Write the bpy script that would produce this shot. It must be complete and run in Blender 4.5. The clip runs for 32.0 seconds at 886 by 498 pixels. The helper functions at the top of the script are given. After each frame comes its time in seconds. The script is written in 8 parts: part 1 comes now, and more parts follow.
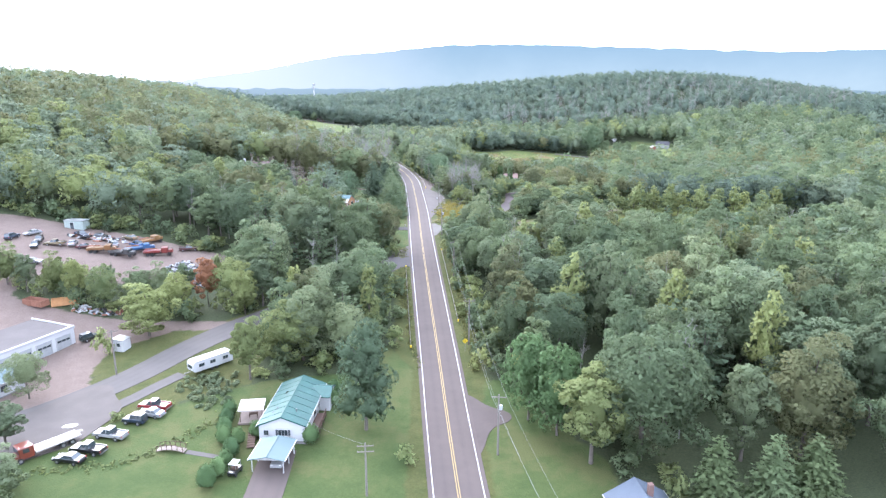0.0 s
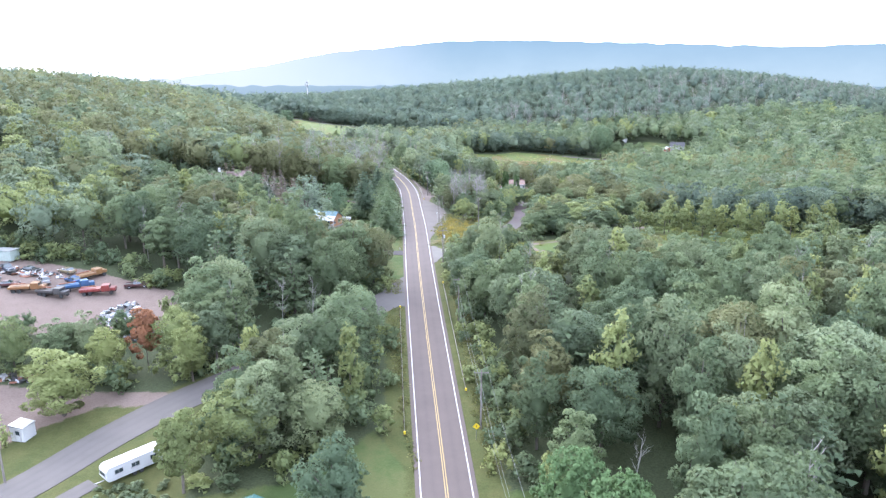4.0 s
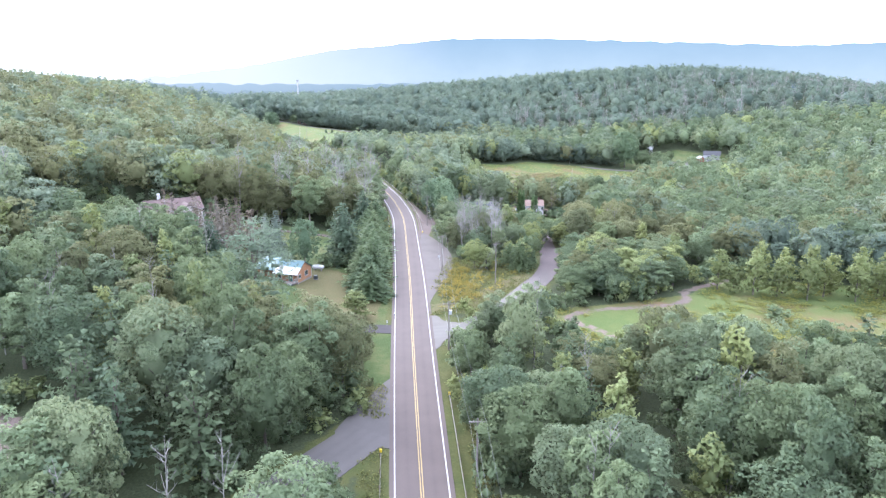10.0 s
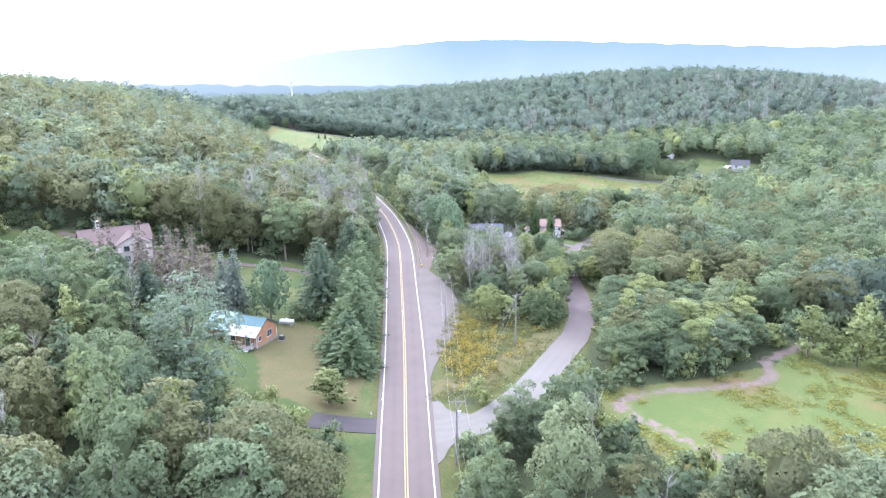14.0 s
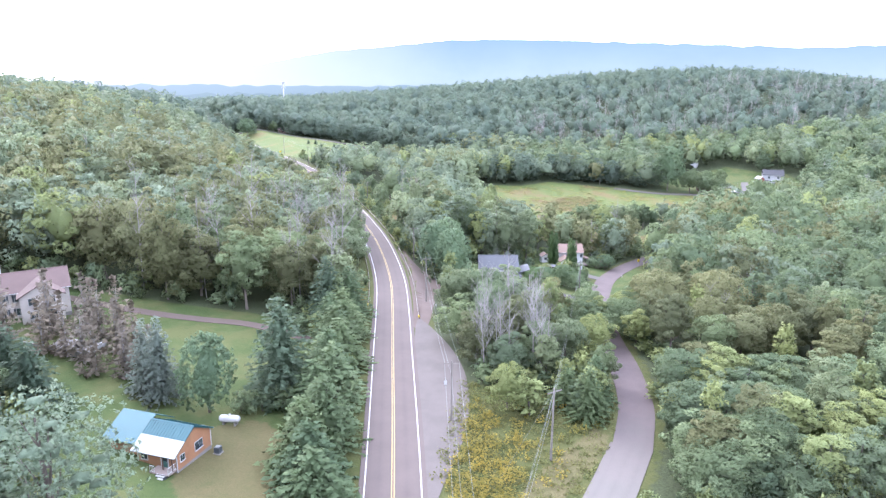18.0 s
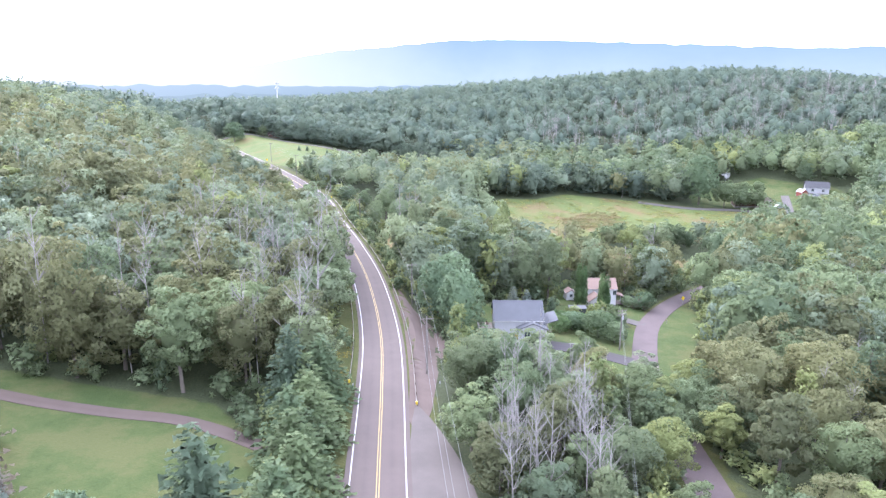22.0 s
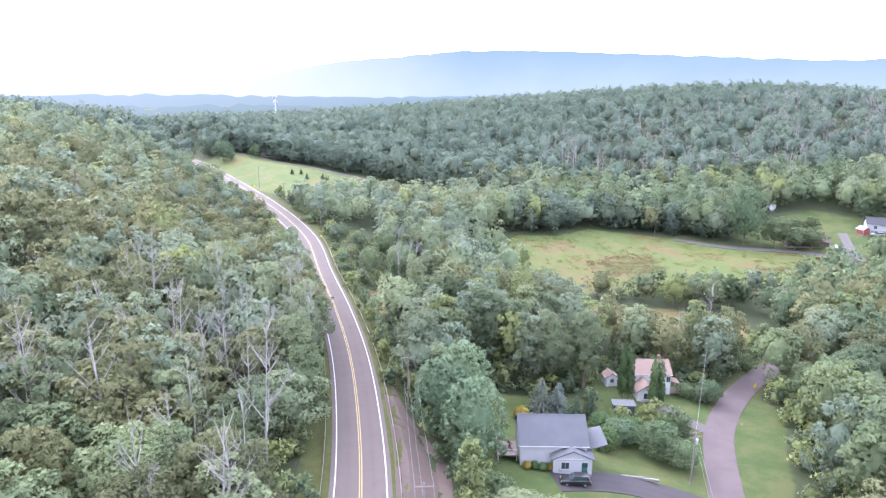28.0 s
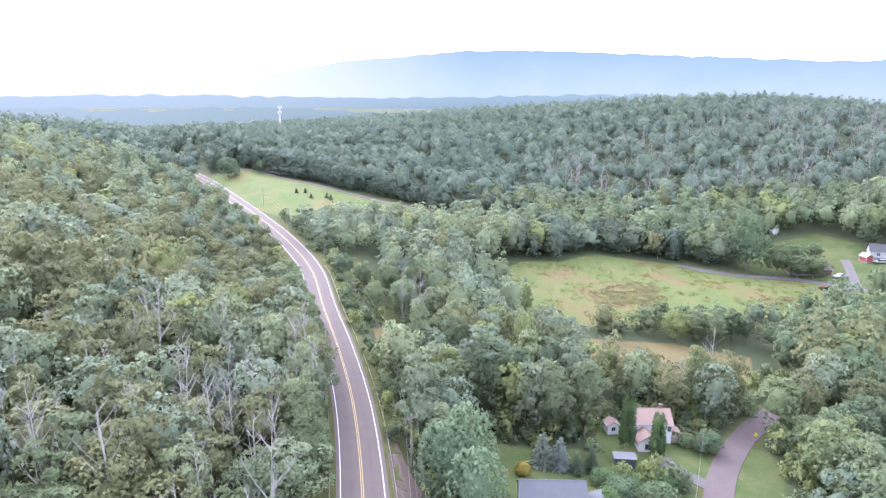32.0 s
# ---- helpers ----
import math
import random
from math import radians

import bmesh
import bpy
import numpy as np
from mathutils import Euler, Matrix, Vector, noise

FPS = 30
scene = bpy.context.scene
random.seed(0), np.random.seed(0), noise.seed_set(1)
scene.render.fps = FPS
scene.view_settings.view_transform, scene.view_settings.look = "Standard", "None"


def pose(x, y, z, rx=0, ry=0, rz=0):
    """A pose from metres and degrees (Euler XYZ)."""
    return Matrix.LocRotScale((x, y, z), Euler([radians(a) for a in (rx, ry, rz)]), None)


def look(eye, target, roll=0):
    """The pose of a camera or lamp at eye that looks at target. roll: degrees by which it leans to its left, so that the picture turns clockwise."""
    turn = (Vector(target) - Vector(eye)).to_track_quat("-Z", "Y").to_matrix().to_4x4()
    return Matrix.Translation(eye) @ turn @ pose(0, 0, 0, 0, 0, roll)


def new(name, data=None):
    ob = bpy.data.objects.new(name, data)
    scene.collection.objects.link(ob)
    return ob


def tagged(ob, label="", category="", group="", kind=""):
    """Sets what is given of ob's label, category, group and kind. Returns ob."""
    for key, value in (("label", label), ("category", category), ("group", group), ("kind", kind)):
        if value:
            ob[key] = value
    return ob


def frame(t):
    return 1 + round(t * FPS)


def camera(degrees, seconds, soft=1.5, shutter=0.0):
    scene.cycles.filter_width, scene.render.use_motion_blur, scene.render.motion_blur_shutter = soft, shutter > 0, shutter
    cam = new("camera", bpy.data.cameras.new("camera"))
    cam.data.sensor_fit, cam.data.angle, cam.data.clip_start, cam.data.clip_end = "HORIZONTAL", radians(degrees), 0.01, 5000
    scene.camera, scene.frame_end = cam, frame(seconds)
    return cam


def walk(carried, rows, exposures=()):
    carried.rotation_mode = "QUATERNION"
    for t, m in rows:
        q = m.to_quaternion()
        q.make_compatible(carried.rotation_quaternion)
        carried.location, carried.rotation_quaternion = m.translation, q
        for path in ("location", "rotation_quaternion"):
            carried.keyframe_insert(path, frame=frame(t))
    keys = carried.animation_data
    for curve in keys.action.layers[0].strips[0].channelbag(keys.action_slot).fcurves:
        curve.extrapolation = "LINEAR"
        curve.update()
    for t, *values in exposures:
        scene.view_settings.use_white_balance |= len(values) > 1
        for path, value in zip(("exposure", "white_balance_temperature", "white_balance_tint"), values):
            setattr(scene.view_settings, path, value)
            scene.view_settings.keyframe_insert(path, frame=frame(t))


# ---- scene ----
cam = camera(66.2, 32.0, soft=1.3)
METRES, EYE, TILT, LEAN, TURN = 280.0, 52.0, -14.07, 0.0, 0.0
ROWS = [
    (0.0, 0.0, 0.0, 0.0, 0.0, 0.0, -0.0),
    (0.5, -0.0003, 0.0106, 0.0028, 0.03, -0.0, 0.03),
    (1.0, -0.0008, 0.0239, 0.0062, 0.03, -0.06, 0.05),
    (1.5, -0.0012, 0.039, 0.0104, 0.03, -0.13, 0.09),
    (2.0, -0.0015, 0.0554, 0.0149, 0.03, -0.15, 0.12),
    (2.5, -0.0017, 0.0726, 0.0196, -0.0, -0.17, 0.16),
    (3.0, -0.002, 0.0902, 0.0244, -0.04, -0.21, 0.18),
    (3.5, -0.0022, 0.1082, 0.0291, -0.07, -0.25, 0.21),
    (5.5, -0.0035, 0.1814, 0.0485, -0.13, -0.39, 0.21),
    (6.0, -0.0037, 0.2001, 0.0533, -0.14, -0.4, 0.2),
    (6.5, -0.004, 0.2188, 0.0581, -0.13, -0.43, 0.18),
    (7.0, -0.0043, 0.2372, 0.0629, -0.14, -0.44, 0.17),
    (7.5, -0.0044, 0.2558, 0.0676, -0.15, -0.43, 0.16),
    (8.0, -0.0048, 0.2742, 0.0724, -0.15, -0.43, 0.14),
    (8.5, -0.0051, 0.2928, 0.0769, -0.14, -0.42, 0.16),
    (9.0, -0.0053, 0.311, 0.0815, -0.12, -0.42, 0.14),
    (9.5, -0.0057, 0.3294, 0.0861, -0.1, -0.42, 0.12),
    (10.0, -0.0059, 0.3476, 0.0907, -0.06, -0.43, 0.09),
    (10.5, -0.0061, 0.3659, 0.0951, -0.04, -0.42, 0.07),
    (11.0, -0.0064, 0.3829, 0.0991, -0.02, -0.38, 0.06),
    (11.5, -0.0068, 0.4012, 0.1034, -0.01, -0.37, 0.05),
    (12.0, -0.0071, 0.4192, 0.1079, -0.01, -0.35, 0.02),
    (12.5, -0.0074, 0.4373, 0.1123, -0.0, -0.34, 0.02),
    (13.0, -0.0076, 0.4541, 0.1164, 0.0, -0.32, 0.01),
    (13.5, -0.0079, 0.4731, 0.1211, -0.01, -0.32, -0.01),
    (14.0, -0.0081, 0.4897, 0.1251, 0.01, -0.3, 0.0),
    (14.5, -0.0085, 0.5075, 0.1296, 0.01, -0.3, -0.02),
    (16.5, -0.0101, 0.5787, 0.1476, -0.03, -0.32, -0.04),
    (17.0, -0.0104, 0.5966, 0.1519, -0.03, -0.29, -0.07),
    (17.5, -0.0109, 0.6145, 0.1564, -0.03, -0.29, -0.1),
    (18.0, -0.0112, 0.6325, 0.1607, -0.04, -0.28, -0.11),
    (18.5, -0.0118, 0.6505, 0.165, -0.03, -0.27, -0.13),
    (19.0, -0.0121, 0.6683, 0.1694, -0.01, -0.27, -0.14),
    (19.5, -0.0125, 0.6861, 0.1739, -0.01, -0.27, -0.17),
    (20.0, -0.0127, 0.7037, 0.1781, 0.02, -0.24, -0.15),
    (20.5, -0.013, 0.7215, 0.1824, 0.04, -0.24, -0.16),
    (21.0, -0.0133, 0.7391, 0.1868, 0.06, -0.24, -0.18),
    (21.5, -0.0134, 0.7566, 0.191, 0.11, -0.22, -0.18),
    (22.0, -0.0139, 0.7741, 0.1953, 0.14, -0.24, -0.2),
    (22.5, -0.0141, 0.7915, 0.1994, 0.2, -0.24, -0.2),
    (23.0, -0.0143, 0.8089, 0.2036, 0.26, -0.26, -0.22),
    (23.5, -0.0145, 0.8275, 0.2079, 0.35, -0.27, -0.22),
    (24.0, -0.0148, 0.8448, 0.2122, 0.42, -0.28, -0.24),
    (24.5, -0.015, 0.8622, 0.2163, 0.49, -0.28, -0.25),
    (25.0, -0.0152, 0.8796, 0.2204, 0.57, -0.28, -0.25),
    (25.5, -0.0154, 0.8969, 0.2249, 0.64, 0.09, -0.26),
    (27.5, -0.0142, 0.9207, 0.2403, 0.73, 0.61, -0.57),
    (28.0, -0.0144, 0.9197, 0.2451, 0.77, 0.54, -0.62),
    (28.5, -0.0145, 0.9186, 0.25, 0.84, 0.5, -0.67),
    (29.0, -0.0147, 0.9177, 0.2552, 0.89, 0.44, -0.71),
    (29.5, -0.0147, 0.9172, 0.2603, 0.93, 0.42, -0.74),
    (30.0, -0.0147, 0.9167, 0.2656, 0.98, 0.39, -0.77),
    (30.5, -0.0148, 0.9162, 0.2709, 1.0, 0.37, -0.78),
    (31.0, -0.0147, 0.9158, 0.2762, 1.03, 0.35, -0.8),
    (31.5, -0.0147, 0.9153, 0.2814, 1.05, 0.36, -0.8),
    (32.0, -0.0146, 0.9148, 0.2866, 1.07, 0.36, -0.81),
]
walk(cam, [(t, pose(0, 0, EYE, TILT, LEAN, TURN) @ pose(METRES * x, METRES * y, METRES * z, 90 + pitch, roll, yaw)) for t, x, y, z, yaw, pitch, roll in ROWS],
     exposures=[(0.0, 2.38, 5640, 17), (9.0, 2.42, 5640, 19), (14.0, 2.6, 5650, 21), (23.0, 2.56, 5720, 24), (32.0, 2.52, 5740, 26)])

# ---- world and light: bright hazy overcast ----
world = bpy.data.worlds.new("sky")
scene.world = world
world.use_nodes = True
wn, wl = world.node_tree.nodes, world.node_tree.links
wn.clear()
sky = wn.new("ShaderNodeTexSky")
sky.sky_type, sky.sun_disc = "NISHITA", False
sky.sun_elevation, sky.sun_rotation = radians(34), radians(-35)
sky.air_density, sky.dust_density, sky.ozone_density = 1.0, 6.0, 1.0
veil = wn.new("ShaderNodeMix")
veil.data_type = "RGBA"
veil.inputs[0].default_value = 0.86
veil.inputs[7].default_value = (8.3, 8.9, 9.7, 1)
back = wn.new("ShaderNodeBackground")
back.inputs[1].default_value = 0.124
wout = wn.new("ShaderNodeOutputWorld")
wl.new(sky.outputs[0], veil.inputs[6])
wl.new(veil.outputs[2], back.inputs[0])
wl.new(back.outputs[0], wout.inputs[0])

sun = new("sun", bpy.data.lights.new("sun", "SUN"))
sun.data.energy, sun.data.angle, sun.data.color = 1.0, radians(35), (1.0, 0.96, 0.9)
sun.matrix_world = look((-570, 820, 680), (0, 0, 0))

# ---- materials ----
def material(name, rough=0.8, metal=0.0):
    m = bpy.data.materials.new(name)
    m.use_nodes = True
    b = m.node_tree.nodes["Principled BSDF"]
    b.inputs["Roughness"].default_value, b.inputs["Metallic"].default_value = rough, metal
    return m, m.node_tree.nodes, m.node_tree.links, b


def noise_node(n, l, scale, detail=4, rough=0.55, coord=None, kind="Object"):
    tc = coord or n.new("ShaderNodeTexCoord").outputs[kind]
    t = n.new("ShaderNodeTexNoise")
    t.inputs["Scale"].default_value, t.inputs["Detail"].default_value, t.inputs["Roughness"].default_value = scale, detail, rough
    l.new(tc, t.inputs["Vector"])
    return t.outputs["Fac"]


def ramp(n, l, fac, stops):
    r = n.new("ShaderNodeValToRGB")
    e = r.color_ramp.elements
    for i, (p, c) in enumerate(stops):
        x = e[i] if i < 2 else e.new(p)
        x.position, x.color = p, (*c, 1)
    l.new(fac, r.inputs[0])
    return r.outputs[0]


def mix(n, l, fac, a, b, mode="MIX"):
    m = n.new("ShaderNodeMix")
    m.data_type, m.blend_type = "RGBA", mode
    for i, v in ((0, fac), (6, a), (7, b)):
        if isinstance(v, tuple):
            m.inputs[i].default_value = (*v, 1)
        elif isinstance(v, (int, float)):
            m.inputs[i].default_value = v
        else:
            l.new(v, m.inputs[i])
    return m.outputs[2]


def scalar(n, l, op, a, b=0.0):
    m = n.new("ShaderNodeMath")
    m.operation = op
    for i, v in ((0, a), (1, b)):
        if isinstance(v, (int, float)):
            m.inputs[i].default_value = v
        else:
            l.new(v, m.inputs[i])
    return m.outputs[0]


def relief(n, l, b, fac, strength=0.3, distance=0.05):
    k = n.new("ShaderNodeBump")
    k.inputs["Strength"].default_value, k.inputs["Distance"].default_value = strength, distance
    l.new(fac, k.inputs["Height"])
    l.new(k.outputs[0], b.inputs["Normal"])


def plain(name, colour, rough=0.7, metal=0.0, scale=1.5, spread=0.18, grain=18.0, wear=None):
    """A surface with large stains, fine grain and some relief."""
    m, n, l, b = material(name, rough, metal)
    colour = tuple(v * 0.8 for v in colour)
    c1 = tuple(v * (1 - spread) for v in colour)
    c2 = tuple(min(1, v * (1 + spread)) for v in colour)
    big = ramp(n, l, noise_node(n, l, scale, 5), [(0.3, c1), (0.7, c2)])
    fine = noise_node(n, l, grain, 3)
    col = mix(n, l, 0.35, big, ramp(n, l, fine, [(0.3, c1), (0.7, c2)]))
    if wear:
        col = mix(n, l, ramp(n, l, noise_node(n, l, scale * 2.3, 6), [(0.55, (0, 0, 0)), (0.75, (0.7, 0.7, 0.7))]), col, wear)
    l.new(col, b.inputs["Base Color"])
    relief(n, l, b, fine, 0.2, 0.02)
    return m


def leaf(name, dark, mid, light, shine=0.5):
    """Foliage: varied from tree to tree, from branch to branch and from leaf to leaf."""
    m, n, l, b = material(name, 0.6)
    b.inputs["Specular IOR Level"].default_value = 0.06
    tint = n.new("ShaderNodeAttribute")
    tint.attribute_name = "tint"
    info = n.new("ShaderNodeObjectInfo")
    tree = scalar(n, l, "FRACT", scalar(n, l, "ADD", tint.outputs["Fac"], info.outputs["Random"]))
    geo = n.new("ShaderNodeNewGeometry")
    base = ramp(n, l, tree, [(0.0, tuple(v * 0.9 for v in dark)), (1.0, tuple(v * 1.25 for v in light)), (0.5, mid)])
    hue = scalar(n, l, "FRACT", scalar(n, l, "MULTIPLY", tree, 7.31))
    warm = tuple(v * k for v, k in zip(mid, (1.32, 1.14, 0.88)))
    cool = tuple(v * k for v, k in zip(mid, (0.9, 1.0, 1.22)))
    base = mix(n, l, 0.34, base, ramp(n, l, hue, [(0.0, cool), (1.0, warm)]))
    branch = noise_node(n, l, 0.55, 3, 0.6)
    col = mix(n, l, ramp(n, l, branch, [(0.35, (0, 0, 0)), (0.7, (0.25, 0.25, 0.25))]), base, light)
    col = mix(n, l, ramp(n, l, geo.outputs["Random Per Island"], [(0.0, (0.16, 0.16, 0.16)), (0.6, (0, 0, 0))]), col, tuple(v * 0.85 for v in dark))
    col = mix(n, l, ramp(n, l, geo.outputs["Random Per Island"], [(0.7, (0, 0, 0)), (1.0, (0.16, 0.16, 0.16))]), col, tuple(v * 1.2 for v in light))
    fine = noise_node(n, l, 4.5, 5, 0.8)
    col = mix(n, l, ramp(n, l, fine, [(0.38, (0.2, 0.2, 0.2)), (0.52, (0, 0, 0))]), col, tuple(v * 0.85 for v in dark))
    col = mix(n, l, ramp(n, l, fine, [(0.54, (0, 0, 0)), (0.7, (0.28, 0.28, 0.28))]), col, tuple(v * 1.2 for v in light))
    l.new(col, b.inputs["Base Color"])
    relief(n, l, b, noise_node(n, l, 2.6, 4, 0.7), 0.5, 0.3)
    thin = n.new("ShaderNodeBsdfTranslucent")
    l.new(mix(n, l, 0.5, col, light), thin.inputs[0])
    both = n.new("ShaderNodeMixShader")
    both.inputs[0].default_value = 0.48
    l.new(b.outputs[0], both.inputs[1])
    l.new(thin.outputs[0], both.inputs[2])
    l.new(both.outputs[0], n["Material Output"].inputs[0])
    return m


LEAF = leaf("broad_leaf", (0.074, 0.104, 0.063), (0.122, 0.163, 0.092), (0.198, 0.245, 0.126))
# paler, bluer copy of the broad leaf: mid-distance haze put into its colour
LEAF_MID_HAZED = leaf("hazed_slope_leaf", (0.114, 0.15, 0.104), (0.158, 0.2, 0.135), (0.212, 0.254, 0.163))
LEAF_OLIVE = leaf("olive_leaf", (0.108, 0.123, 0.068), (0.145, 0.159, 0.082), (0.192, 0.198, 0.098))
OAKLEAF = leaf("oak_leaf", (0.055, 0.084, 0.053), (0.078, 0.114, 0.068), (0.115, 0.155, 0.09))
LEAF_BRIGHT = leaf("young_leaf", (0.14, 0.175, 0.082), (0.194, 0.232, 0.098), (0.262, 0.294, 0.122))
# far foliage: flatter and bluer, aerial haze put into the leaf colour
LEAF_FAR_HAZED = leaf("hazed_hill_leaf", (0.09, 0.124, 0.094), (0.108, 0.144, 0.105), (0.128, 0.164, 0.117))
LEAF_GREY = leaf("grey_leaf", (0.111, 0.148, 0.088), (0.157, 0.197, 0.114), (0.222, 0.262, 0.147))
PINE = leaf("pine_needle", (0.07, 0.1, 0.062), (0.106, 0.146, 0.086), (0.155, 0.2, 0.115))
SPRUCE = leaf("spruce_needle", (0.056, 0.083, 0.056), (0.085, 0.119, 0.075), (0.122, 0.162, 0.098))
BLUE = leaf("blue_spruce_needle", (0.115, 0.145, 0.118), (0.15, 0.182, 0.148), (0.2, 0.232, 0.19))
HEDGE = leaf("arborvitae", (0.066, 0.112, 0.052), (0.096, 0.155, 0.067), (0.138, 0.205, 0.088))
YELLOW = leaf("goldenrod", (0.095, 0.115, 0.04), (0.175, 0.16, 0.048), (0.3, 0.225, 0.045))
EGG = leaf("dense_leaf", (0.1, 0.147, 0.085), (0.14, 0.197, 0.11), (0.187, 0.248, 0.14))
HEMLOCK = leaf("hemlock_needle", (0.075, 0.112, 0.06), (0.118, 0.16, 0.08), (0.17, 0.215, 0.11))
WHITEPINE = leaf("white_pine_needle", (0.125, 0.172, 0.118), (0.18, 0.232, 0.155), (0.245, 0.3, 0.205))
SEDGE = leaf("rust_sedge", (0.17, 0.15, 0.075), (0.2, 0.165, 0.085), (0.22, 0.18, 0.095))
DEADNEEDLE = leaf("dead_needle", (0.12, 0.104, 0.08), (0.16, 0.14, 0.11), (0.2, 0.175, 0.14))
RUST = leaf("rust_leaf", (0.2, 0.125, 0.07), (0.3, 0.15, 0.085), (0.36, 0.19, 0.11))
BARK = plain("bark", (0.13, 0.11, 0.09), 0.9, 0, 0.8, 0.35, 12)
DEADWOOD = plain("dead_wood", (0.26, 0.245, 0.225), 0.9, 0, 0.8, 0.25, 12)

GROUND, gn, gl, gb = material("land", 0.95)
gb.inputs["Specular IOR Level"].default_value = 0.12
gobj = gn.new("ShaderNodeTexCoord").outputs["Object"]


def mask(name, fray=0.35):
    """A zone's mask, with a frayed edge."""
    a = gn.new("ShaderNodeAttribute")
    a.attribute_name = name
    f = scalar(gn, gl, "SUBTRACT", noise_node(gn, gl, 0.55, 5, 0.65, gobj), 0.5)
    v = scalar(gn, gl, "ADD", a.outputs["Fac"], scalar(gn, gl, "MULTIPLY", f, fray * 2))
    return ramp(gn, gl, v, [(0.42, (0, 0, 0)), (0.58, (1, 1, 1))])


big, mid_, fine = noise_node(gn, gl, 0.045, 8, 0.68, gobj), noise_node(gn, gl, 0.35, 5, 0.6, gobj), noise_node(gn, gl, 3.2, 4, 0.7, gobj)
floor_c = ramp(gn, gl, fine, [(0.3, (0.028, 0.04, 0.02)), (0.7, (0.075, 0.085, 0.042))])
lawn_c = mix(gn, gl, 0.4, ramp(gn, gl, noise_node(gn, gl, 0.11, 9, 0.7, gobj), [(0.41, (0.046, 0.073, 0.023)), (0.5, (0.07, 0.092, 0.031)), (0.58, (0.104, 0.106, 0.042))]),
             ramp(gn, gl, fine, [(0.3, (0.038, 0.059, 0.019)), (0.7, (0.082, 0.1, 0.035))]))
rough_c = mix(gn, gl, 0.5, ramp(gn, gl, mid_, [(0.3, (0.052, 0.065, 0.020)), (0.7, (0.113, 0.100, 0.039))]),
              ramp(gn, gl, fine, [(0.3, (0.030, 0.046, 0.015)), (0.7, (0.087, 0.096, 0.032))]))
meadow_c = mix(gn, gl, ramp(gn, gl, fine, [(0.3, (0, 0, 0)), (0.8, (0.239, 0.211, 0.264))]),
               ramp(gn, gl, big, [(0.4, (0.082, 0.112, 0.036)), (0.48, (0.104, 0.124, 0.042)), (0.56, (0.13, 0.12, 0.048)), (0.62, (0.155, 0.102, 0.056))]), (0.066, 0.09, 0.026))
meadow_c = mix(gn, gl, ramp(gn, gl, mid_, [(0.4, (0.35, 0.35, 0.35)), (0.62, (0, 0, 0))]), meadow_c, (0.082, 0.106, 0.032))
hay_c = mix(gn, gl, 0.5, ramp(gn, gl, big, [(0.3, (0.111, 0.094, 0.039)), (0.7, (0.155, 0.119, 0.055))]),
            ramp(gn, gl, fine, [(0.3, (0.104, 0.090, 0.039)), (0.7, (0.148, 0.119, 0.059))]))
dry_c = mix(gn, gl, 0.5, ramp(gn, gl, mid_, [(0.3, (0.09, 0.085, 0.036)), (0.7, (0.135, 0.105, 0.056))]), ramp(gn, gl, fine, [(0.3, (0.06, 0.07, 0.026)), (0.7, (0.13, 0.115, 0.055))]))
dirt_c = mix(gn, gl, 0.45, ramp(gn, gl, mid_, [(0.3, (0.103, 0.074, 0.059)), (0.7, (0.153, 0.114, 0.096))]),
             ramp(gn, gl, fine, [(0.3, (0.155, 0.118, 0.099)), (0.7, (0.260, 0.211, 0.186))]))
gcol = floor_c
for zone, c, fray in (("rough", rough_c, 0.5), ("lawn", lawn_c, 0.3), ("dry", dry_c, 0.45), ("meadow", meadow_c, 0.35), ("hay", hay_c, 0.25), ("dirt", dirt_c, 0.35)):
    gcol = mix(gn, gl, mask(zone, fray), gcol, c)
gcol = mix(gn, gl, 1.0, gcol, (0.8, 0.8, 0.8), "MULTIPLY")
gl.new(gcol, gb.inputs["Base Color"])
relief(gn, gl, gb, fine, 0.6, 0.25)


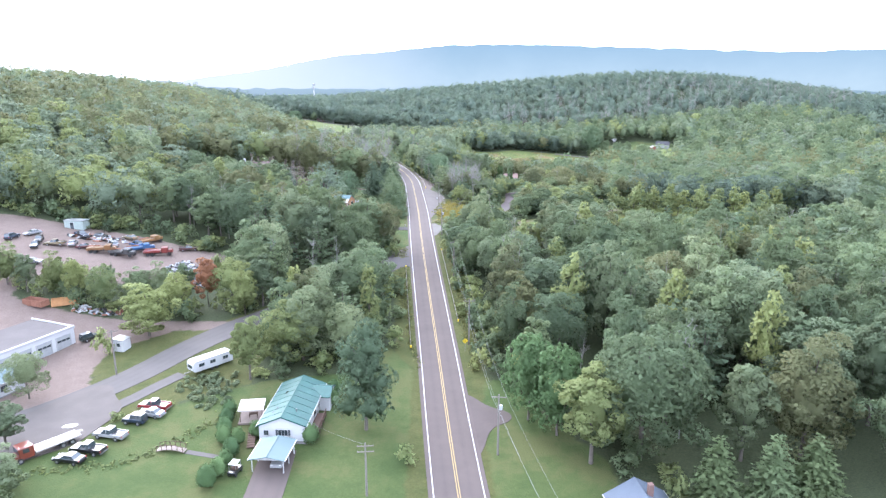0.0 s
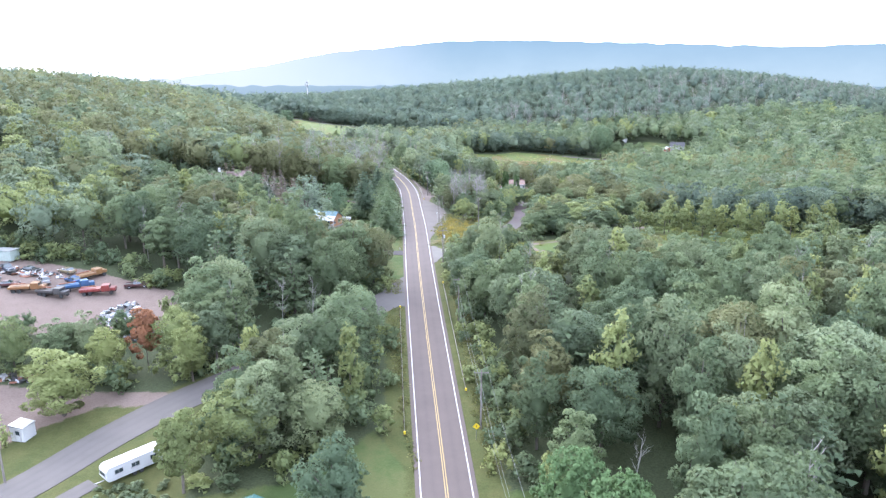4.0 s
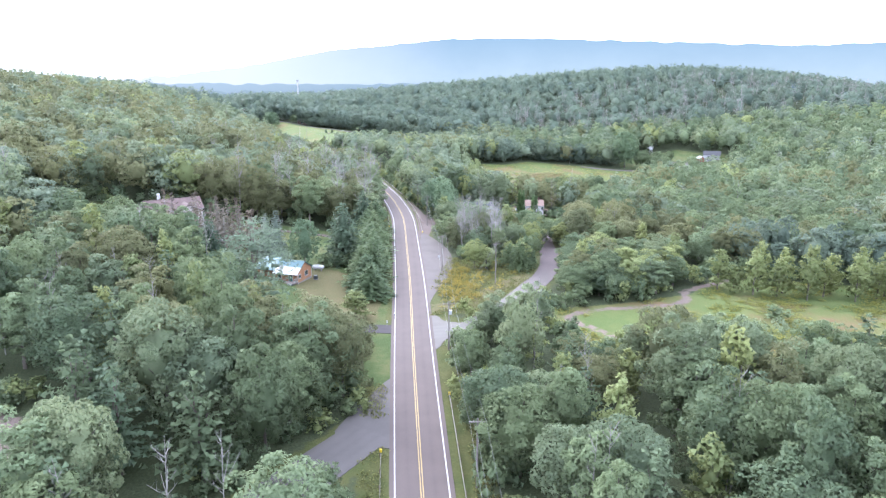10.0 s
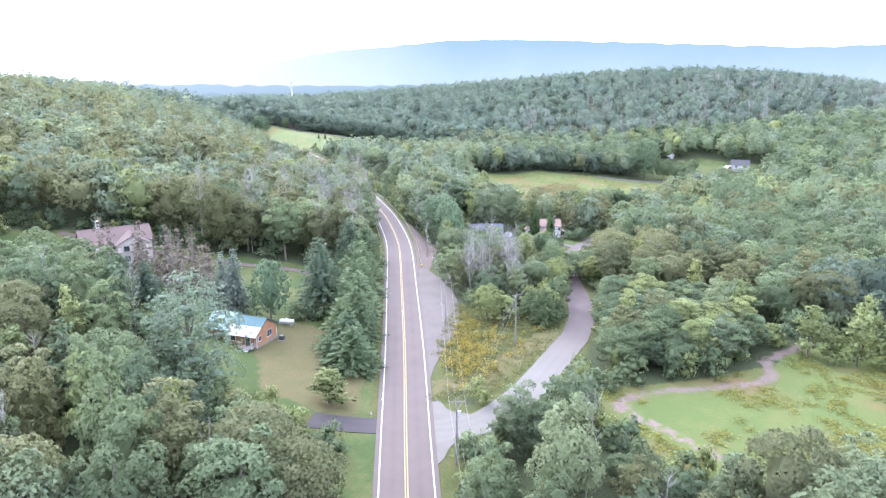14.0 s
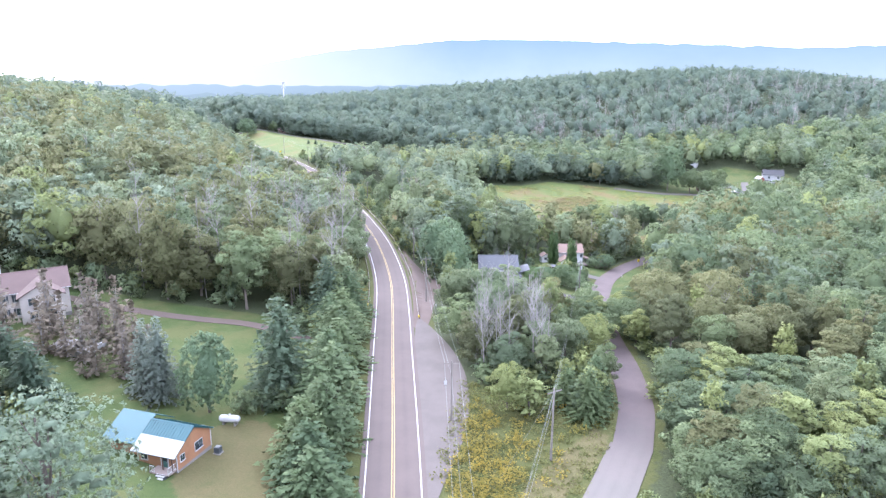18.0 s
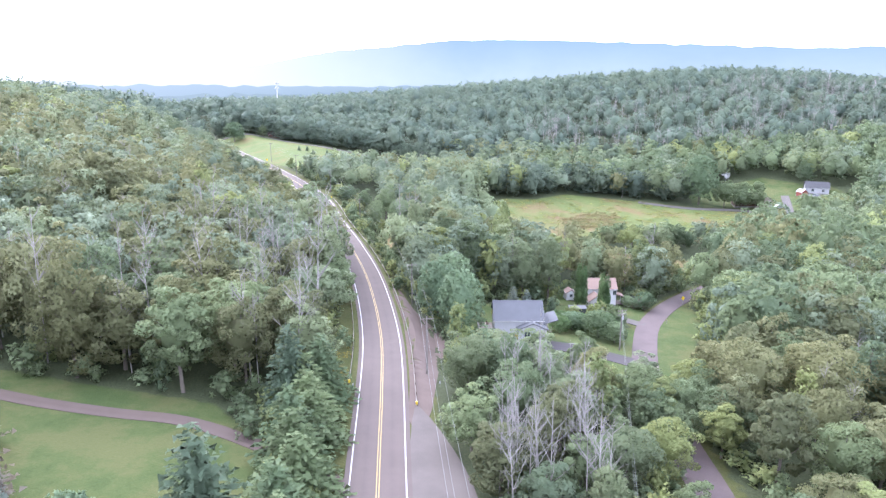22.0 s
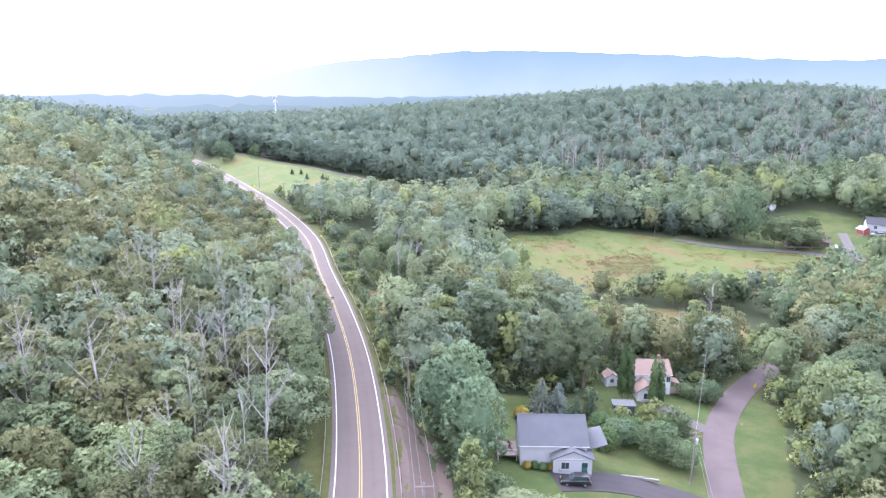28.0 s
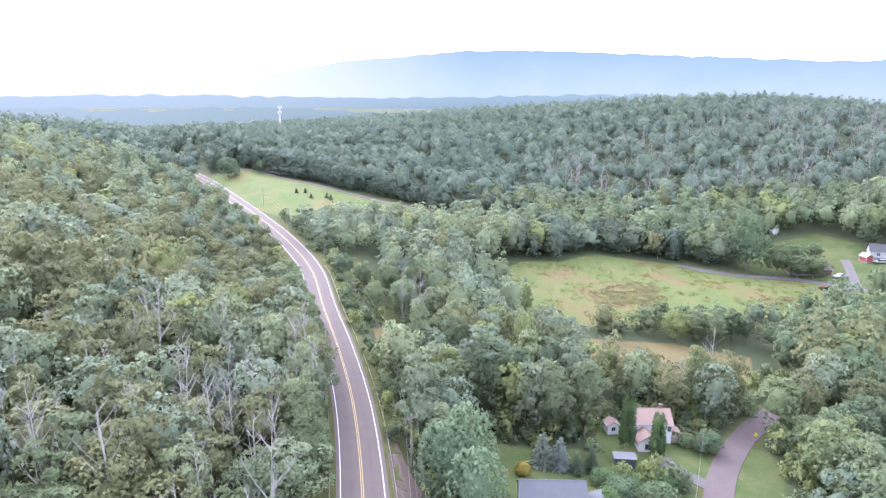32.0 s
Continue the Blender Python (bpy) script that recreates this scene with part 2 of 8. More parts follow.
def paved(name, dark, light, patch, beyond=None):
    """Asphalt or gravel, with wheel wear along its length held in 'across' (metres from the middle)."""
    m, n, l, b = material(name, 0.9)
    dark, light, patch = (tuple(v * k for v, k in zip(c, (0.63, 0.6, 0.54))) for c in (dark, light, patch))
    beyond = beyond and [tuple(v * 0.6 for v in c) for c in beyond]
    b.inputs["Specular IOR Level"].default_value = 0.3
    grain, stain = noise_node(n, l, 9, 3, 0.7), noise_node(n, l, 0.25, 5, 0.6)
    col = mix(n, l, 0.4, ramp(n, l, stain, [(0.3, dark), (0.7, light)]), ramp(n, l, grain, [(0.3, dark), (0.7, light)]))
    a = n.new("ShaderNodeAttribute")
    a.attribute_name = "across"
    wave = scalar(n, l, "ABSOLUTE", scalar(n, l, "SINE", scalar(n, l, "MULTIPLY", a.outputs["Fac"], 1.72)))
    col = mix(n, l, scalar(n, l, "MULTIPLY", wave, 0.3), col, patch)
    if beyond:
        sep, along = n.new("ShaderNodeSeparateXYZ"), n.new("ShaderNodeMapRange")
        l.new(n.new("ShaderNodeTexCoord").outputs["Object"], sep.inputs[0])
        along.inputs[1].default_value, along.inputs[2].default_value = 262, 290
        l.new(scalar(n, l, "ADD", sep.outputs[1], scalar(n, l, "MULTIPLY", stain, 16)), along.inputs[0])
        col = mix(n, l, along.outputs[0], col, mix(n, l, 0.5, ramp(n, l, stain, [(0.3, beyond[0]), (0.7, beyond[1])]), ramp(n, l, grain, [(0.3, beyond[0]), (0.7, beyond[1])])))
    l.new(col, b.inputs["Base Color"])
    relief(n, l, b, grain, 0.25, 0.02)
    return m


ASPHALT = paved("asphalt", (0.097, 0.081, 0.081), (0.131, 0.109, 0.108), (0.143, 0.118, 0.115))
DRIVE = paved("dark_asphalt", (0.045, 0.041, 0.049), (0.067, 0.060, 0.071), (0.076, 0.068, 0.076))
GRAVEL = paved("gravel", (0.098, 0.092, 0.095), (0.136, 0.127, 0.131), (0.145, 0.137, 0.14))
PALEGRAVEL = paved("pale_gravel", (0.132, 0.127, 0.124), (0.182, 0.175, 0.171), (0.197, 0.19, 0.186))
WORNGRAVEL = paved("worn_gravel", (0.105, 0.094, 0.093), (0.15, 0.135, 0.134), (0.165, 0.15, 0.148))
REDGRAVEL = paved("red_gravel", (0.103, 0.078, 0.072), (0.143, 0.112, 0.105), (0.155, 0.12, 0.113))
LANEGRAVEL = paved("lane_gravel", (0.134, 0.13, 0.127), (0.184, 0.178, 0.174), (0.198, 0.192, 0.187), ((0.103, 0.079, 0.076), (0.161, 0.123, 0.118)))
WHITELINE = plain("white_line", (0.42, 0.41, 0.4), 0.7, 0, 0.5, 0.1, 10, (0.2, 0.185, 0.18))
YELLOWLINE = plain("yellow_line", (0.3, 0.21, 0.07), 0.7, 0, 0.5, 0.1, 10, (0.2, 0.16, 0.1))

# ---- the lie of the land ----
# road: distance ahead, sideways place of the centre line, height
ROAD_Y = [-700, -60, 60, 87, 106, 128, 157, 204, 227, 265, 309, 327, 351, 376, 400, 433, 461, 505, 542, 582, 618, 720, 1000]
ROAD_X = [60, 14, 4.6, 2.3, 0.9, -0.6, -2.7, -6, -7.5, -9.8, -13, -14.3, -16.5, -20.4, -25.3, -34.3, -43.2, -57, -74.5, -97.5, -119, -180, -400]
ROAD_Z = [-9, -9, -7.5, -6.5, -5.7, -4.6, -3.0, -0.8, 0.0, 0.9, 1.0, 0.9, 0.6, 0.4, 0.3, 0.5, 1.0, 2.3, 3.6, 5.2, 6.2, 6.5, 0]


def smooth_table(xs, ys):
    """Cubic through a table, slopes from the neighbours."""
    xs, ys = np.array(xs, float), np.array(ys, float)
    m = np.gradient(ys, xs)

    def f(x):
        x = np.clip(np.asarray(x, float), xs[0], xs[-1])
        i = np.clip(np.searchsorted(xs, x) - 1, 0, len(xs) - 2)
        h = xs[i + 1] - xs[i]
        t = (x - xs[i]) / h
        return ((2 * t ** 3 - 3 * t ** 2 + 1) * ys[i] + (t ** 3 - 2 * t ** 2 + t) * h * m[i]
                + (3 * t ** 2 - 2 * t ** 3) * ys[i + 1] + (t ** 3 - t ** 2) * h * m[i + 1])
    return f


road_x, road_z = smooth_table(ROAD_Y, ROAD_X), smooth_table(ROAD_Y, ROAD_Z)


def ease(a, b, v):
    v = np.clip((np.asarray(v, float) - a) / (b - a), 0, 1)
    return v * v * (3 - 2 * v)


def bump(x, y, cx, cy, sx, sy, h):
    return h * np.exp(-0.5 * (((x - cx) / sx) ** 2 + ((y - cy) / sy) ** 2))


def height(x, y):
    """The lie of the land."""
    x, y = np.asarray(x, float), np.asarray(y, float)
    u = x - road_x(y)
    base = road_z(y)
    far = ease(700, 1500, np.hypot(x, y))
    base = base * (1 - far) - 25 * far
    away = ease(6.5, 34, np.abs(u))
    hills = (bump(x, y, -300, 380, 110, 270, 45)            # wooded ridge west
             + bump(x, y, 300, 900, 170, 175, 37)           # wooded hill ahead
             + bump(x, y, 20, 1060, 230, 170, 29)
             + bump(x, y, 540, 1160, 170, 200, 14)
             + bump(x, y, 110, 535, 95, 130, -14)           # meadow
             + bump(x, y, 45, 400, 40, 60, -2.0)            # farm hollow
             + bump(x, y, -90, 132, 28, 36, -5.0)           # works yard
             + bump(x, y, 60, 265, 40, 40, 1.5)
             + bump(x, y, 14, 365, 12, 11, 2.1)
             + bump(x, y, -55, 625, 50, 60, -3.5)
             + bump(x, y, -115, 710, 45, 45, -6))
    bank = -3.2 * ease(5.5, 12, u) * ease(325, 350, y) * (1 - ease(470, 520, y))
    fine = 0.35 * np.sin(x * 0.05 + 1.3) * np.sin(y * 0.043) * ease(10, 40, np.abs(u))
    return base + away * hills + bank + fine

# ---- zones of the land (plan, metres) ----
ZONES = {
    "dirt": [
        [(-150, 106), (-76, 106), (-67, 117), (-70.5, 126), (-71.5, 134), (-67, 140), (-60, 145.5), (-54, 144.5), (-47, 149), (-60, 150), (-78, 152), (-106, 158), (-150, 156)],
        [(-165, 166), (-116, 170), (-80, 171), (-62, 178), (-63, 194), (-90, 204), (-130, 208), (-170, 200)],
        [(-150, 150), (-104, 154), (-110, 176), (-160, 176)],
    ],
    "lawn": [
        [(-5, 40), (-6, 126), (-12, 138), (-20, 124), (-34, 120), (-46, 112), (-62, 101), (-80, 84), (-80, 40)],
        [(9, 40), (7, 108), (8, 122), (13, 122), (17, 110), (26, 95), (26, 40)],
        [(-10, 210), (-17, 212), (-17, 236), (-12, 237)],
        [(-14, 237), (-15, 262), (-21, 272), (-26, 290), (-30, 311), (-40, 321), (-75, 326), (-118, 322), (-118, 292), (-80, 288), (-58, 272), (-48, 252), (-34, 241)],
        [(3, 352), (11, 344), (28, 346), (39, 352), (45, 372), (44, 386), (30, 388), (24, 402), (5, 400), (-1, 378)],
        [(25, 393), (50, 393), (53, 415), (30, 418)],
        [(36.5, 346), (40.5, 362), (46, 375), (53, 392), (58, 402), (63, 409), (66.5, 405), (64.5, 394), (59, 382), (53, 367), (43, 348)],
        [(115, 545), (135, 535), (165, 520), (195, 545), (165, 585), (120, 568)],
    ],
    "meadow": [
        [(30, 224), (50, 214), (100, 218), (150, 234), (145, 262), (95, 268), (70, 270), (58, 256), (40, 250), (24, 247), (22, 240)],
        [(22, 478), (60, 487), (95, 492), (125, 497), (158, 512), (137, 528), (112, 538), (90, 550), (56, 559), (40, 546), (24, 543), (8, 520)],
        [(-172, 712), (-128, 704), (-100, 682), (-69, 652), (-2, 607), (-5, 588), (-58, 578), (-78, 572), (-102, 598), (-126, 632)],
    ],
    "hay": [
        [(28, 473), (67, 475), (87, 465), (78, 441), (54, 434), (34, 450)],
        [(-29, 458), (-19, 458), (-15, 430), (-20, 428)],
    ],
    "dry": [
        [(-16, 238), (-16.5, 262), (-22, 271), (-31, 276), (-42, 270), (-36, 256), (-33, 246), (-24, 241)],
        [(-4, 252), (-4, 246), (6, 249), (15, 262), (22, 272), (20, 276), (9, 262), (2, 252)],
    ],
    "rough": [
        [(-84, 84), (-60, 102), (-46, 113), (-38, 119), (-37, 132), (-45, 141), (-60, 123), (-76, 107), (-104, 100)],
        [(-4, 268), (-5, 243), (9, 247), (22, 268), (26, 286), (8, 288), (0, 292)],
        [(-52, 112), (-36, 118), (-38, 132), (-52, 132)],
        [(-66, 118), (-50, 140), (-56, 146), (-70, 128)],
        [(-71, 124), (-63, 124), (-52, 140), (-54, 145), (-60, 146), (-68, 141), (-72, 134)],
        [(-62, 108), (-50, 122), (-46, 132), (-40, 142), (-46, 144), (-56, 130), (-66, 114)],
        [(-14, 430), (-30, 470), (-50, 520), (-40, 520), (-22, 470), (-6, 430)],
    ],
}
# tracks and drives: name, material, half width, way
TRACKS = [
    ("gravel_lane", "LANEGRAVEL", 3.0, [(-5.5, 234), (3, 236.5), (10, 244), (18, 258), (24, 270)]),
    ("farm_lane", "LANEGRAVEL", 2.8, [(24, 269.5), (28, 282), (30.5, 298), (32, 318), (35, 340), (39, 358), (43, 372), (48.5, 388), (58, 405), (68, 418), (84, 434)]),
    ("works_drive", "GRAVEL", 3.9, [(-96, 84), (-80, 100), (-70.5, 110), (-61, 123), (-54, 136), (-46, 147), (-40.5, 153), (-32, 164), (-22, 182), (-13, 196)]),
    ("camper_spur", "GRAVEL", 1.5, [(-64.5, 100.5), (-60.5, 108), (-57, 113.5), (-53.5, 119.5), (-51, 123.2)]),
    ("house_drive", "ASPHALT", 2.7, [(-26, 60), (-25.6, 84), (-26, 97)]),
    ("grey_house_drive", "DRIVE", 3.0, [(12.5, 362), (18, 363.2), (25, 363.6), (31, 362.4), (37, 359.5)]),
    ("farmyard_drive", "GRAVEL", 1.9, [(48, 389), (43, 395), (40.5, 401)]),
    ("manor_drive", "REDGRAVEL", 1.4, [(-108, 324), (-76, 318.8), (-65, 316.8), (-53.5, 315.6), (-41, 314.5), (-30, 310), (-16, 300)]),
    ("cabin_drive", "DRIVE", 2.2, [(-23, 237.5), (-17, 236.5), (-11, 236)]),
    ("field_lane", "GRAVEL", 2.0, [(-172, 716), (-126, 703), (-98, 683), (-67, 653), (0, 607), (30, 596)]),
    ("meadow_lane", "GRAVEL", 1.9, [(90, 549), (112, 539), (131, 534), (152, 518), (170, 508)]),
    ("garden_drive", "GRAVEL", 1.8, [(150, 520.5), (156, 536), (162, 552)]),
]
PATHS = [[(42, 218), (36, 227.6), (29.5, 236), (25.5, 241.5), (30, 245.5), (40, 247), (51.8, 248.6), (56, 252), (57, 258), (65, 263.5), (72, 268)]]


def signed(px, py, poly):
    """Distance inside (plus) or outside (minus) a polygon."""
    p = np.array(poly, float)
    q = np.roll(p, -1, 0)
    inside = np.zeros(px.shape, bool)
    best = np.full(px.shape, 1e9)
    for (ax, ay), (bx, by) in zip(p, q):
        with np.errstate(divide="ignore", invalid="ignore"):
            inside ^= ((ay > py) != (by > py)) & (px < (bx - ax) * (py - ay) / (by - ay + 1e-12) + ax)
        best = np.minimum(best, span(px, py, ax, ay, bx, by))
    return np.where(inside, best, -best)


def span(px, py, ax, ay, bx, by):
    dx, dy = bx - ax, by - ay
    t = np.clip(((px - ax) * dx + (py - ay) * dy) / (dx * dx + dy * dy), 0, 1)
    return np.hypot(px - ax - t * dx, py - ay - t * dy)


def off_way(px, py, way):
    d = np.full(np.shape(px), 1e9)
    for a, b in zip(way, way[1:]):
        d = np.minimum(d, span(px, py, *a, *b))
    return d


def link_mesh(name, verts, faces, mats, parent=None, smooth=False):
    me = bpy.data.meshes.new(name)
    me.from_pydata(verts, [], faces)
    for m in (mats if isinstance(mats, (list, tuple)) else [mats]):
        me.materials.append(m)
    if smooth:
        me.polygons.foreach_set("use_smooth", [True] * len(me.polygons))
    ob = new(name, me)
    ob.parent = parent
    return ob


def stations(*spans):
    out = []
    for a, b, step in spans:
        out += list(np.arange(a, b, step))
    return np.array(out + [spans[-1][1]], float)


gx = stations((-4400, -1400, 300), (-1400, -500, 60), (-500, -180, 16), (-180, -60, 3), (-60, 60, 2), (60, 180, 3), (180, 500, 16), (500, 1400, 60), (1400, 4400, 300))
gy = stations((-3000, -300, 300), (-300, 40, 20), (40, 420, 2.2), (420, 640, 3), (640, 760, 6), (760, 1400, 30), (1400, 4400, 250))
GX, GY = np.meshgrid(gx, gy)
GZ = height(GX, GY)
cols, rows_ = len(gx), len(gy)
idx = np.arange(cols * rows_).reshape(rows_, cols)
quads = np.stack([idx[:-1, :-1], idx[:-1, 1:], idx[1:, 1:], idx[1:, :-1]], -1).reshape(-1, 4)
ground = link_mesh("ground", np.stack([GX, GY, GZ], -1).reshape(-1, 3).tolist(), quads.tolist(), GROUND, smooth=True)
tagged(ground, "rolling wooded land with lawns, meadows and bare dirt yards", "ground", kind="structure")
near = (np.abs(GX) < 240) & (GY > 0) & (GY < 800)
for zone, polys in ZONES.items():
    v = np.full(GX.shape, -9.0)
    for poly in polys:
        v[near] = np.maximum(v[near], signed(GX[near], GY[near], poly))
    if zone == "dirt":
        for way in PATHS:
            v[near] = np.maximum(v[near], 1.0 - off_way(GX[near], GY[near], way))
    if zone == "rough":
        v[near] = np.maximum(v[near], 9.0 - np.abs(GX - road_x(GY))[near])
        for _, _, w, way in TRACKS:
            v[near] = np.maximum(v[near], w + 1.5 - off_way(GX[near], GY[near], way))
    a = ground.data.attributes.new(zone, "FLOAT", "POINT")
    a.data.foreach_set("value", np.clip(0.5 + v / 4, 0, 1).ravel().astype(np.float32))


def strip(name, way, left, right, mat, lift, label="", category="", kind="structure", step=2.0, z=None, parent=None, thick=0.25):
    """A ribbon laid along a way, from 'left' to 'right' metres off its line, following the land."""
    way = np.array(way, float)
    run = np.concatenate([[0], np.cumsum(np.hypot(*np.diff(way, axis=0).T))])
    s = np.linspace(0, run[-1], max(2, int(run[-1] / step)))
    fx, fy = smooth_table(run, way[:, 0]), smooth_table(run, way[:, 1])
    x, y = fx(s), fy(s)
    tx, ty = np.gradient(x, s), np.gradient(y, s)
    k = np.hypot(tx, ty)
    nx, ny = ty / k, -tx / k
    n = max(2, int(abs(right - left) / 1.2) + 1)
    offs = np.linspace(left, right, n)
    verts, faces, across = [], [], []
    for i in range(len(s)):
        for j, o in enumerate(offs):
            px, py = x[i] + nx[i] * o, y[i] + ny[i] * o
            zz = float(height(px, py)) if z is None else float(z(y[i]))
            verts.append((px, py, zz + lift))
            across.append(o)
        for e in (0, -1):
            px, py = verts[i * (n + 2) + (0 if e == 0 else n - 1)][:2]
            verts.append((px, py, verts[i * (n + 2) + (0 if e == 0 else n - 1)][2] - thick))
            across.append(offs[e])
    m = n + 2
    for i in range(len(s) - 1):
        for j in range(n - 1):
            faces.append((i * m + j, i * m + j + 1, (i + 1) * m + j + 1, (i + 1) * m + j))
        faces.append((i * m + n, i * m, (i + 1) * m, (i + 1) * m + n))
        faces.append((i * m + n - 1, i * m + n + 1, (i + 1) * m + n + 1, (i + 1) * m + n - 1))
    ob = link_mesh(name, verts, faces, mat, parent)
    a = ob.data.attributes.new("across", "FLOAT", "POINT")
    a.data.foreach_set("value", np.array(across, np.float32))
    if label:
        tagged(ob, label, category, kind=kind)
    return ob


ry = np.concatenate([np.arange(-300, 660, 6), np.arange(660, 760, 10)])
centre = [(float(road_x(v)), float(v)) for v in ry]
road = strip("road", centre, -4.45, 4.45, ASPHALT, 0.10, "two-lane country road of worn pinkish-grey asphalt", "road", step=3)
for name, a, b, m in (("edge_line", -3.78, -3.60, WHITELINE), ("edge_line", 3.60, 3.78, WHITELINE), ("centre_line", -0.24, -0.09, YELLOWLINE), ("centre_line", 0.09, 0.24, YELLOWLINE)):
    strip(name, centre, a, b, m, 0.108, step=3, parent=road, thick=0.004)
for name, m, w, way in TRACKS:
    kind_label = {"GRAVEL": "pale grey gravel", "REDGRAVEL": "reddish-brown gravel", "DRIVE": "dark asphalt", "ASPHALT": "worn grey asphalt", "PALEGRAVEL": "chalky pale gravel", "WORNGRAVEL": "worn pinkish-grey gravel", "LANEGRAVEL": "pale grey to reddish gravel"}[m]
    strip(name, way, -w, w, {"GRAVEL": GRAVEL, "REDGRAVEL": REDGRAVEL, "DRIVE": DRIVE, "ASPHALT": ASPHALT, "PALEGRAVEL": PALEGRAVEL, "WORNGRAVEL": WORNGRAVEL, "LANEGRAVEL": LANEGRAVEL}[m], 0.09, "narrow %s %s between grass verges" % (kind_label, "lane" if "lane" in name else "driveway"), "lane" if "lane" in name else "driveway")


def patch(name, poly, mat, lift, label, category):
    """A flat-lying patch that follows the land."""
    bm = bmesh.new()
    for _ in range(2):
        nxt = poly[1:] + poly[:1]
        poly = [(a[0] * u + b[0] * (1 - u), a[1] * u + b[1] * (1 - u)) for a, b in zip(poly, nxt) for u in (0.75, 0.25)]
    bm.faces.new([bm.verts.new((x, y, 0)) for x, y in poly])
    bmesh.ops.triangulate(bm, faces=bm.faces[:])
    for _ in range(4):
        long = [e for e in bm.edges if e.calc_length() > 3.2]
        if long:
            bmesh.ops.subdivide_edges(bm, edges=long, cuts=1)
            bmesh.ops.triangulate(bm, faces=bm.faces[:])
    rim = [e for e in bm.edges if e.is_boundary]
    for v in bm.verts:
        v.co.z = float(height(v.co.x, v.co.y)) + lift
    made = bmesh.ops.extrude_edge_only(bm, edges=rim)["geom"]
    for v in made:
        if isinstance(v, bmesh.types.BMVert):
            v.co.z -= 0.25
    me = bpy.data.meshes.new(name)
    bm.to_mesh(me)
    bm.free()
    me.materials.append(mat)
    return tagged(new(name, me), label, category, kind="structure")


patch("pull_off", [(-9.2, 325), (-6.4, 320), (-3.6, 313), (-0.6, 304), (1.2, 294), (1.4, 283), (0.5, 274), (-1.2, 267), (-4, 257), (-5.2, 246), (-4.6, 246), (-8, 290)][::-1], WORNGRAVEL, 0.08, "worn pinkish gravel pull-off beside the road", "pull-off")
patch("gravel_apron", [(-8.8, 214), (-11, 214), (-13, 210), (-17.5, 199), (-19, 194), (-9.6, 191), (-8, 192)], GRAVEL, 0.085, "pale gravel apron joining the road", "driveway")
patch("junction_apron", [(-2.6, 244), (-1.6, 240.5), (3, 239.5), (4, 234), (-1, 231.5), (-2.4, 226), (-4, 226), (-5, 244)][::-1], PALEGRAVEL, 0.085, "pale gravel mouth of the side lane", "lane")
patch("side_apron", [(5.2, 116), (8, 112), (12, 110), (12, 107), (8, 105), (6.3, 97), (4.8, 97), (4, 116)][::-1], ASPHALT, 0.085, "small grey asphalt apron at the road edge", "driveway")
patch("works_apron", [(-72, 112), (-68, 119), (-63.5, 120.5), (-60.5, 115), (-57, 111), (-57, 107), (-58, 103.3), (-59.1, 98.3), (-64.6, 94.1), (-72, 88), (-82, 95)], WORNGRAVEL, 0.11, "broad worn gravel stretch of the works drive beside parked vehicles", "driveway")
PUDDLE = plain("puddle_water", (0.09, 0.085, 0.08), 0.06, 0, 0.8, 0.1, 6)
for px_, py_, k_ in ((-63.1, 104.4, 1.0), (-60.6, 102.6, 0.45)):
    patch("puddle", [(px_ - 1.5 * k_, py_ - 0.5 * k_), (px_ - 0.4 * k_, py_ - 0.9 * k_), (px_ + 1.3 * k_, py_ - 0.3 * k_), (px_ + 1.0 * k_, py_ + 0.7 * k_), (px_ - 0.8 * k_, py_ + 0.6 * k_)], PUDDLE, 0.16, "shallow puddle reflecting the pale sky on the worn gravel", "puddle")
patch("dirt_shoulder", [(-9.6, 316), (-6, 317), (-5.2, 333), (-4.6, 348), (-3, 359), (-6.8, 370), (-12, 378), (-16.5, 392), (-17.5, 388), (-13.2, 366), (-11.4, 350), (-9.6, 330)], REDGRAVEL, 0.06, "bare reddish-brown dirt shoulder beside the road", "verge")

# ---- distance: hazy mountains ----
# Ridges glow by themselves: haze painted by height, fading paler towards the west.
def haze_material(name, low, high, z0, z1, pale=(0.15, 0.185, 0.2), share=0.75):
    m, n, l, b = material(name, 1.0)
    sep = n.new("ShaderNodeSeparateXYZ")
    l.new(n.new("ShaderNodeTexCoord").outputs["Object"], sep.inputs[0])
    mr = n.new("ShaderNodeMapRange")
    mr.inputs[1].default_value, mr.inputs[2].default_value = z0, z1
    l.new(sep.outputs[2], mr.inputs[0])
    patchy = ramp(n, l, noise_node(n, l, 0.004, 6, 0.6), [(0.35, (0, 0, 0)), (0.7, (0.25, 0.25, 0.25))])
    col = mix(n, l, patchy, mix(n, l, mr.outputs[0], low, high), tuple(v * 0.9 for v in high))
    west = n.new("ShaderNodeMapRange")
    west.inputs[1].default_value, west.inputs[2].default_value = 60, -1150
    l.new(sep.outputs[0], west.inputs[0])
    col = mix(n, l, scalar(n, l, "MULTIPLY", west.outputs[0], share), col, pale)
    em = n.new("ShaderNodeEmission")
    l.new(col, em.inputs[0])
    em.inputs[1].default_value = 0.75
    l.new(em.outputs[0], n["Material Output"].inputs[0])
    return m


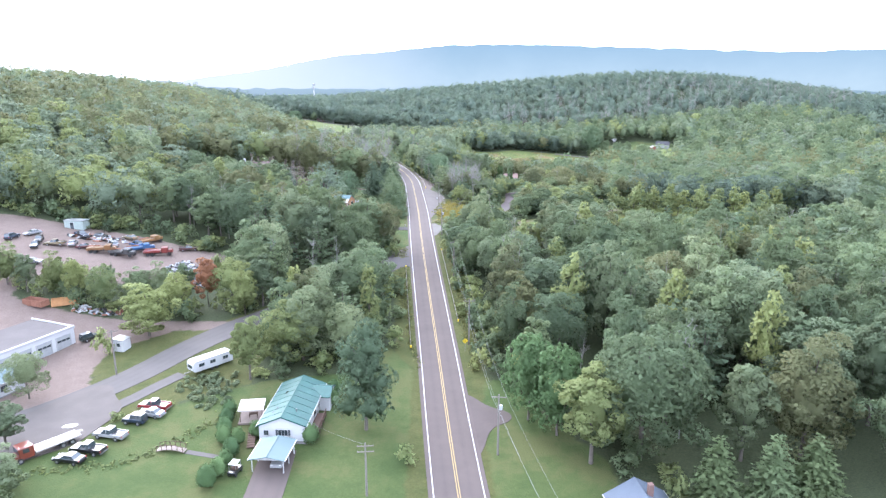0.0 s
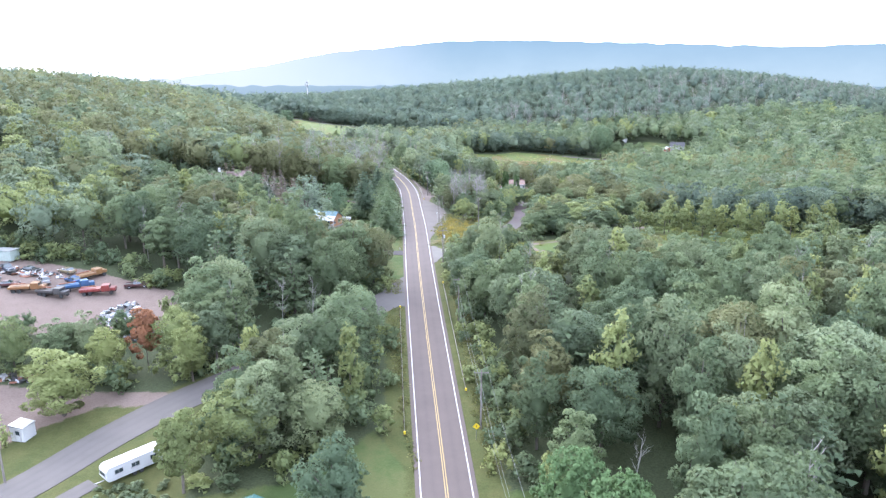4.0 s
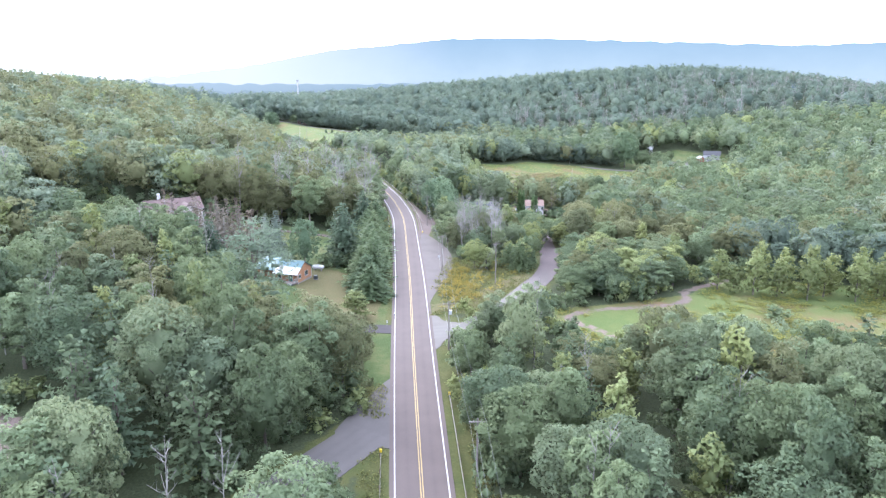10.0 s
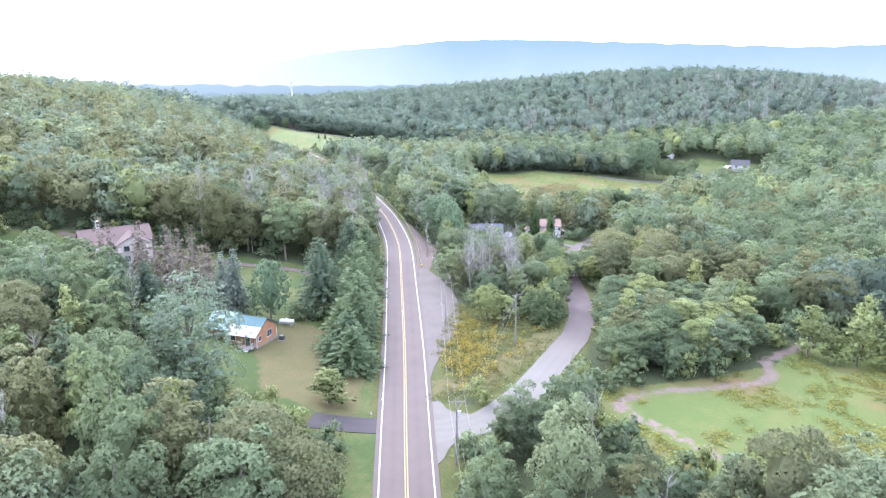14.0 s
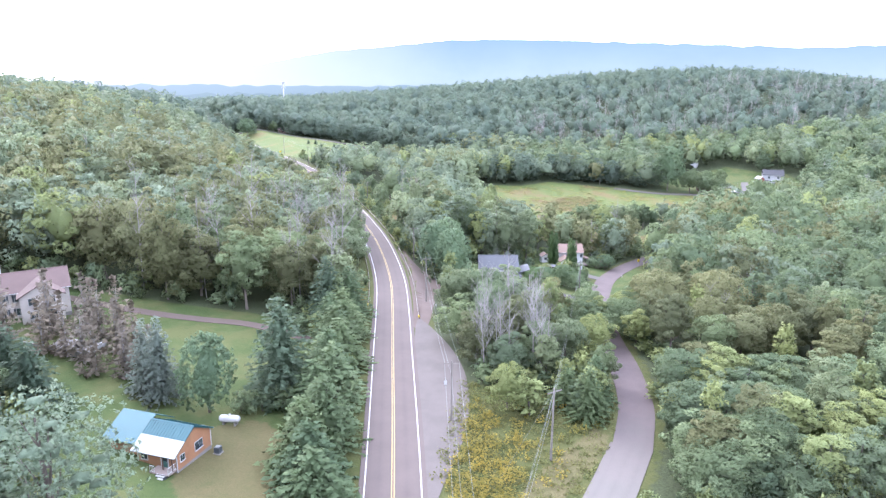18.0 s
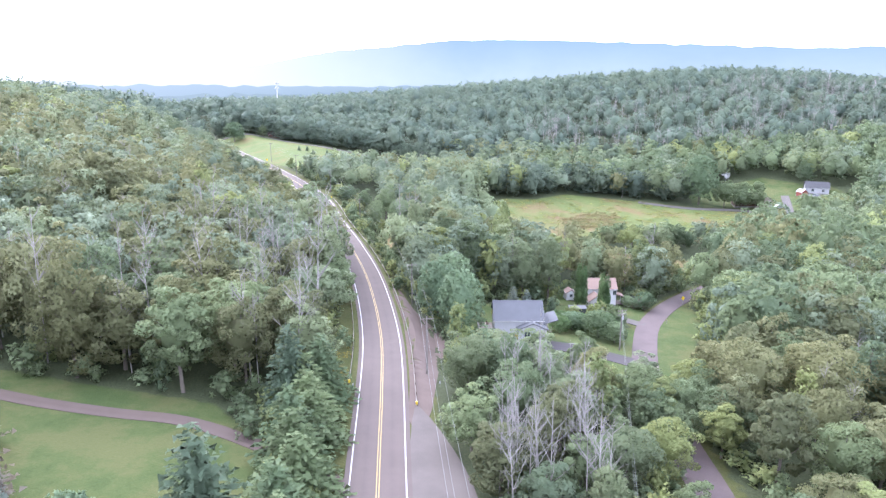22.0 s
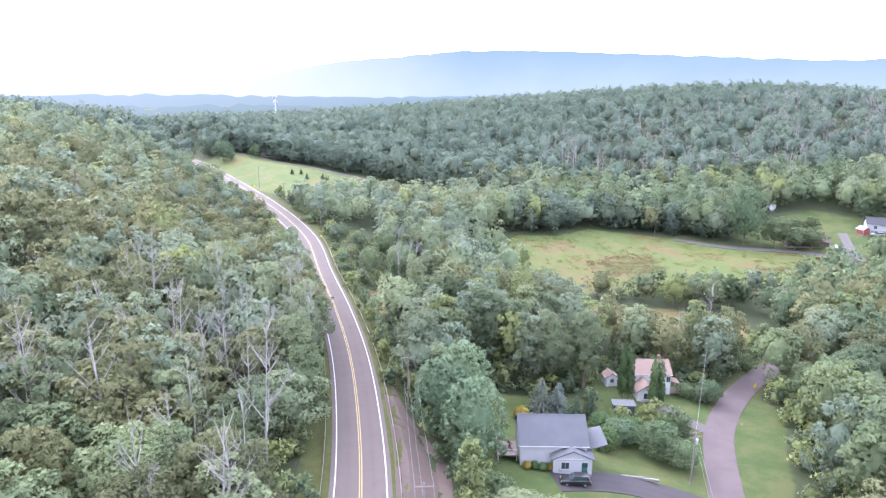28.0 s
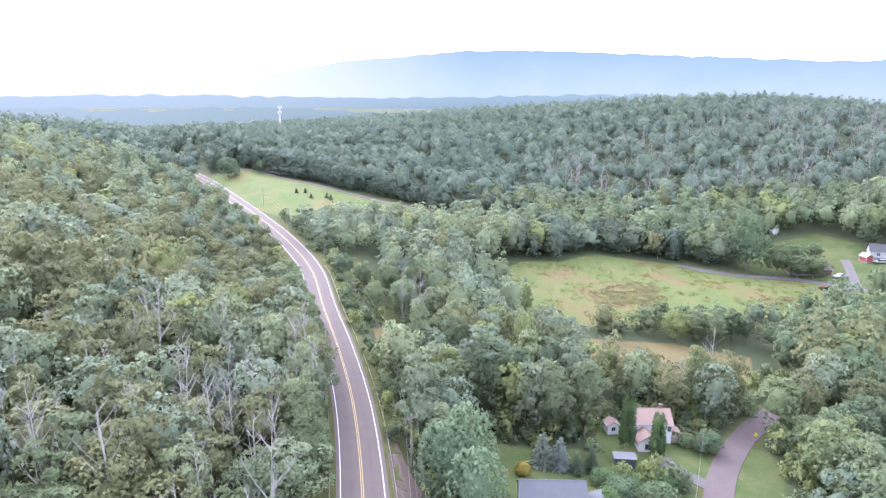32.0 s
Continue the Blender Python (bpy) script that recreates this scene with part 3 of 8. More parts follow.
def ridge(name, dist, tops, mat, foot, label):
    """A far ridge, an arc of hills with depth; tops: bearing (degrees) and crest height."""
    b, h = zip(*tops)
    f = smooth_table(b, h)
    verts, faces = [], []
    bear = np.arange(b[0], b[-1] + 0.01, 0.5)
    for i, a in enumerate(bear):
        top = float(f(a)) + 6 * noise.noise((a * 0.9, dist * 0.01, 0)) + 2 * noise.noise((a * 4, 3, 0))
        s, c = math.sin(radians(a)), math.cos(radians(a))
        for k, (r, q) in enumerate(((-420, 0.0), (-260, 0.35), (-110, 0.8), (0, 1.0), (120, 0.7), (240, 0.0))):
            z = foot + (top - foot) * q + (10 * noise.noise((a * 0.8, k * 2.0, 5)) if 0 < k < 5 else 0)
            verts.append(((dist + r) * s, (dist + r) * c, z))
        if i:
            for k in range(5):
                p = (i - 1) * 6 + k
                faces.append((p, p + 6, p + 7, p + 1))
    ob = link_mesh(name, verts, faces, mat, smooth=True)
    return tagged(ob, label, "mountain", kind="structure")


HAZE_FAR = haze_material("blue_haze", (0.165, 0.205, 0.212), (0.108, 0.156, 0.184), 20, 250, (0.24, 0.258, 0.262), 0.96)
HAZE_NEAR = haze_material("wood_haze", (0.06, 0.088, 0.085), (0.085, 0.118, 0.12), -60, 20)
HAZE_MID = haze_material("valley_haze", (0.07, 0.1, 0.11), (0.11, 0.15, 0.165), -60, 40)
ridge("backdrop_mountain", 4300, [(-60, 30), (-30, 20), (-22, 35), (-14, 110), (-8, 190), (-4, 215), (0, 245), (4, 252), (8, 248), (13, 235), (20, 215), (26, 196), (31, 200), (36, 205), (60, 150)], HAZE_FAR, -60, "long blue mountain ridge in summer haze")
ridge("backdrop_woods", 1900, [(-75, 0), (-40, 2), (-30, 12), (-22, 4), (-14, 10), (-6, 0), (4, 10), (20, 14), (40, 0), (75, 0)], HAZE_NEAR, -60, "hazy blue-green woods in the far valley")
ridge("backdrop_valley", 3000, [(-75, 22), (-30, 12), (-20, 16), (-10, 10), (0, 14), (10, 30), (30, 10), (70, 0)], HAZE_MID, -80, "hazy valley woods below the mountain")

# ---- trees ----
bmi = bmesh.new()
bmesh.ops.create_icosphere(bmi, subdivisions=1, radius=1)
ICO_V = np.array([v.co[:] for v in bmi.verts])
ICO_F = np.array([[v.index for v in f.verts] for f in bmi.faces])
bmi.free()
bmi = bmesh.new()
bmesh.ops.create_icosphere(bmi, subdivisions=2, radius=1)
ICO2_V = np.array([v.co[:] for v in bmi.verts])
ICO2_F = np.array([[v.index for v in f.verts] for f in bmi.faces if f.calc_center_median().z > -0.62])
bmi.free()
OCT_V = np.array([(1, 0, 0), (-1, 0, 0), (0, 1, 0), (0, -1, 0), (0, 0, 1), (0, 0, -1)], float)
OCT_F = np.array([(0, 2, 4), (2, 1, 4), (1, 3, 4), (3, 0, 4), (2, 0, 5), (1, 2, 5), (3, 1, 5), (0, 3, 5)])


def cards(P, N, size, r, aspect=0.75):
    """Leaf clumps: small bent-cornered quads at P that face about along N."""
    n = len(P)
    N = N + r.normal(0, 0.45, (n, 3))
    N /= np.linalg.norm(N, axis=1)[:, None] + 1e-9
    A = np.cross(N, r.normal(0, 1, (n, 3)))
    A /= np.linalg.norm(A, axis=1)[:, None] + 1e-9
    B = np.cross(N, A)
    s = (size * r.uniform(0.6, 1.35, n))[:, None]
    out = np.empty((n, 4, 3))
    for k, (a, b) in enumerate(((-1, -0.6), (0.7, -1), (1, 0.7), (-0.6, 1))):
        j = r.uniform(0.7, 1.2, (n, 2))
        out[:, k] = P + s * (a * A * j[:, :1] + b * B * aspect * j[:, 1:]) + N * s * r.uniform(-0.25, 0.25, (n, 1))
    return out.reshape(-1, 3)


def sprays(P, N, size, r):
    """Leaf sprays: small ragged triangles at P that face about along N."""
    n = len(P)
    N = N + r.normal(0, 0.5, (n, 3))
    N /= np.linalg.norm(N, axis=1)[:, None] + 1e-9
    A = np.cross(N, r.normal(0, 1, (n, 3)))
    A /= np.linalg.norm(A, axis=1)[:, None] + 1e-9
    B = np.cross(N, A)
    s = (size * r.uniform(0.6, 1.4, n))[:, None]
    out = np.empty((n, 3, 3))
    for k, (a, b) in enumerate(((-1, -0.55), (1, -0.6), (0.05, 1.1))):
        j = r.uniform(0.65, 1.25, (n, 2))
        out[:, k] = P + s * (a * A * j[:, :1] + b * B * j[:, 1:]) + N * s * r.uniform(-0.3, 0.3, (n, 1))
    return out.reshape(-1, 3), np.empty((0, 4)), np.arange(3 * n).reshape(-1, 3)


def bundle(parts):
    """Joins (verts, quads, tris) parts, with their normals where all have them."""
    V, Q, T, N, o = [], [], [], [], 0
    for v, q, t, *n in parts:
        V.append(v)
        Q.append(np.asarray(q, int).reshape(-1, 4) + o)
        T.append(np.asarray(t, int).reshape(-1, 3) + o)
        N += n
        o += len(v)
    out = (np.concatenate(V), np.concatenate(Q), np.concatenate(T))
    return out + (np.concatenate(N),) if len(N) == len(parts) else out


def unit(v):
    return v / (np.linalg.norm(v, axis=1)[:, None] + 1e-9)


NO_QUADS = np.empty((0, 4))


def foliage(P, face, size, r, soft):
    """Sprays of leaves whose shading follows the bough that they cover."""
    v, q, t = sprays(P, unit(face) + r.normal(0, 0.45, face.shape), size, r)
    return v, q, t, np.repeat(unit(soft + r.normal(0, 0.34, soft.shape)), 3, 0)


def shell(lobes, clumps, each, size, r, puff=0.95, core=0.8, low=-0.45, inner=18, solid=0.6):
    """A crown: sprays of leaves in clumps over the outside of its boughs (centre, radii), with denser leaves inside each bough."""
    c, rad = np.array([l[0] for l in lobes], float), np.array([l[1] for l in lobes], float)
    w = (rad[:, 0] * rad[:, 2])
    pick = r.choice(len(lobes), clumps, p=w / w.sum())
    d = unit(r.normal(0, 1, (clumps, 3)))
    d[:, 2] = np.where(d[:, 2] < low, -d[:, 2], d[:, 2])
    P = c[pick] + d * rad[pick] * r.uniform(0.78, 1.05, (clumps, 1))
    keep = np.ones(clumps, bool)
    for i in range(len(lobes)):
        inside = (((P - c[i]) / (rad[i] * 0.75)) ** 2).sum(1) < 1
        keep &= ~(inside & (pick != i))
    P, d = np.repeat(P[keep], each, 0), np.repeat(d[keep], each, 0)
    e = unit(r.normal(0, 1, P.shape) + d * 0.9 + np.array([0, 0, 0.35]))
    P = P + e * puff * r.uniform(0.45, 1.15, (len(P), 1))
    parts = [foliage(P, e + d * 0.6 + np.array([0, 0, 0.3]), size, r, d * 0.6 + e * 0.5)]
    for i in range(len(lobes)):
        q = unit(r.normal(0, 1, (inner, 3)))
        parts.append(foliage(c[i] + q * rad[i] * core * r.uniform(0.6, 1, (inner, 1)), q, size * 1.35, r, q))
        if solid:
            parts.append((OCT_V * r.uniform(0.8, 1.35, (6, 1)) * rad[i] * solid + c[i], NO_QUADS, OCT_F, OCT_V))
    return bundle(parts)


def fibonacci(n, r, low=-0.8):
    """Directions spread evenly over a sphere down to 'low'."""
    k = np.arange(n) + 0.5
    z = 1 - (1 - low) * k / n
    a = k * 2.39996 + r.uniform(0, 6.28)
    q = np.sqrt(1 - z * z)
    return np.stack([q * np.cos(a), q * np.sin(a), z], -1)


def dome(h, w, r, boughs, per, size, base=0.2, bough=0.17, core=0.74, wide=0.42, ragged=0.14, lump=2, lift=0.1):
    """A rounded crown: boughs over an uneven dome, each a soft cushion of leaf sprays, round a bumpy dark heart."""
    mid = h * (base + (1 - base) * wide)

    def reach(d):
        up = np.where(d[:, 2] > 0, h - mid, mid - base * h)
        wob = 1 + ragged * np.array([noise.noise((v[0] * 1.9 + w, v[1] * 1.9 - h, v[2] * 1.9)) for v in d]) * 2.2
        return np.stack([wob * w / 2, wob * w / 2, up * (0.4 + 0.6 * wob)], -1)

    d = unit(fibonacci(boughs, r) + r.normal(0, 0.1, (boughs, 3)))
    s = w * bough * r.uniform(0.6, 1.45, boughs)[:, None]
    c = d * (reach(d) - s * 0.8) * r.uniform(0.76, 1.08, (boughs, 1)) + np.array([0, 0, mid])
    C, D, S = np.repeat(c, per, 0), np.repeat(d, per, 0), np.repeat(s, per, 0)
    e = unit(r.normal(0, 1, C.shape) + D * 0.75 + np.array([0, 0, 0.25]))
    P = C + e * S * np.array([1, 1, 0.82]) * r.uniform(0.72, 1.08, (len(C), 1))
    parts = [foliage(P, e + D * 0.3 + np.array([0, 0, 0.3]), size, r, e * 0.62 + D * 0.66 + np.array([0, 0, lift]))]
    v = (ICO2_V if lump == 2 else ICO_V)
    bumps = np.array([1 + 0.3 * noise.noise(tuple(p * 2.7 + w)) for p in v])[:, None]
    parts.append((v * reach(v) * core * bumps + np.array([0, 0, mid]), NO_QUADS, ICO2_F if lump == 2 else ICO_F, unit(v + np.array([0, 0, lift]))))
    return bundle(parts)


def broad_lobes(h, w, r, n, base=0.28, top=1.0):
    lobes = [((0, 0, h * (0.62)), (w * 0.32, w * 0.32, h * 0.3))]
    for i in range(n):
        a = i * 2.4 + r.uniform(-0.4, 0.4)
        q = (i + 0.5) / n
        z = h * (base + 0.08 + (0.93 * top - base - 0.2) * q)
        reach = w * 0.34 * math.sqrt(max(0.05, 1 - ((q - 0.35) / 0.75) ** 2)) * r.uniform(0.75, 1.15)
        s = w * r.uniform(0.2, 0.29) * (1.1 - 0.35 * q)
        lobes.append(((reach * math.cos(a), reach * math.sin(a), z), (s, s, s * r.uniform(0.75, 1.0))))
    lobes.append(((r.uniform(-0.06, 0.06) * w, r.uniform(-0.06, 0.06) * w, h * 0.88), (w * 0.2, w * 0.2, h * 0.12)))
    return lobes


def tube(points, radii, sides=6):
    """A tapered tube through points."""
    V, Q = [], []
    pts = np.array(points, float)
    for i, p in enumerate(pts):
        d = pts[min(i + 1, len(pts) - 1)] - pts[max(i - 1, 0)]
        d = d / (np.linalg.norm(d) + 1e-9)
        a = np.cross(d, (1, 0.13, 0.2))
        a /= np.linalg.norm(a)
        b = np.cross(d, a)
        for k in range(sides):
            t = 2 * math.pi * k / sides
            V.append(p + radii[i] * (math.cos(t) * a + math.sin(t) * b))
        if i:
            o = (i - 1) * sides
            Q += [(o + k, o + (k + 1) % sides, o + sides + (k + 1) % sides, o + sides + k) for k in range(sides)]
    return np.array(V), np.array(Q), np.empty((0, 3), int)


def limbs(h, w, r, thick, n=5, start=0.3):
    parts = [tube([(0, 0, -0.3), (0.1, 0, h * 0.2), (r.uniform(-0.3, 0.3), r.uniform(-0.3, 0.3), h * 0.5), (r.uniform(-0.5, 0.5), r.uniform(-0.5, 0.5), h * 0.85)],
                  [thick * 1.3, thick, thick * 0.7, thick * 0.2])]
    for i in range(n):
        a, z = i * 2.4 + r.uniform(-0.5, 0.5), h * (start + 0.4 * i / n)
        e = w * r.uniform(0.22, 0.36)
        parts.append(tube([(0, 0, z), (e * 0.5 * math.cos(a), e * 0.5 * math.sin(a), z + h * 0.09), (e * math.cos(a), e * math.sin(a), z + h * 0.2)],
                          [thick * 0.5, thick * 0.32, thick * 0.1], 5))
    return bundle(parts)


def bare(h, w, r, n=13, thick=0.095):
    """A dead or thin tree: trunk, limbs and twigs."""
    lean = r.uniform(-0.06, 0.06, 2) * h
    parts = [tube([(0, 0, -0.3), (lean[0] * 0.3, lean[1] * 0.3, h * 0.4), (lean[0], lean[1], h)], [thick * 1.2, thick * 0.8, thick * 0.15], 5)]
    for i in range(n):
        q = r.uniform(0.35, 0.92)
        a, z = r.uniform(0, 6.28), h * q
        e = w * 0.5 * (1.2 - q) * r.uniform(0.6, 1.3)
        p0 = np.array([lean[0] * q, lean[1] * q, z])
        p1 = p0 + (e * 0.5 * math.cos(a), e * 0.5 * math.sin(a), e * 0.55)
        p2 = p0 + (e * math.cos(a), e * math.sin(a), e * 1.25)
        parts.append(tube([p0, p1, p2], [thick * 0.5, thick * 0.35, thick * 0.12], 4))
        for _ in range(3):
            t = p1 + (p2 - p1) * r.uniform(0, 0.8)
            parts.append(tube([t, t + r.normal(0, 0.22, 3) * e + (0, 0, e * 0.35)], [thick * 0.22, thick * 0.08], 3))
    return bundle(parts)


def conifer(h, w, r, tiers, per, size, droop=0.25, gap=0.0, tip=0.06, base=0.08, flat=False):
    """Whorls of boughs, each a fan of needle clumps along its length."""
    P, N = [], []
    for i in range(tiers):
        q = i / (tiers - 1)
        z = h * (base + (0.98 - base) * q)
        reach = 0.5 * w * ((1 - q) ** 0.8 + tip) * (1 if not flat else (0.75 + 0.45 * math.sin(i * 2.1)))
        k = max(4, int(per * (1 - q * 0.7)))
        for j in range(k):
            a = j * 6.283 / k + i * 1.1 + r.uniform(-0.2, 0.2)
            L = reach * r.uniform(0.7, 1.15)
            m = max(2, int(L / (size * 0.9)))
            for s in range(m):
                f = (s + 1) / m
                P.append((L * f * math.cos(a) + r.normal(0, size * 0.25), L * f * math.sin(a) + r.normal(0, size * 0.25), z - droop * L * f + (0.16 * L * f * f if flat else 0) + r.normal(0, size * 0.2)))
                N.append((math.cos(a) * 0.45, math.sin(a) * 0.45, 1.0))
    P, N = np.array(P), np.array(N)
    cone = [((0, 0, h * (base + 0.28)), (w * 0.24, w * 0.24, h * 0.26)), ((0, 0, h * 0.62), (w * 0.13, w * 0.13, h * 0.25))]
    parts = [foliage(P, N, size * 1.25, r, unit(N * np.array([1.6, 1.6, 0.7])))]
    if not flat:
        for c, rad in cone:
            rad = [v * 0.8 for v in rad]
            parts.append((ICO_V * np.array(rad) + np.array(c), NO_QUADS, ICO_F, ICO_V))
    return bundle(parts)


def raw_mesh(name, data, mats, tint=None):
    V, Q, T, *N = data
    me = bpy.data.meshes.new(name)
    me.vertices.add(len(V))
    me.vertices.foreach_set("co", V.ravel().astype(np.float32))
    nq, nt = len(Q), len(T)
    me.loops.add(4 * nq + 3 * nt)
    me.loops.foreach_set("vertex_index", np.concatenate([Q.ravel(), T.ravel()]).astype(np.int32))
    me.polygons.add(nq + nt)
    me.polygons.foreach_set("loop_start", np.concatenate([np.arange(nq) * 4, 4 * nq + np.arange(nt) * 3]).astype(np.int32))
    for m in (mats if isinstance(mats, (list, tuple)) else [mats]):
        me.materials.append(m)
    if tint is not None:
        a = me.attributes.new("tint", "FLOAT", "POINT")
        a.data.foreach_set("value", tint.astype(np.float32))
    if N:
        a = me.attributes.new("custom_normal", "FLOAT_VECTOR", "POINT")
        a.data.foreach_set("vector", N[0].ravel().astype(np.float32))
    me.update()
    me.validate()
    return me


def scatter(template_list, spots, r):
    """Joins a template at every spot (x, y, z, height scale, width scale, turn)."""
    Vs, Qs, Ts, Ns, tints, o = [], [], [], [], [], 0
    which = r.integers(0, len(template_list), len(spots))
    for k, (V, Q, T, *N) in enumerate(template_list):
        s = spots[which == k]
        if not len(s):
            continue
        c, sn = np.cos(s[:, 5])[:, None], np.sin(s[:, 5])[:, None]
        x = (V[None, :, 0] * c - V[None, :, 1] * sn) * s[:, 4:5] + s[:, 0:1]
        y = (V[None, :, 0] * sn + V[None, :, 1] * c) * s[:, 4:5] + s[:, 1:2]
        z = V[None, :, 2] * s[:, 3:4] + s[:, 2:3]
        Vs.append(np.stack([x, y, z], -1).reshape(-1, 3))
        step = (np.arange(len(s)) * len(V))[:, None, None] + o
        Qs.append((Q[None] + step).reshape(-1, 4))
        Ts.append((T[None] + step).reshape(-1, 3))
        tints.append(np.repeat(r.uniform(0, 1, len(s)), len(V)))
        if N:
            n = N[0]
            Ns.append(np.stack([n[None, :, 0] * c - n[None, :, 1] * sn, n[None, :, 0] * sn + n[None, :, 1] * c, np.repeat(n[None, :, 2], len(s), 0)], -1).reshape(-1, 3))
        o += len(V) * len(s)
    data = (np.concatenate(Vs), np.concatenate(Qs), np.concatenate(Ts))
    return data + (np.concatenate(Ns),) if Ns else data, np.concatenate(tints)


def part(name, bm_or_data, mat, parent, label=""):
    """One mesh object under a thing or a part."""
    if isinstance(bm_or_data, bmesh.types.BMesh):
        me = bpy.data.meshes.new(name)
        bm_or_data.to_mesh(me)
        bm_or_data.free()
        for m in (mat if isinstance(mat, (list, tuple)) else [mat]):
            me.materials.append(m)
    elif isinstance(bm_or_data, tuple):
        me = raw_mesh(name, bm_or_data, mat)
    else:
        me = bm_or_data
    ob = new(name, me)
    ob.parent = parent
    if label:
        ob["label"] = label
    return ob


def thing(name, m, label, category, group=""):
    ob = new(name)
    ob.empty_display_size = 0.3
    ob.matrix_basis = m
    return tagged(ob, label, category, group)


# broad-leaved templates at unit height 1 x 17 m, crown 9 m wide
FULL, FINE, MIDDLE, SLOPE, FAR = [], [], [], [], []
TRUNKS = []
for i in range(9):
    r = np.random.default_rng(100 + i)
    w, base, wide = (9.5, 11.8, 8.2)[i % 3] * r.uniform(0.93, 1.07), r.uniform(0.0, 0.14), r.uniform(0.44, 0.62)
    FINE.append(dome(17, w, r, 44 + 4 * (i % 4), 175, 0.19, base, r.uniform(0.12, 0.15), 0.46, wide, 0.26, 2, 0.12))
    FULL.append(dome(17, w, r, 36, 84, 0.29, base, 0.145, 0.42, wide, 0.26, 2, 0.15))
    TRUNKS.append(limbs(17, w, r, 0.24))
for i in range(9):
    r = np.random.default_rng(200 + i)
    w, base, wide = (9.5, 11.6, 8.4)[i % 3] * r.uniform(0.93, 1.07), r.uniform(0.0, 0.1), r.uniform(0.44, 0.62)
    MIDDLE.append(dome(17, w, r, 28, 46, 0.36, base, 0.16, 0.48, wide, 0.24, 1, 0.25))
    SLOPE.append(dome(17, w, r, 19, 27, 0.48, base, 0.18, 0.62, wide, 0.22, 1, 0.35))
for i in range(8):
    r = np.random.default_rng(300 + i)
    FAR.append(dome(17, r.uniform(8.6, 11), r, 14, 13, 0.56, 0.2, 0.19, 0.66, 0.55, 0.24, 1, 0.55))
NARROW = [shell(broad_lobes(15, 5.6, np.random.default_rng(400 + i), 8, base=0.04), 90, 9, 0.31, np.random.default_rng(410 + i), inner=20, solid=0.5) for i in range(3)]
SHRUB = [shell(broad_lobes(6, 6.5, np.random.default_rng(430 + i), 4, base=0.05), 40, 7, 0.36, np.random.default_rng(440 + i), inner=8, solid=0.6) for i in range(3)]
BARES = [bare(15, 6, np.random.default_rng(460 + i)) for i in range(5)]
PINES = [conifer(18, 10, np.random.default_rng(480 + i), 15, 11, 0.34, 0.02, flat=True, base=0.18, tip=0.16) for i in range(3)]


def clear(x, y, margin=0.0):
    """Whether a tree may stand there: off the roads, the drives and the open land."""
    ok = np.abs(x - road_x(y)) > np.where((y > 326) & (x < road_x(y)), 9.2, np.where((y > 318) & (y < 384), 15.5, 10.6)) + margin
    for zone, polys in ZONES.items():
        for poly in polys:
            ok &= signed(x, y, poly) < -4.0 - margin
    for _, _, w, way in TRACKS:
        ok &= off_way(x, y, way) > w + 4.6 + margin
    for way in PATHS:
        ok &= off_way(x, y, way) > 3
    return ok


def field(x0, x1, y0, y1, step, r):
    xs, ys = np.meshgrid(np.arange(x0, x1, step), np.arange(y0, y1, step))
    x, y = xs.ravel() + r.uniform(-0.42, 0.42, xs.size) * step, ys.ravel() + r.uniform(-0.42, 0.42, xs.size) * step
    return x, y


def path_distance(x, y):
    return np.hypot(x, y - np.clip(y, 0, 268))


def spots_of(x, y, r, hmin=0.75, hmax=1.15, wmin=0.85, wmax=1.2):
    n = len(x)
    return np.stack([x, y, height(x, y), r.uniform(hmin, hmax, n), r.uniform(wmin, wmax, n), r.uniform(0, 6.28, n)], -1)


def low(x, y, x0, x1, y0, y1, f, soft=7):
    """1 outside a stretch of the plan, f inside it."""
    k = ease(x0 - soft, x0 + soft, x) * (1 - ease(x1 - soft, x1 + soft, x)) * ease(y0 - soft, y0 + soft, y) * (1 - ease(y1 - soft, y1 + soft, y))
    return 1 - (1 - f) * k


# how tall the woods stand: plan place and height of marked trees
EAST_WOOD = [(31, 96, 22), (15, 107, 16), (27.5, 138, 20), (35, 138, 22), (47, 108, 20), (61, 130, 21.5), (57, 167, 21), (43, 177, 18), (53, 106, 22), (14, 132, 15.5), (71, 168, 20), (78, 157, 21),
             (41, 169, 20), (17, 163, 17), (34.6, 189, 16), (30.6, 162, 13), (9, 205, 11.5), (12, 212, 18), (70, 208, 14.5), (41, 192, 18.5), (34, 194, 19), (47, 159.5, 18), (36, 207, 16.5), (3.5, 212, 11), (100, 200, 17), (21, 221, 4.5), (27, 214, 6), (24, 204, 9)]
WEST_WOOD = [(-34, 123.5, 12), (-26, 136, 16), (-45, 172, 18), (-27, 163.5, 16), (-22, 179, 16.5), (-70.5, 287, 16), (-89.5, 222, 17), (-106, 212, 17), (-74, 230, 16), (-126, 289, 20), (-48, 169, 18), (-53, 192, 17),
             (-43, 194, 21), (-45, 216, 19), (-27, 188, 18), (-21, 189, 17), (-31.5, 167.5, 14.5), (-81, 270, 13.5), (-90, 240, 14), (-38.5, 209.5, 22), (-34, 199.5, 19.5), (-23.5, 204, 18), (-86, 277, 12.5), (-103, 303, 18), (-75, 160, 9), (-60, 256, 17), (-75, 255, 17), (-30, 226, 9), (-38, 229, 11), (-22, 238, 7)]
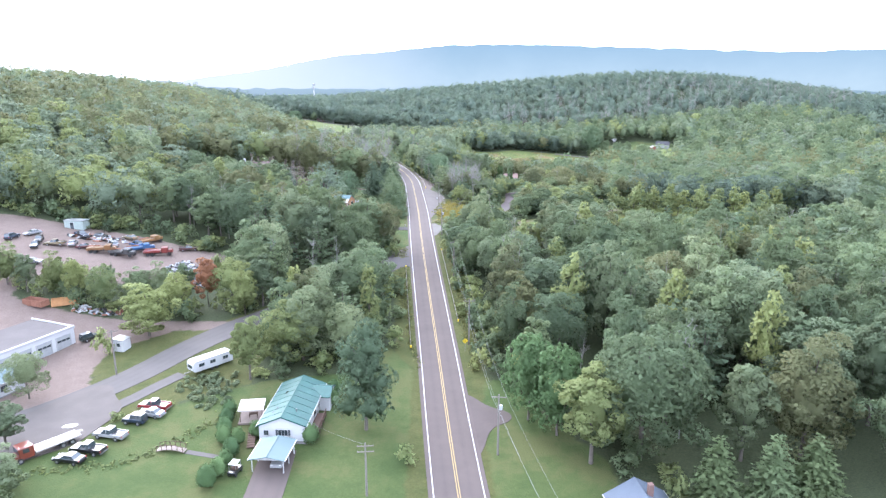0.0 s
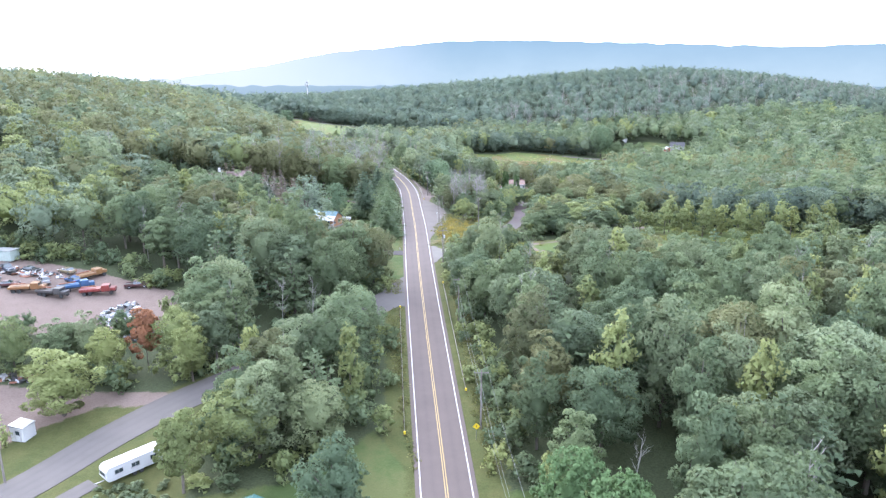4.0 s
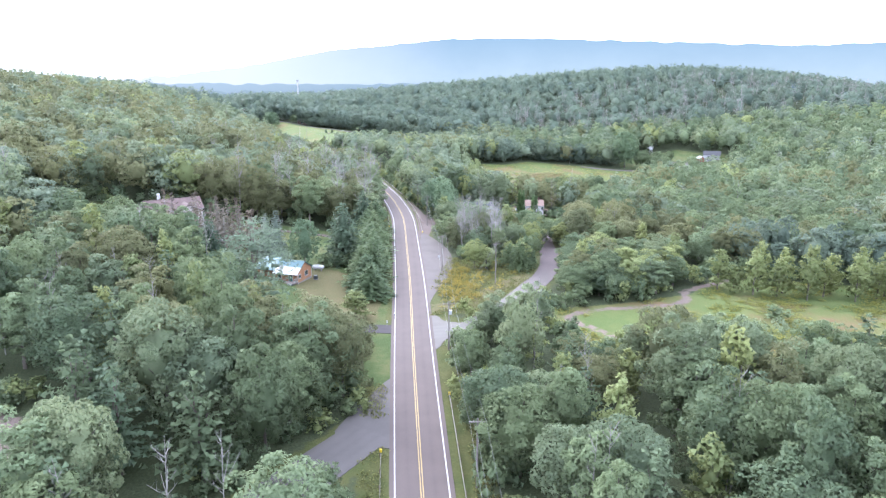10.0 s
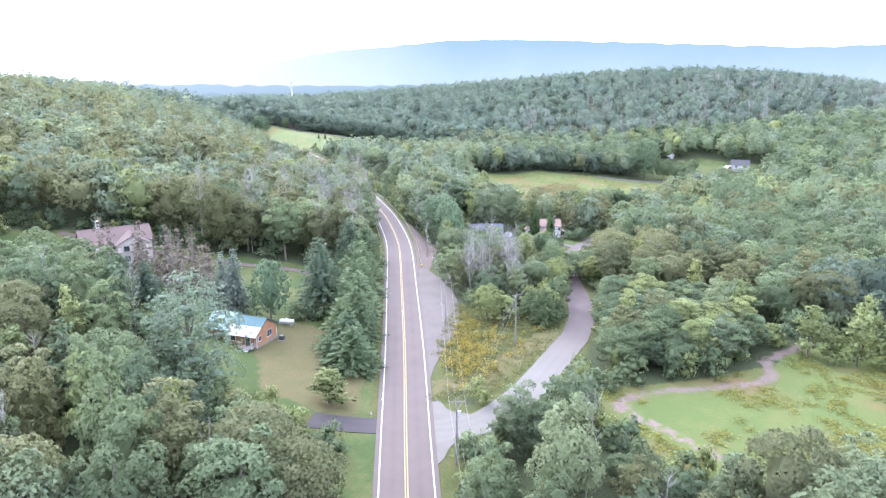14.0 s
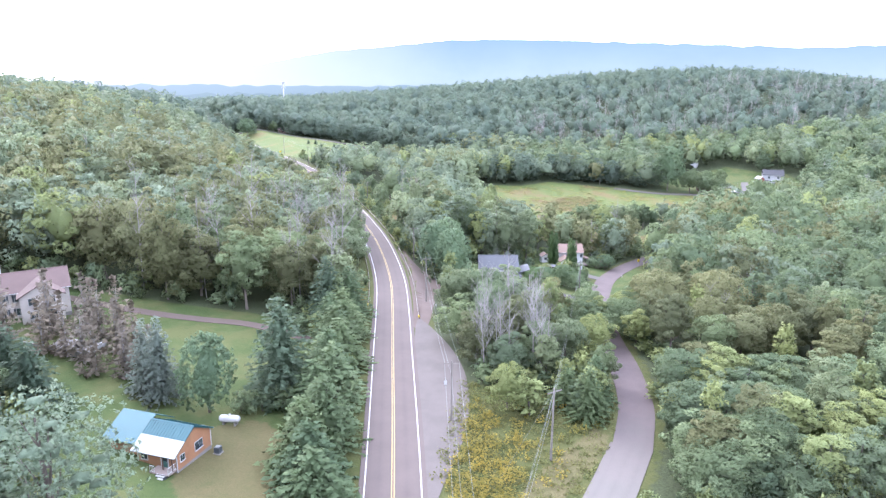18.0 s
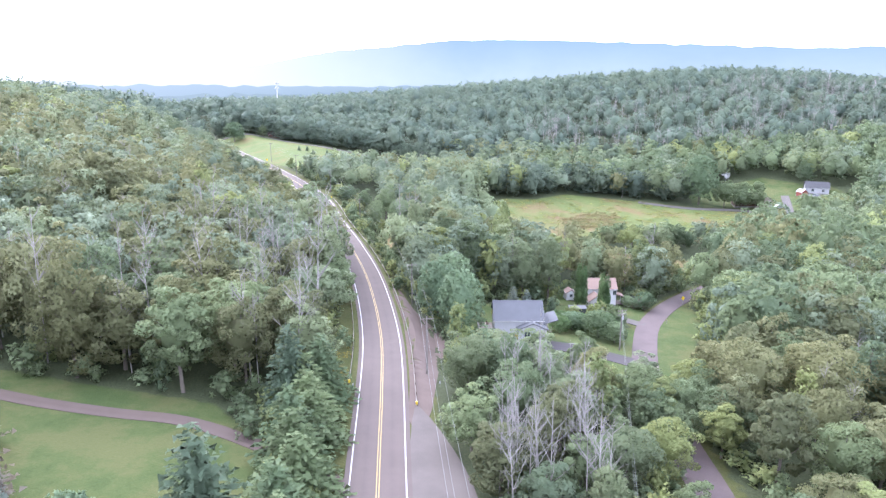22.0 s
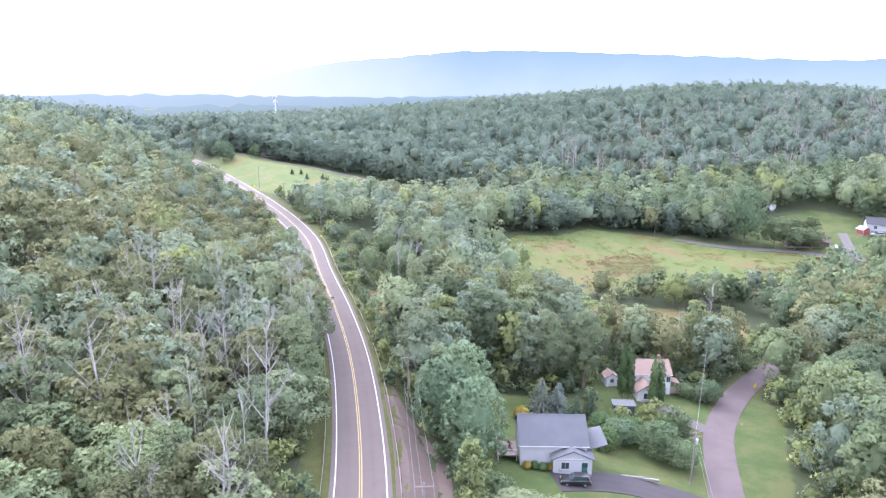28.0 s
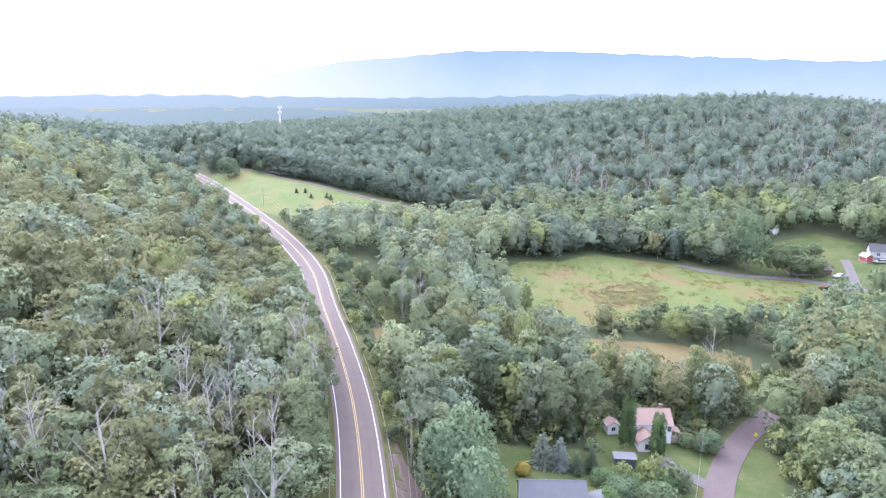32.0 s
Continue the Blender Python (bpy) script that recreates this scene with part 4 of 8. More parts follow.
WEST_SLOPE = [(-57, 320, 19.5), (-40, 383, 19), (-104, 409, 21), (-110, 341, 21), (-46, 324, 17.5), (-64, 326, 21), (-75, 326, 22), (-60, 390, 16), (-44, 322, 19), (-51, 356, 20), (-48, 385, 15), (-72, 366, 18),
              (-35, 401, 19), (-52, 323, 21), (-111, 419, 22), (-34, 359, 13.5), (-33, 347, 14), (-66, 394, 18), (-42, 401, 21), (-53, 386, 17), (-79, 381, 17), (-111, 529, 13), (-122, 567, 11), (-62, 505, 9), (-142, 685, 12)]
FARM_LAND = [(42, 281, 7), (42, 292, 8), (40, 303, 14), (57, 325, 15), (49, 340, 9), (64, 358, 22), (116, 441, 21), (98, 327, 9), (67, 295, 11), (71, 310, 12), (147, 484, 15), (128, 422, 16.5), (-3, 320, 11.5),
             (0, 327, 11), (12, 324, 11), (20, 321, 11.5), (47, 333, 15), (75, 369, 20), (125, 461, 20), (98, 426, 18), (-6, 406, 17), (5, 412, 20), (3, 422, 20), (25, 425, 18), (34, 268, 11)]
FARM_FIELDS = [(57, 427, 16), (71, 413, 15.5), (77, 400, 14), (66, 416, 16), (59, 367, 19), (-1, 535, 18), (28, 580, 15), (-28, 534, 12), (93, 440, 16), (112, 451, 21), (-13, 435, 18), (-33, 475, 8.5), (8, 292, 9), (10, 305, 11), (90, 478, 9), (60, 480, 7), (24, 470, 12), (0, 478, 17), (12, 500, 16)]
MARKS = np.array(EAST_WOOD + WEST_WOOD + WEST_SLOPE + FARM_LAND + FARM_FIELDS, float)


def canopy(x, y):
    """The height of the woods, between the marked trees."""
    top, share = 17.0 / 40 ** 3, 1.0 / 40 ** 3
    for mx, my, mh in MARKS:
        k = 1 / ((x - mx) ** 2 + (y - my) ** 2 + 16) ** 1.5
        top, share = top + k * mh, share + k
    u = x - road_x(y)
    return top / share * low(u, y, -40, -6, 455, 650, 0.6)


fr = np.random.default_rng(11)
x, y = field(-330, 330, 70, 620, 8.2, fr)
far = path_distance(x, y)
ok = clear(x, y) & (np.abs(x) < 18 + 0.67 * y) & (y > 76) & ~((x > 10) & (x < 66) & (y < 94)) & ~((x < -46) & (x > -112) & (y > 148) & (y < 172))
ok &= np.hypot((x - 27.5) / 7, (y - 119) / 9) > 1
ok &= np.min(np.hypot(x[:, None] - MARKS[:, 0], y[:, None] - MARKS[:, 1]), 1) > 4.6
marked = MARKS[clear(MARKS[:, 0], MARKS[:, 1], -2.5) & ~((MARKS[:, 0] < 0) & (MARKS[:, 1] < 140)) & (MARKS[:, 1] > 110)]
x, y = np.concatenate([x[ok], marked[:, 0]]), np.concatenate([y[ok], marked[:, 1]])
far = path_distance(x, y)
sp = spots_of(x, y, fr, 0.78, 1.06, 0.82, 1.2)
hr = canopy(x, y) / 17
sp[:, 3] *= hr
sp[-len(marked):, 3] = marked[:, 2] / 17
sp[:, 4] *= 0.35 + 0.65 * hr
nearest = far < 104
singles = np.argsort(far)[:300]
single_mask = np.zeros(len(x), bool)
single_mask[singles] = True
kinds = fr.uniform(0, 1, len(x))
pine_ground = (x < -28) & (y > 165) & (y < 262) & (fr.uniform(0, 1, len(x)) < 0.34)
kinds[pine_ground] = 0.95
olive = (x < road_x(y)) & (y > 318) & (y < 560) & (fr.uniform(0, 1, len(x)) < 0.5)
olive |= (x > 20) & (y > 290) & (y < 460) & (fr.uniform(0, 1, len(x)) < 0.55)
olive |= fr.uniform(0, 1, len(x)) < 0.1
# darker leaf without haze colour, imitating less glare on the eastern side
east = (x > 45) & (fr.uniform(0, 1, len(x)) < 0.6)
# woods as stuff
join = nearest & ~single_mask
middle, slope = ~nearest & (far < 195), far >= 195
for name, sel, temps, mat, lab in (
        ("woodland", join & olive, FULL, LEAF_OLIVE, "olive-green broad-leaved trees on the slope"),
        ("woodland", middle & olive, MIDDLE, LEAF_OLIVE, "olive-green woods on the slope"),
        ("woodland", slope & olive, SLOPE, LEAF_OLIVE, "olive-green woods on the far slope"),
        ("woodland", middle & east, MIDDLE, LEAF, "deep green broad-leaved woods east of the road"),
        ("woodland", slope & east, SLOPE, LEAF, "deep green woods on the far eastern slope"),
        ("woodland", join & (kinds < 0.5), FULL, LEAF, "dense broad-leaved summer woodland in mixed greens"),
        ("woodland", join & (kinds >= 0.5) & (kinds < 0.74), FULL, LEAF_GREY, "woodland of pale grey-green broad-leaved trees"),
        ("woodland", join & (kinds >= 0.74) & (kinds < 0.86), NARROW, LEAF_BRIGHT, "young light-green trees among the woods"),
        ("woodland", join & (kinds >= 0.86), PINES, PINE, "soft white pines among the woods"),
        # far slopes: hazed leaf and a larger pale share, imitating haze with distance
        ("woodland", slope & (kinds < 0.45), SLOPE, LEAF_MID_HAZED, "dense broad-leaved woods on the far slopes"),
        ("woodland", slope & (kinds >= 0.45) & (kinds < 0.92), SLOPE, LEAF_GREY, "pale broad-leaved trees on the far slopes"),
        ("woodland", slope & (kinds >= 0.92), SLOPE, LEAF_BRIGHT, "light yellow-green trees on the far slopes"),
        ("woodland", middle & (kinds < 0.6), MIDDLE, LEAF_MID_HAZED, "dense broad-leaved woods on the slopes"),
        ("woodland", middle & (kinds >= 0.6) & (kinds < 0.9), MIDDLE, LEAF_GREY, "pale broad-leaved trees among the woods on the slopes"),
        ("woodland", middle & (kinds >= 0.9), MIDDLE, LEAF_BRIGHT, "light yellow-green trees scattered over the wooded slopes")):
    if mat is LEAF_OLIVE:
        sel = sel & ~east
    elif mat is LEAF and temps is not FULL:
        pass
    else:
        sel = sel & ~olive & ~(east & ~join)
    data, tint = scatter(temps, sp[sel], fr)
    tagged(new(name, raw_mesh(name, data, mat, tint)), lab, "trees", kind="stuff")
# trunks of the joined near woods, and bare trees among them
data, tint = scatter(TRUNKS, sp[join & (far < 110)], fr)
tagged(new("tree_trunks", raw_mesh("tree_trunks", data, BARK)), "grey-brown trunks and limbs inside the woods", "trees", kind="stuff")
dead = fr.uniform(0, 1, len(x)) < np.where((x < road_x(y)) & (y > 325) & (y < 470) & (far < 170), 0.13, 0.06)
s2 = sp[dead].copy()
s2[:, 0] += 2.5
s2[:, 3] *= 1.25
s2[:, 4] *= 1.0
data, tint = scatter(BARES, s2, fr)
tagged(new("bare_trees", raw_mesh("bare_trees", data, DEADWOOD)), "bare pale dead trees standing among the woods", "trees", kind="stuff")
# undergrowth at the wood's edge and along the verges
ux, uy = field(-140, 150, 84, 600, 3.6, fr)
off = np.abs(ux - road_x(uy))
edge = (off > 7.2) & ((path_distance(ux, uy) < 200) | (off < 17)) & (np.abs(ux) < 18 + 0.67 * uy)
for zone, polys in ZONES.items():
    for poly in polys:
        edge &= signed(ux, uy, poly) < 0.3
for _, _, w, way in TRACKS:
    edge &= off_way(ux, uy, way) > w + 1.2
edge &= ~((ux > -9) & (ux < 2) & (uy > 240) & (uy < 324))
edge &= ~((uy > 316) & (uy < 384) & (ux > road_x(uy)) & (ux < road_x(uy) + 12))
edge &= clear(ux, uy, 4.0) == False
edge &= fr.uniform(0, 1, len(ux)) < 0.68
us = spots_of(ux[edge], uy[edge], fr, 0.35, 0.95, 0.45, 0.85)
us = us[~((us[:, 0] > -42) & (us[:, 0] < -30) & (us[:, 1] < 112))]
weeds = (us[:, 0] > -58) & (us[:, 0] < -33) & (us[:, 1] < 128)
us[weeds, 3] *= 0.34
us[weeds, 4] *= 0.75
half = (fr.uniform(0, 1, len(us)) < 0.6) & ~weeds
for sel, mat, lab in ((half, LEAF, "green shrubs and saplings along the woods' edge"), (~half, LEAF_BRIGHT, "light-green brambles and weeds along the woods' edge")):
    data, tint = scatter(SHRUB, us[sel], fr)
    tagged(new("undergrowth", raw_mesh("undergrowth", data, mat, tint)), lab, "shrubs", kind="stuff")
# far hills
BARE_SLOPE = [(45, 640), (90, 625), (180, 600), (400, 640), (420, 760), (250, 800), (110, 740), (50, 700)]
x2, y2 = field(-760, 1000, 250, 1500, 10.0, fr)
ok = ((np.abs(x2) > 328) | (y2 > 618)) & (np.abs(x2) < 20 + 0.68 * y2) & clear(x2, y2) & ~((y2 < 660) & (np.abs(x2 - road_x(y2)) < 30))
x2, y2 = x2[ok], y2[ok]
sp2 = spots_of(x2, y2, fr, 0.62, 1.1, 0.8, 1.4)
deadx, deady = field(30, 420, 600, 840, 10, fr)
keepd = (fr.uniform(0, 1, len(deadx)) < 0.5) & (signed(deadx, deady, BARE_SLOPE) > 0)
data, tint = scatter(BARES, spots_of(deadx[keepd], deady[keepd], fr, 1.1, 1.5, 1.3, 1.9), fr)
tagged(new("bare_trees", raw_mesh("bare_trees", data, DEADWOOD)), "bare grey trees scattered over the far hillside", "trees", kind="stuff")
# leave out what lies beyond the crests
back_slope = height(x2 * 1.04, y2 * 1.04) < height(x2, y2) - 3.4
sp2 = sp2[~back_slope & ~((signed(x2, y2, BARE_SLOPE) > 0) & (fr.uniform(0, 1, len(x2)) < 0.3))]
# far hills wear the leaf with haze in its colour
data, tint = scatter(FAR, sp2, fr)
tagged(new("far_woods", raw_mesh("far_woods", data, LEAF_FAR_HAZED, tint)), "unbroken summer forest over the far hills", "forest", kind="stuff")

# low-branched trees along the far edges of the fields
rows_x, rows_y = [], []
for way, side_, gap in (([(-172, 716), (-126, 703), (-98, 683), (-67, 653), (0, 607), (30, 596)], 8, 5.5), ([(24, 543), (40, 546), (56, 559), (90, 550), (112, 545)], 7, 5.5), ([(150, 262), (95, 268), (72, 274)], 7, 5)):
    w_ = np.array(way, float)
    for a_, b_ in zip(w_, w_[1:]):
        d_ = b_ - a_
        k_ = np.hypot(*d_)
        for q_ in np.arange(0, k_, gap):
            n_ = np.array([-d_[1], d_[0]]) / k_
            n_ = n_ if n_[1] > 0 else -n_
            for layer in (0, 1):
                p_ = a_ + d_ * q_ / k_ + n_ * (side_ + 6 * layer) + fr.normal(0, 1.4, 2)
                rows_x.append(p_[0])
                rows_y.append(p_[1])
rows_x, rows_y = np.array(rows_x), np.array(rows_y)
rs = spots_of(rows_x, rows_y, fr, 0.55, 1.0, 0.75, 1.15)
rs[:, 2] -= 1.5
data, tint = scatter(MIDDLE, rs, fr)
tagged(new("woodland", raw_mesh("woodland", data, LEAF_FAR_HAZED, tint)), "leafy wood edge along the open fields", "trees", kind="stuff")

# the nearest trees, one by one
BROAD_MESH = [(raw_mesh("crown", f, LEAF), raw_mesh("trunk", t, BARK)) for f, t in zip(FINE, TRUNKS)]
GREY_MESH = [(raw_mesh("crown", f, LEAF_GREY), raw_mesh("trunk", t, BARK)) for f, t in zip(FINE[:4], TRUNKS)]
OLIVE_MESH = [(raw_mesh("crown", f, LEAF_OLIVE), raw_mesh("trunk", t, BARK)) for f, t in zip(FINE[1:4], TRUNKS[1:4])]
BRIGHT_MESH = [(raw_mesh("crown", f, LEAF_BRIGHT), raw_mesh("trunk", t, BARK)) for f, t in zip(FINE[2:5], TRUNKS[2:5])]
NARROW_MESH = [(raw_mesh("crown", f, LEAF_BRIGHT), raw_mesh("trunk", limbs(15, 4, np.random.default_rng(5), 0.16), BARK)) for f in NARROW]
SHRUB_MESH = [(raw_mesh("crown", f, LEAF), raw_mesh("trunk", limbs(5, 4, np.random.default_rng(6), 0.1), BARK)) for f in SHRUB]
PINE_MESH = [(raw_mesh("crown", f, PINE), raw_mesh("trunk", limbs(18, 5, np.random.default_rng(8), 0.24), BARK)) for f in PINES]
DEAD_MESH = [(raw_mesh("crown", conifer(14, 6, np.random.default_rng(510), 14, 7, 0.38, 0.2, flat=True), DEADNEEDLE), raw_mesh("trunk", limbs(14, 3, np.random.default_rng(9), 0.18), DEADWOOD))]


def tree(name, meshes, x, y, h, w, label, category="tree", group="", turn=None, unit=(17, 9.0)):
    crown, trunk = meshes[int(abs(x * 7 + y * 3)) % len(meshes)]
    t = thing(name, Matrix.LocRotScale((x, y, float(height(x, y))), Euler((0, 0, x * 1.7 + y if turn is None else turn)), (w / unit[1], w / unit[1], h / unit[0])), label, category, group)
    part("trunk", trunk, None, t)
    part("crown", crown, None, t)
    return t


for i in singles:
    k = kinds[i]
    ms, nm, lab, un = ((OLIVE_MESH, "broadleaf_tree", "olive-green broad-leaved tree on the slope", (17, 9)) if olive[i]
                       else (BROAD_MESH, "broadleaf_tree", "full green broad-leaved tree in the roadside woods", (17, 9)) if k < 0.52
                       else (GREY_MESH, "broadleaf_tree", "pale grey-green broad-leaved tree in the woods", (17, 9)) if k < 0.74
                       else (NARROW_MESH, "young_tree", "slim light-green young tree at the wood's edge", (15, 5.2)) if k < 0.88
                       else (PINE_MESH, "pine_tree", "soft blue-green white pine among broad-leaved trees", (18, 10)))
    tree(nm, ms, x[i], y[i], 17 * sp[i, 3], un[1] * sp[i, 4], lab, "tree", "roadside trees", sp[i, 5], un)

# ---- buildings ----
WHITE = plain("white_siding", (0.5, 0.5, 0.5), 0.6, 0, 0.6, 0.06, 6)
CREAM = plain("cream_siding", (0.46, 0.42, 0.38), 0.6, 0, 0.6, 0.06, 6)
GREYSIDE = plain("grey_siding", (0.38, 0.38, 0.39), 0.6, 0, 0.6, 0.06, 6)
LOG = plain("orange_log_siding", (0.3, 0.15, 0.075), 0.6, 0, 0.8, 0.2, 8)
TEAL = plain("teal_metal_roof", (0.015, 0.078, 0.066), 0.5, 0.1, 0.4, 0.12, 4, (0.035, 0.1, 0.088))
TEALBLUE = plain("blue_teal_metal_roof", (0.015, 0.075, 0.086), 0.4, 0.2, 0.4, 0.1, 4)
PALEROOF = plain("pale_blue_metal_roof", (0.082, 0.128, 0.134), 0.65, 0.05, 0.4, 0.1, 4)
WHITEROOF = plain("white_metal_roof", (0.26, 0.27, 0.265), 0.4, 0.1, 0.4, 0.08, 4)
SHINGLE = plain("grey_shingle", (0.08, 0.083, 0.092), 0.9, 0, 0.5, 0.12, 9)
BROWNROOF = plain("brown_shingle", (0.095, 0.062, 0.055), 0.9, 0, 0.5, 0.15, 9)
PINKROOF = plain("faded_red_shingle", (0.2, 0.135, 0.108), 0.9, 0, 0.5, 0.12, 9)
FLATROOF = plain("grey_membrane_roof", (0.075, 0.064, 0.06), 0.9, 0, 0.2, 0.2, 3)
TRIM = plain("white_trim", (0.4, 0.4, 0.395), 0.5, 0, 1, 0.04, 8)
DARKTRIM = plain("dark_shutter", (0.05, 0.06, 0.07), 0.6, 0, 1, 0.1, 8)
GREENDOOR = plain("green_door", (0.03, 0.11, 0.09), 0.5, 0, 1, 0.1, 8)
DECKWOOD = plain("weathered_deck", (0.24, 0.19, 0.165), 0.85, 0, 1.2, 0.2, 10)
BROWNWOOD = plain("brown_wood", (0.1, 0.06, 0.042), 0.85, 0, 1.2, 0.2, 10)
CONCRETE = plain("concrete", (0.2, 0.19, 0.18), 0.9, 0, 0.7, 0.12, 9)
BRICK = plain("brick_masonry", (0.15, 0.09, 0.075), 0.9, 0, 1.5, 0.2, 12)
GALV = plain("galvanised_steel", (0.26, 0.265, 0.27), 0.45, 0.7, 1.0, 0.12, 9)
RUSTY = plain("rusty_steel", (0.24, 0.11, 0.07), 0.85, 0.2, 1.0, 0.35, 9)
GLASS, glass_n, glass_l, glass_b = material("window_glass", 0.06)
glass_b.inputs["Base Color"].default_value = (0.03, 0.04, 0.045, 1)
glass_b.inputs["Specular IOR Level"].default_value = 0.9


def box(bm, sx, sy, sz, x=0, y=0, z=0, bevel=0.0):
    """A block resting on z, centred on x, y."""
    g = bmesh.ops.create_cube(bm, size=1, matrix=Matrix.Translation((x, y, z + sz / 2)) @ Matrix.Diagonal((sx, sy, sz, 1)))
    if bevel:
        es = list({e for v in g["verts"] for e in v.link_edges})
        bmesh.ops.bevel(bm, geom=es, offset=bevel, segments=1, affect="EDGES")
    return bm


def block(sx, sy, sz, x=0, y=0, z=0, bevel=0.0):
    return box(bmesh.new(), sx, sy, sz, x, y, z, bevel)


def rod(r0, r1, length, x=0, y=0, z=0, sides=8, turn=None):
    bm = bmesh.new()
    m = Matrix.Translation((x, y, z)) @ (turn or Matrix.Identity(4)) @ Matrix.Translation((0, 0, length / 2))
    bmesh.ops.create_cone(bm, cap_ends=True, segments=sides, radius1=r0, radius2=r1, depth=length, matrix=m)
    return bm


def prism(profile, y0, y1, bm=None):
    """A profile in x, z drawn along y."""
    bm = bm or bmesh.new()
    a = [bm.verts.new((x, y0, z)) for x, z in profile]
    b = [bm.verts.new((x, y1, z)) for x, z in profile]
    bm.faces.new(a)
    bm.faces.new(b[::-1])
    n = len(a)
    for i in range(n):
        bm.faces.new((a[i], b[i], b[(i + 1) % n], a[(i + 1) % n]))
    bmesh.ops.recalc_face_normals(bm, faces=bm.faces[:])
    return bm


def window(parent, x, y, z, w, h, face, shutters=None, bars=1, frame_mat=None):
    """A window on a wall; face: the wall's outward direction, 'x+', 'x-', 'y+' or 'y-'."""
    turn = {"y-": 0, "x+": 90, "y+": 180, "x-": -90}[face]
    holder = part("window", block(w + 0.16, 0.1, h + 0.16, 0, 0, -0.08), frame_mat or TRIM, parent)
    holder.matrix_basis = pose(x, y, z, 0, 0, turn)
    n = bars + 1
    for i in range(n):
        pw = (w - 0.05 * (n - 1)) / n
        part("pane", block(pw, 0.04, h, -w / 2 + pw / 2 + i * (pw + 0.05), -0.05, 0), GLASS, holder)
    part("sill", block(w + 0.26, 0.16, 0.06, 0, -0.06, -0.13), frame_mat or TRIM, holder)
    if shutters:
        for s in (-1, 1):
            part("shutter", block(0.34, 0.06, h + 0.1, s * (w / 2 + 0.27), -0.05, -0.05), shutters, holder)
    return holder


def door(parent, x, y, z, w, h, face, mat, name="door", panels=2):
    turn = {"y-": 0, "x+": 90, "y+": 180, "x-": -90}[face]
    d = part(name, block(w, 0.08, h, 0, 0, 0, 0.01), mat, parent)
    d.matrix_basis = pose(x, y, z, 0, 0, turn)
    part("door_frame", box(box(block(0.12, 0.14, h + 0.12, -w / 2 - 0.06), 0.12, 0.14, h + 0.12, w / 2 + 0.06), w + 0.24, 0.14, 0.12, 0, 0, h), TRIM, d)
    for i in range(panels):
        part("door_panel", block(w * 0.86, 0.05, h / panels * 0.72, 0, -0.04, h / panels * (i + 0.14)), mat if panels > 2 else GLASS if i else mat, d)
    part("handle", block(0.05, 0.08, 0.12, w * 0.4, -0.07, h * 0.48), GALV, d)
    return d


def gable_roof(parent, width, y0, y1, eave, rise, over, mat, seams=0, thick=0.16, ridge_mat=None, name="roof"):
    """Two slopes over a ridge along y; each slope is a slab, with raised seams where the roof is of metal."""
    hw = width / 2 + over
    drop = over * rise / (width / 2)
    roof = None
    for s in (-1, 1):
        prof = [(0, eave + rise), (s * hw, eave - drop), (s * hw, eave - drop + thick), (0, eave + rise + thick)]
        o = part(name, prism(prof, y0 - over, y1 + over), mat, parent)
        roof = roof or o
        if seams:
            n = int((y1 - y0 + 2 * over) / seams)
            bm = bmesh.new()
            for i in range(n + 1):
                yy = y0 - over + 0.03 + i * (y1 - y0 + 2 * over - 0.06) / n
                prism([(s * 0.02, eave + rise + thick), (s * hw, eave - drop + thick), (s * hw, eave - drop + thick + 0.05), (s * 0.02, eave + rise + thick + 0.05)], yy - 0.025, yy + 0.025, bm)
            part("seam", bm, mat, o)
        part("gutter", block(0.12, y1 - y0 + 2 * over, 0.12, s * (hw + 0.05), (y0 + y1) / 2, eave - drop), TRIM, o)
    part("ridge_cap", prism([(-0.18, eave + rise + thick - 0.04), (0.18, eave + rise + thick - 0.04), (0, eave + rise + thick + 0.07)], y0 - over, y1 + over), ridge_mat or mat, roof)
    return roof


def gable_walls(parent, width, y0, y1, eave, rise, mat, name="wall"):
    """Closed gabled body with a plinth."""
    w = part(name, prism([(-width / 2, 0), (width / 2, 0), (width / 2, eave), (0, eave + rise - 0.02), (-width / 2, eave)], y0, y1), mat, parent)
    part("foundation", block(width + 0.06, y1 - y0 + 0.06, 0.9, 0, (y0 + y1) / 2, -0.75), CONCRETE, parent)
    for yy in (y0 - 0.02, y1 + 0.02):
        for s in (-1, 1):
            part("corner_trim", block(0.14, 0.1, eave, s * (width / 2 - 0.02), yy, 0), TRIM, w)
    return w


def lot(x, y, lift=0.0):
    return float(height(x, y)) + lift


def stairs(parent, x, y, z, w, n, face_deg, mat, run=0.28, rise=0.18):
    base = part("steps", block(w, 0.06, 0.06, 0, 0, 0), mat, parent)
    base.matrix_basis = pose(x, y, z, 0, 0, face_deg)
    for i in range(n):
        part("tread", block(w, run + 0.03, 0.05, 0, -run * (i + 0.5), -rise * (i + 1)), mat, base)
    for s in (-1, 1):
        part("stringer", prism([(s * w / 2 - 0.03, 0), (s * w / 2 + 0.03, 0), (s * w / 2 + 0.03, -0.1), (s * w / 2 - 0.03, -0.1)], 0.0, 0.01), mat, base)
    return base


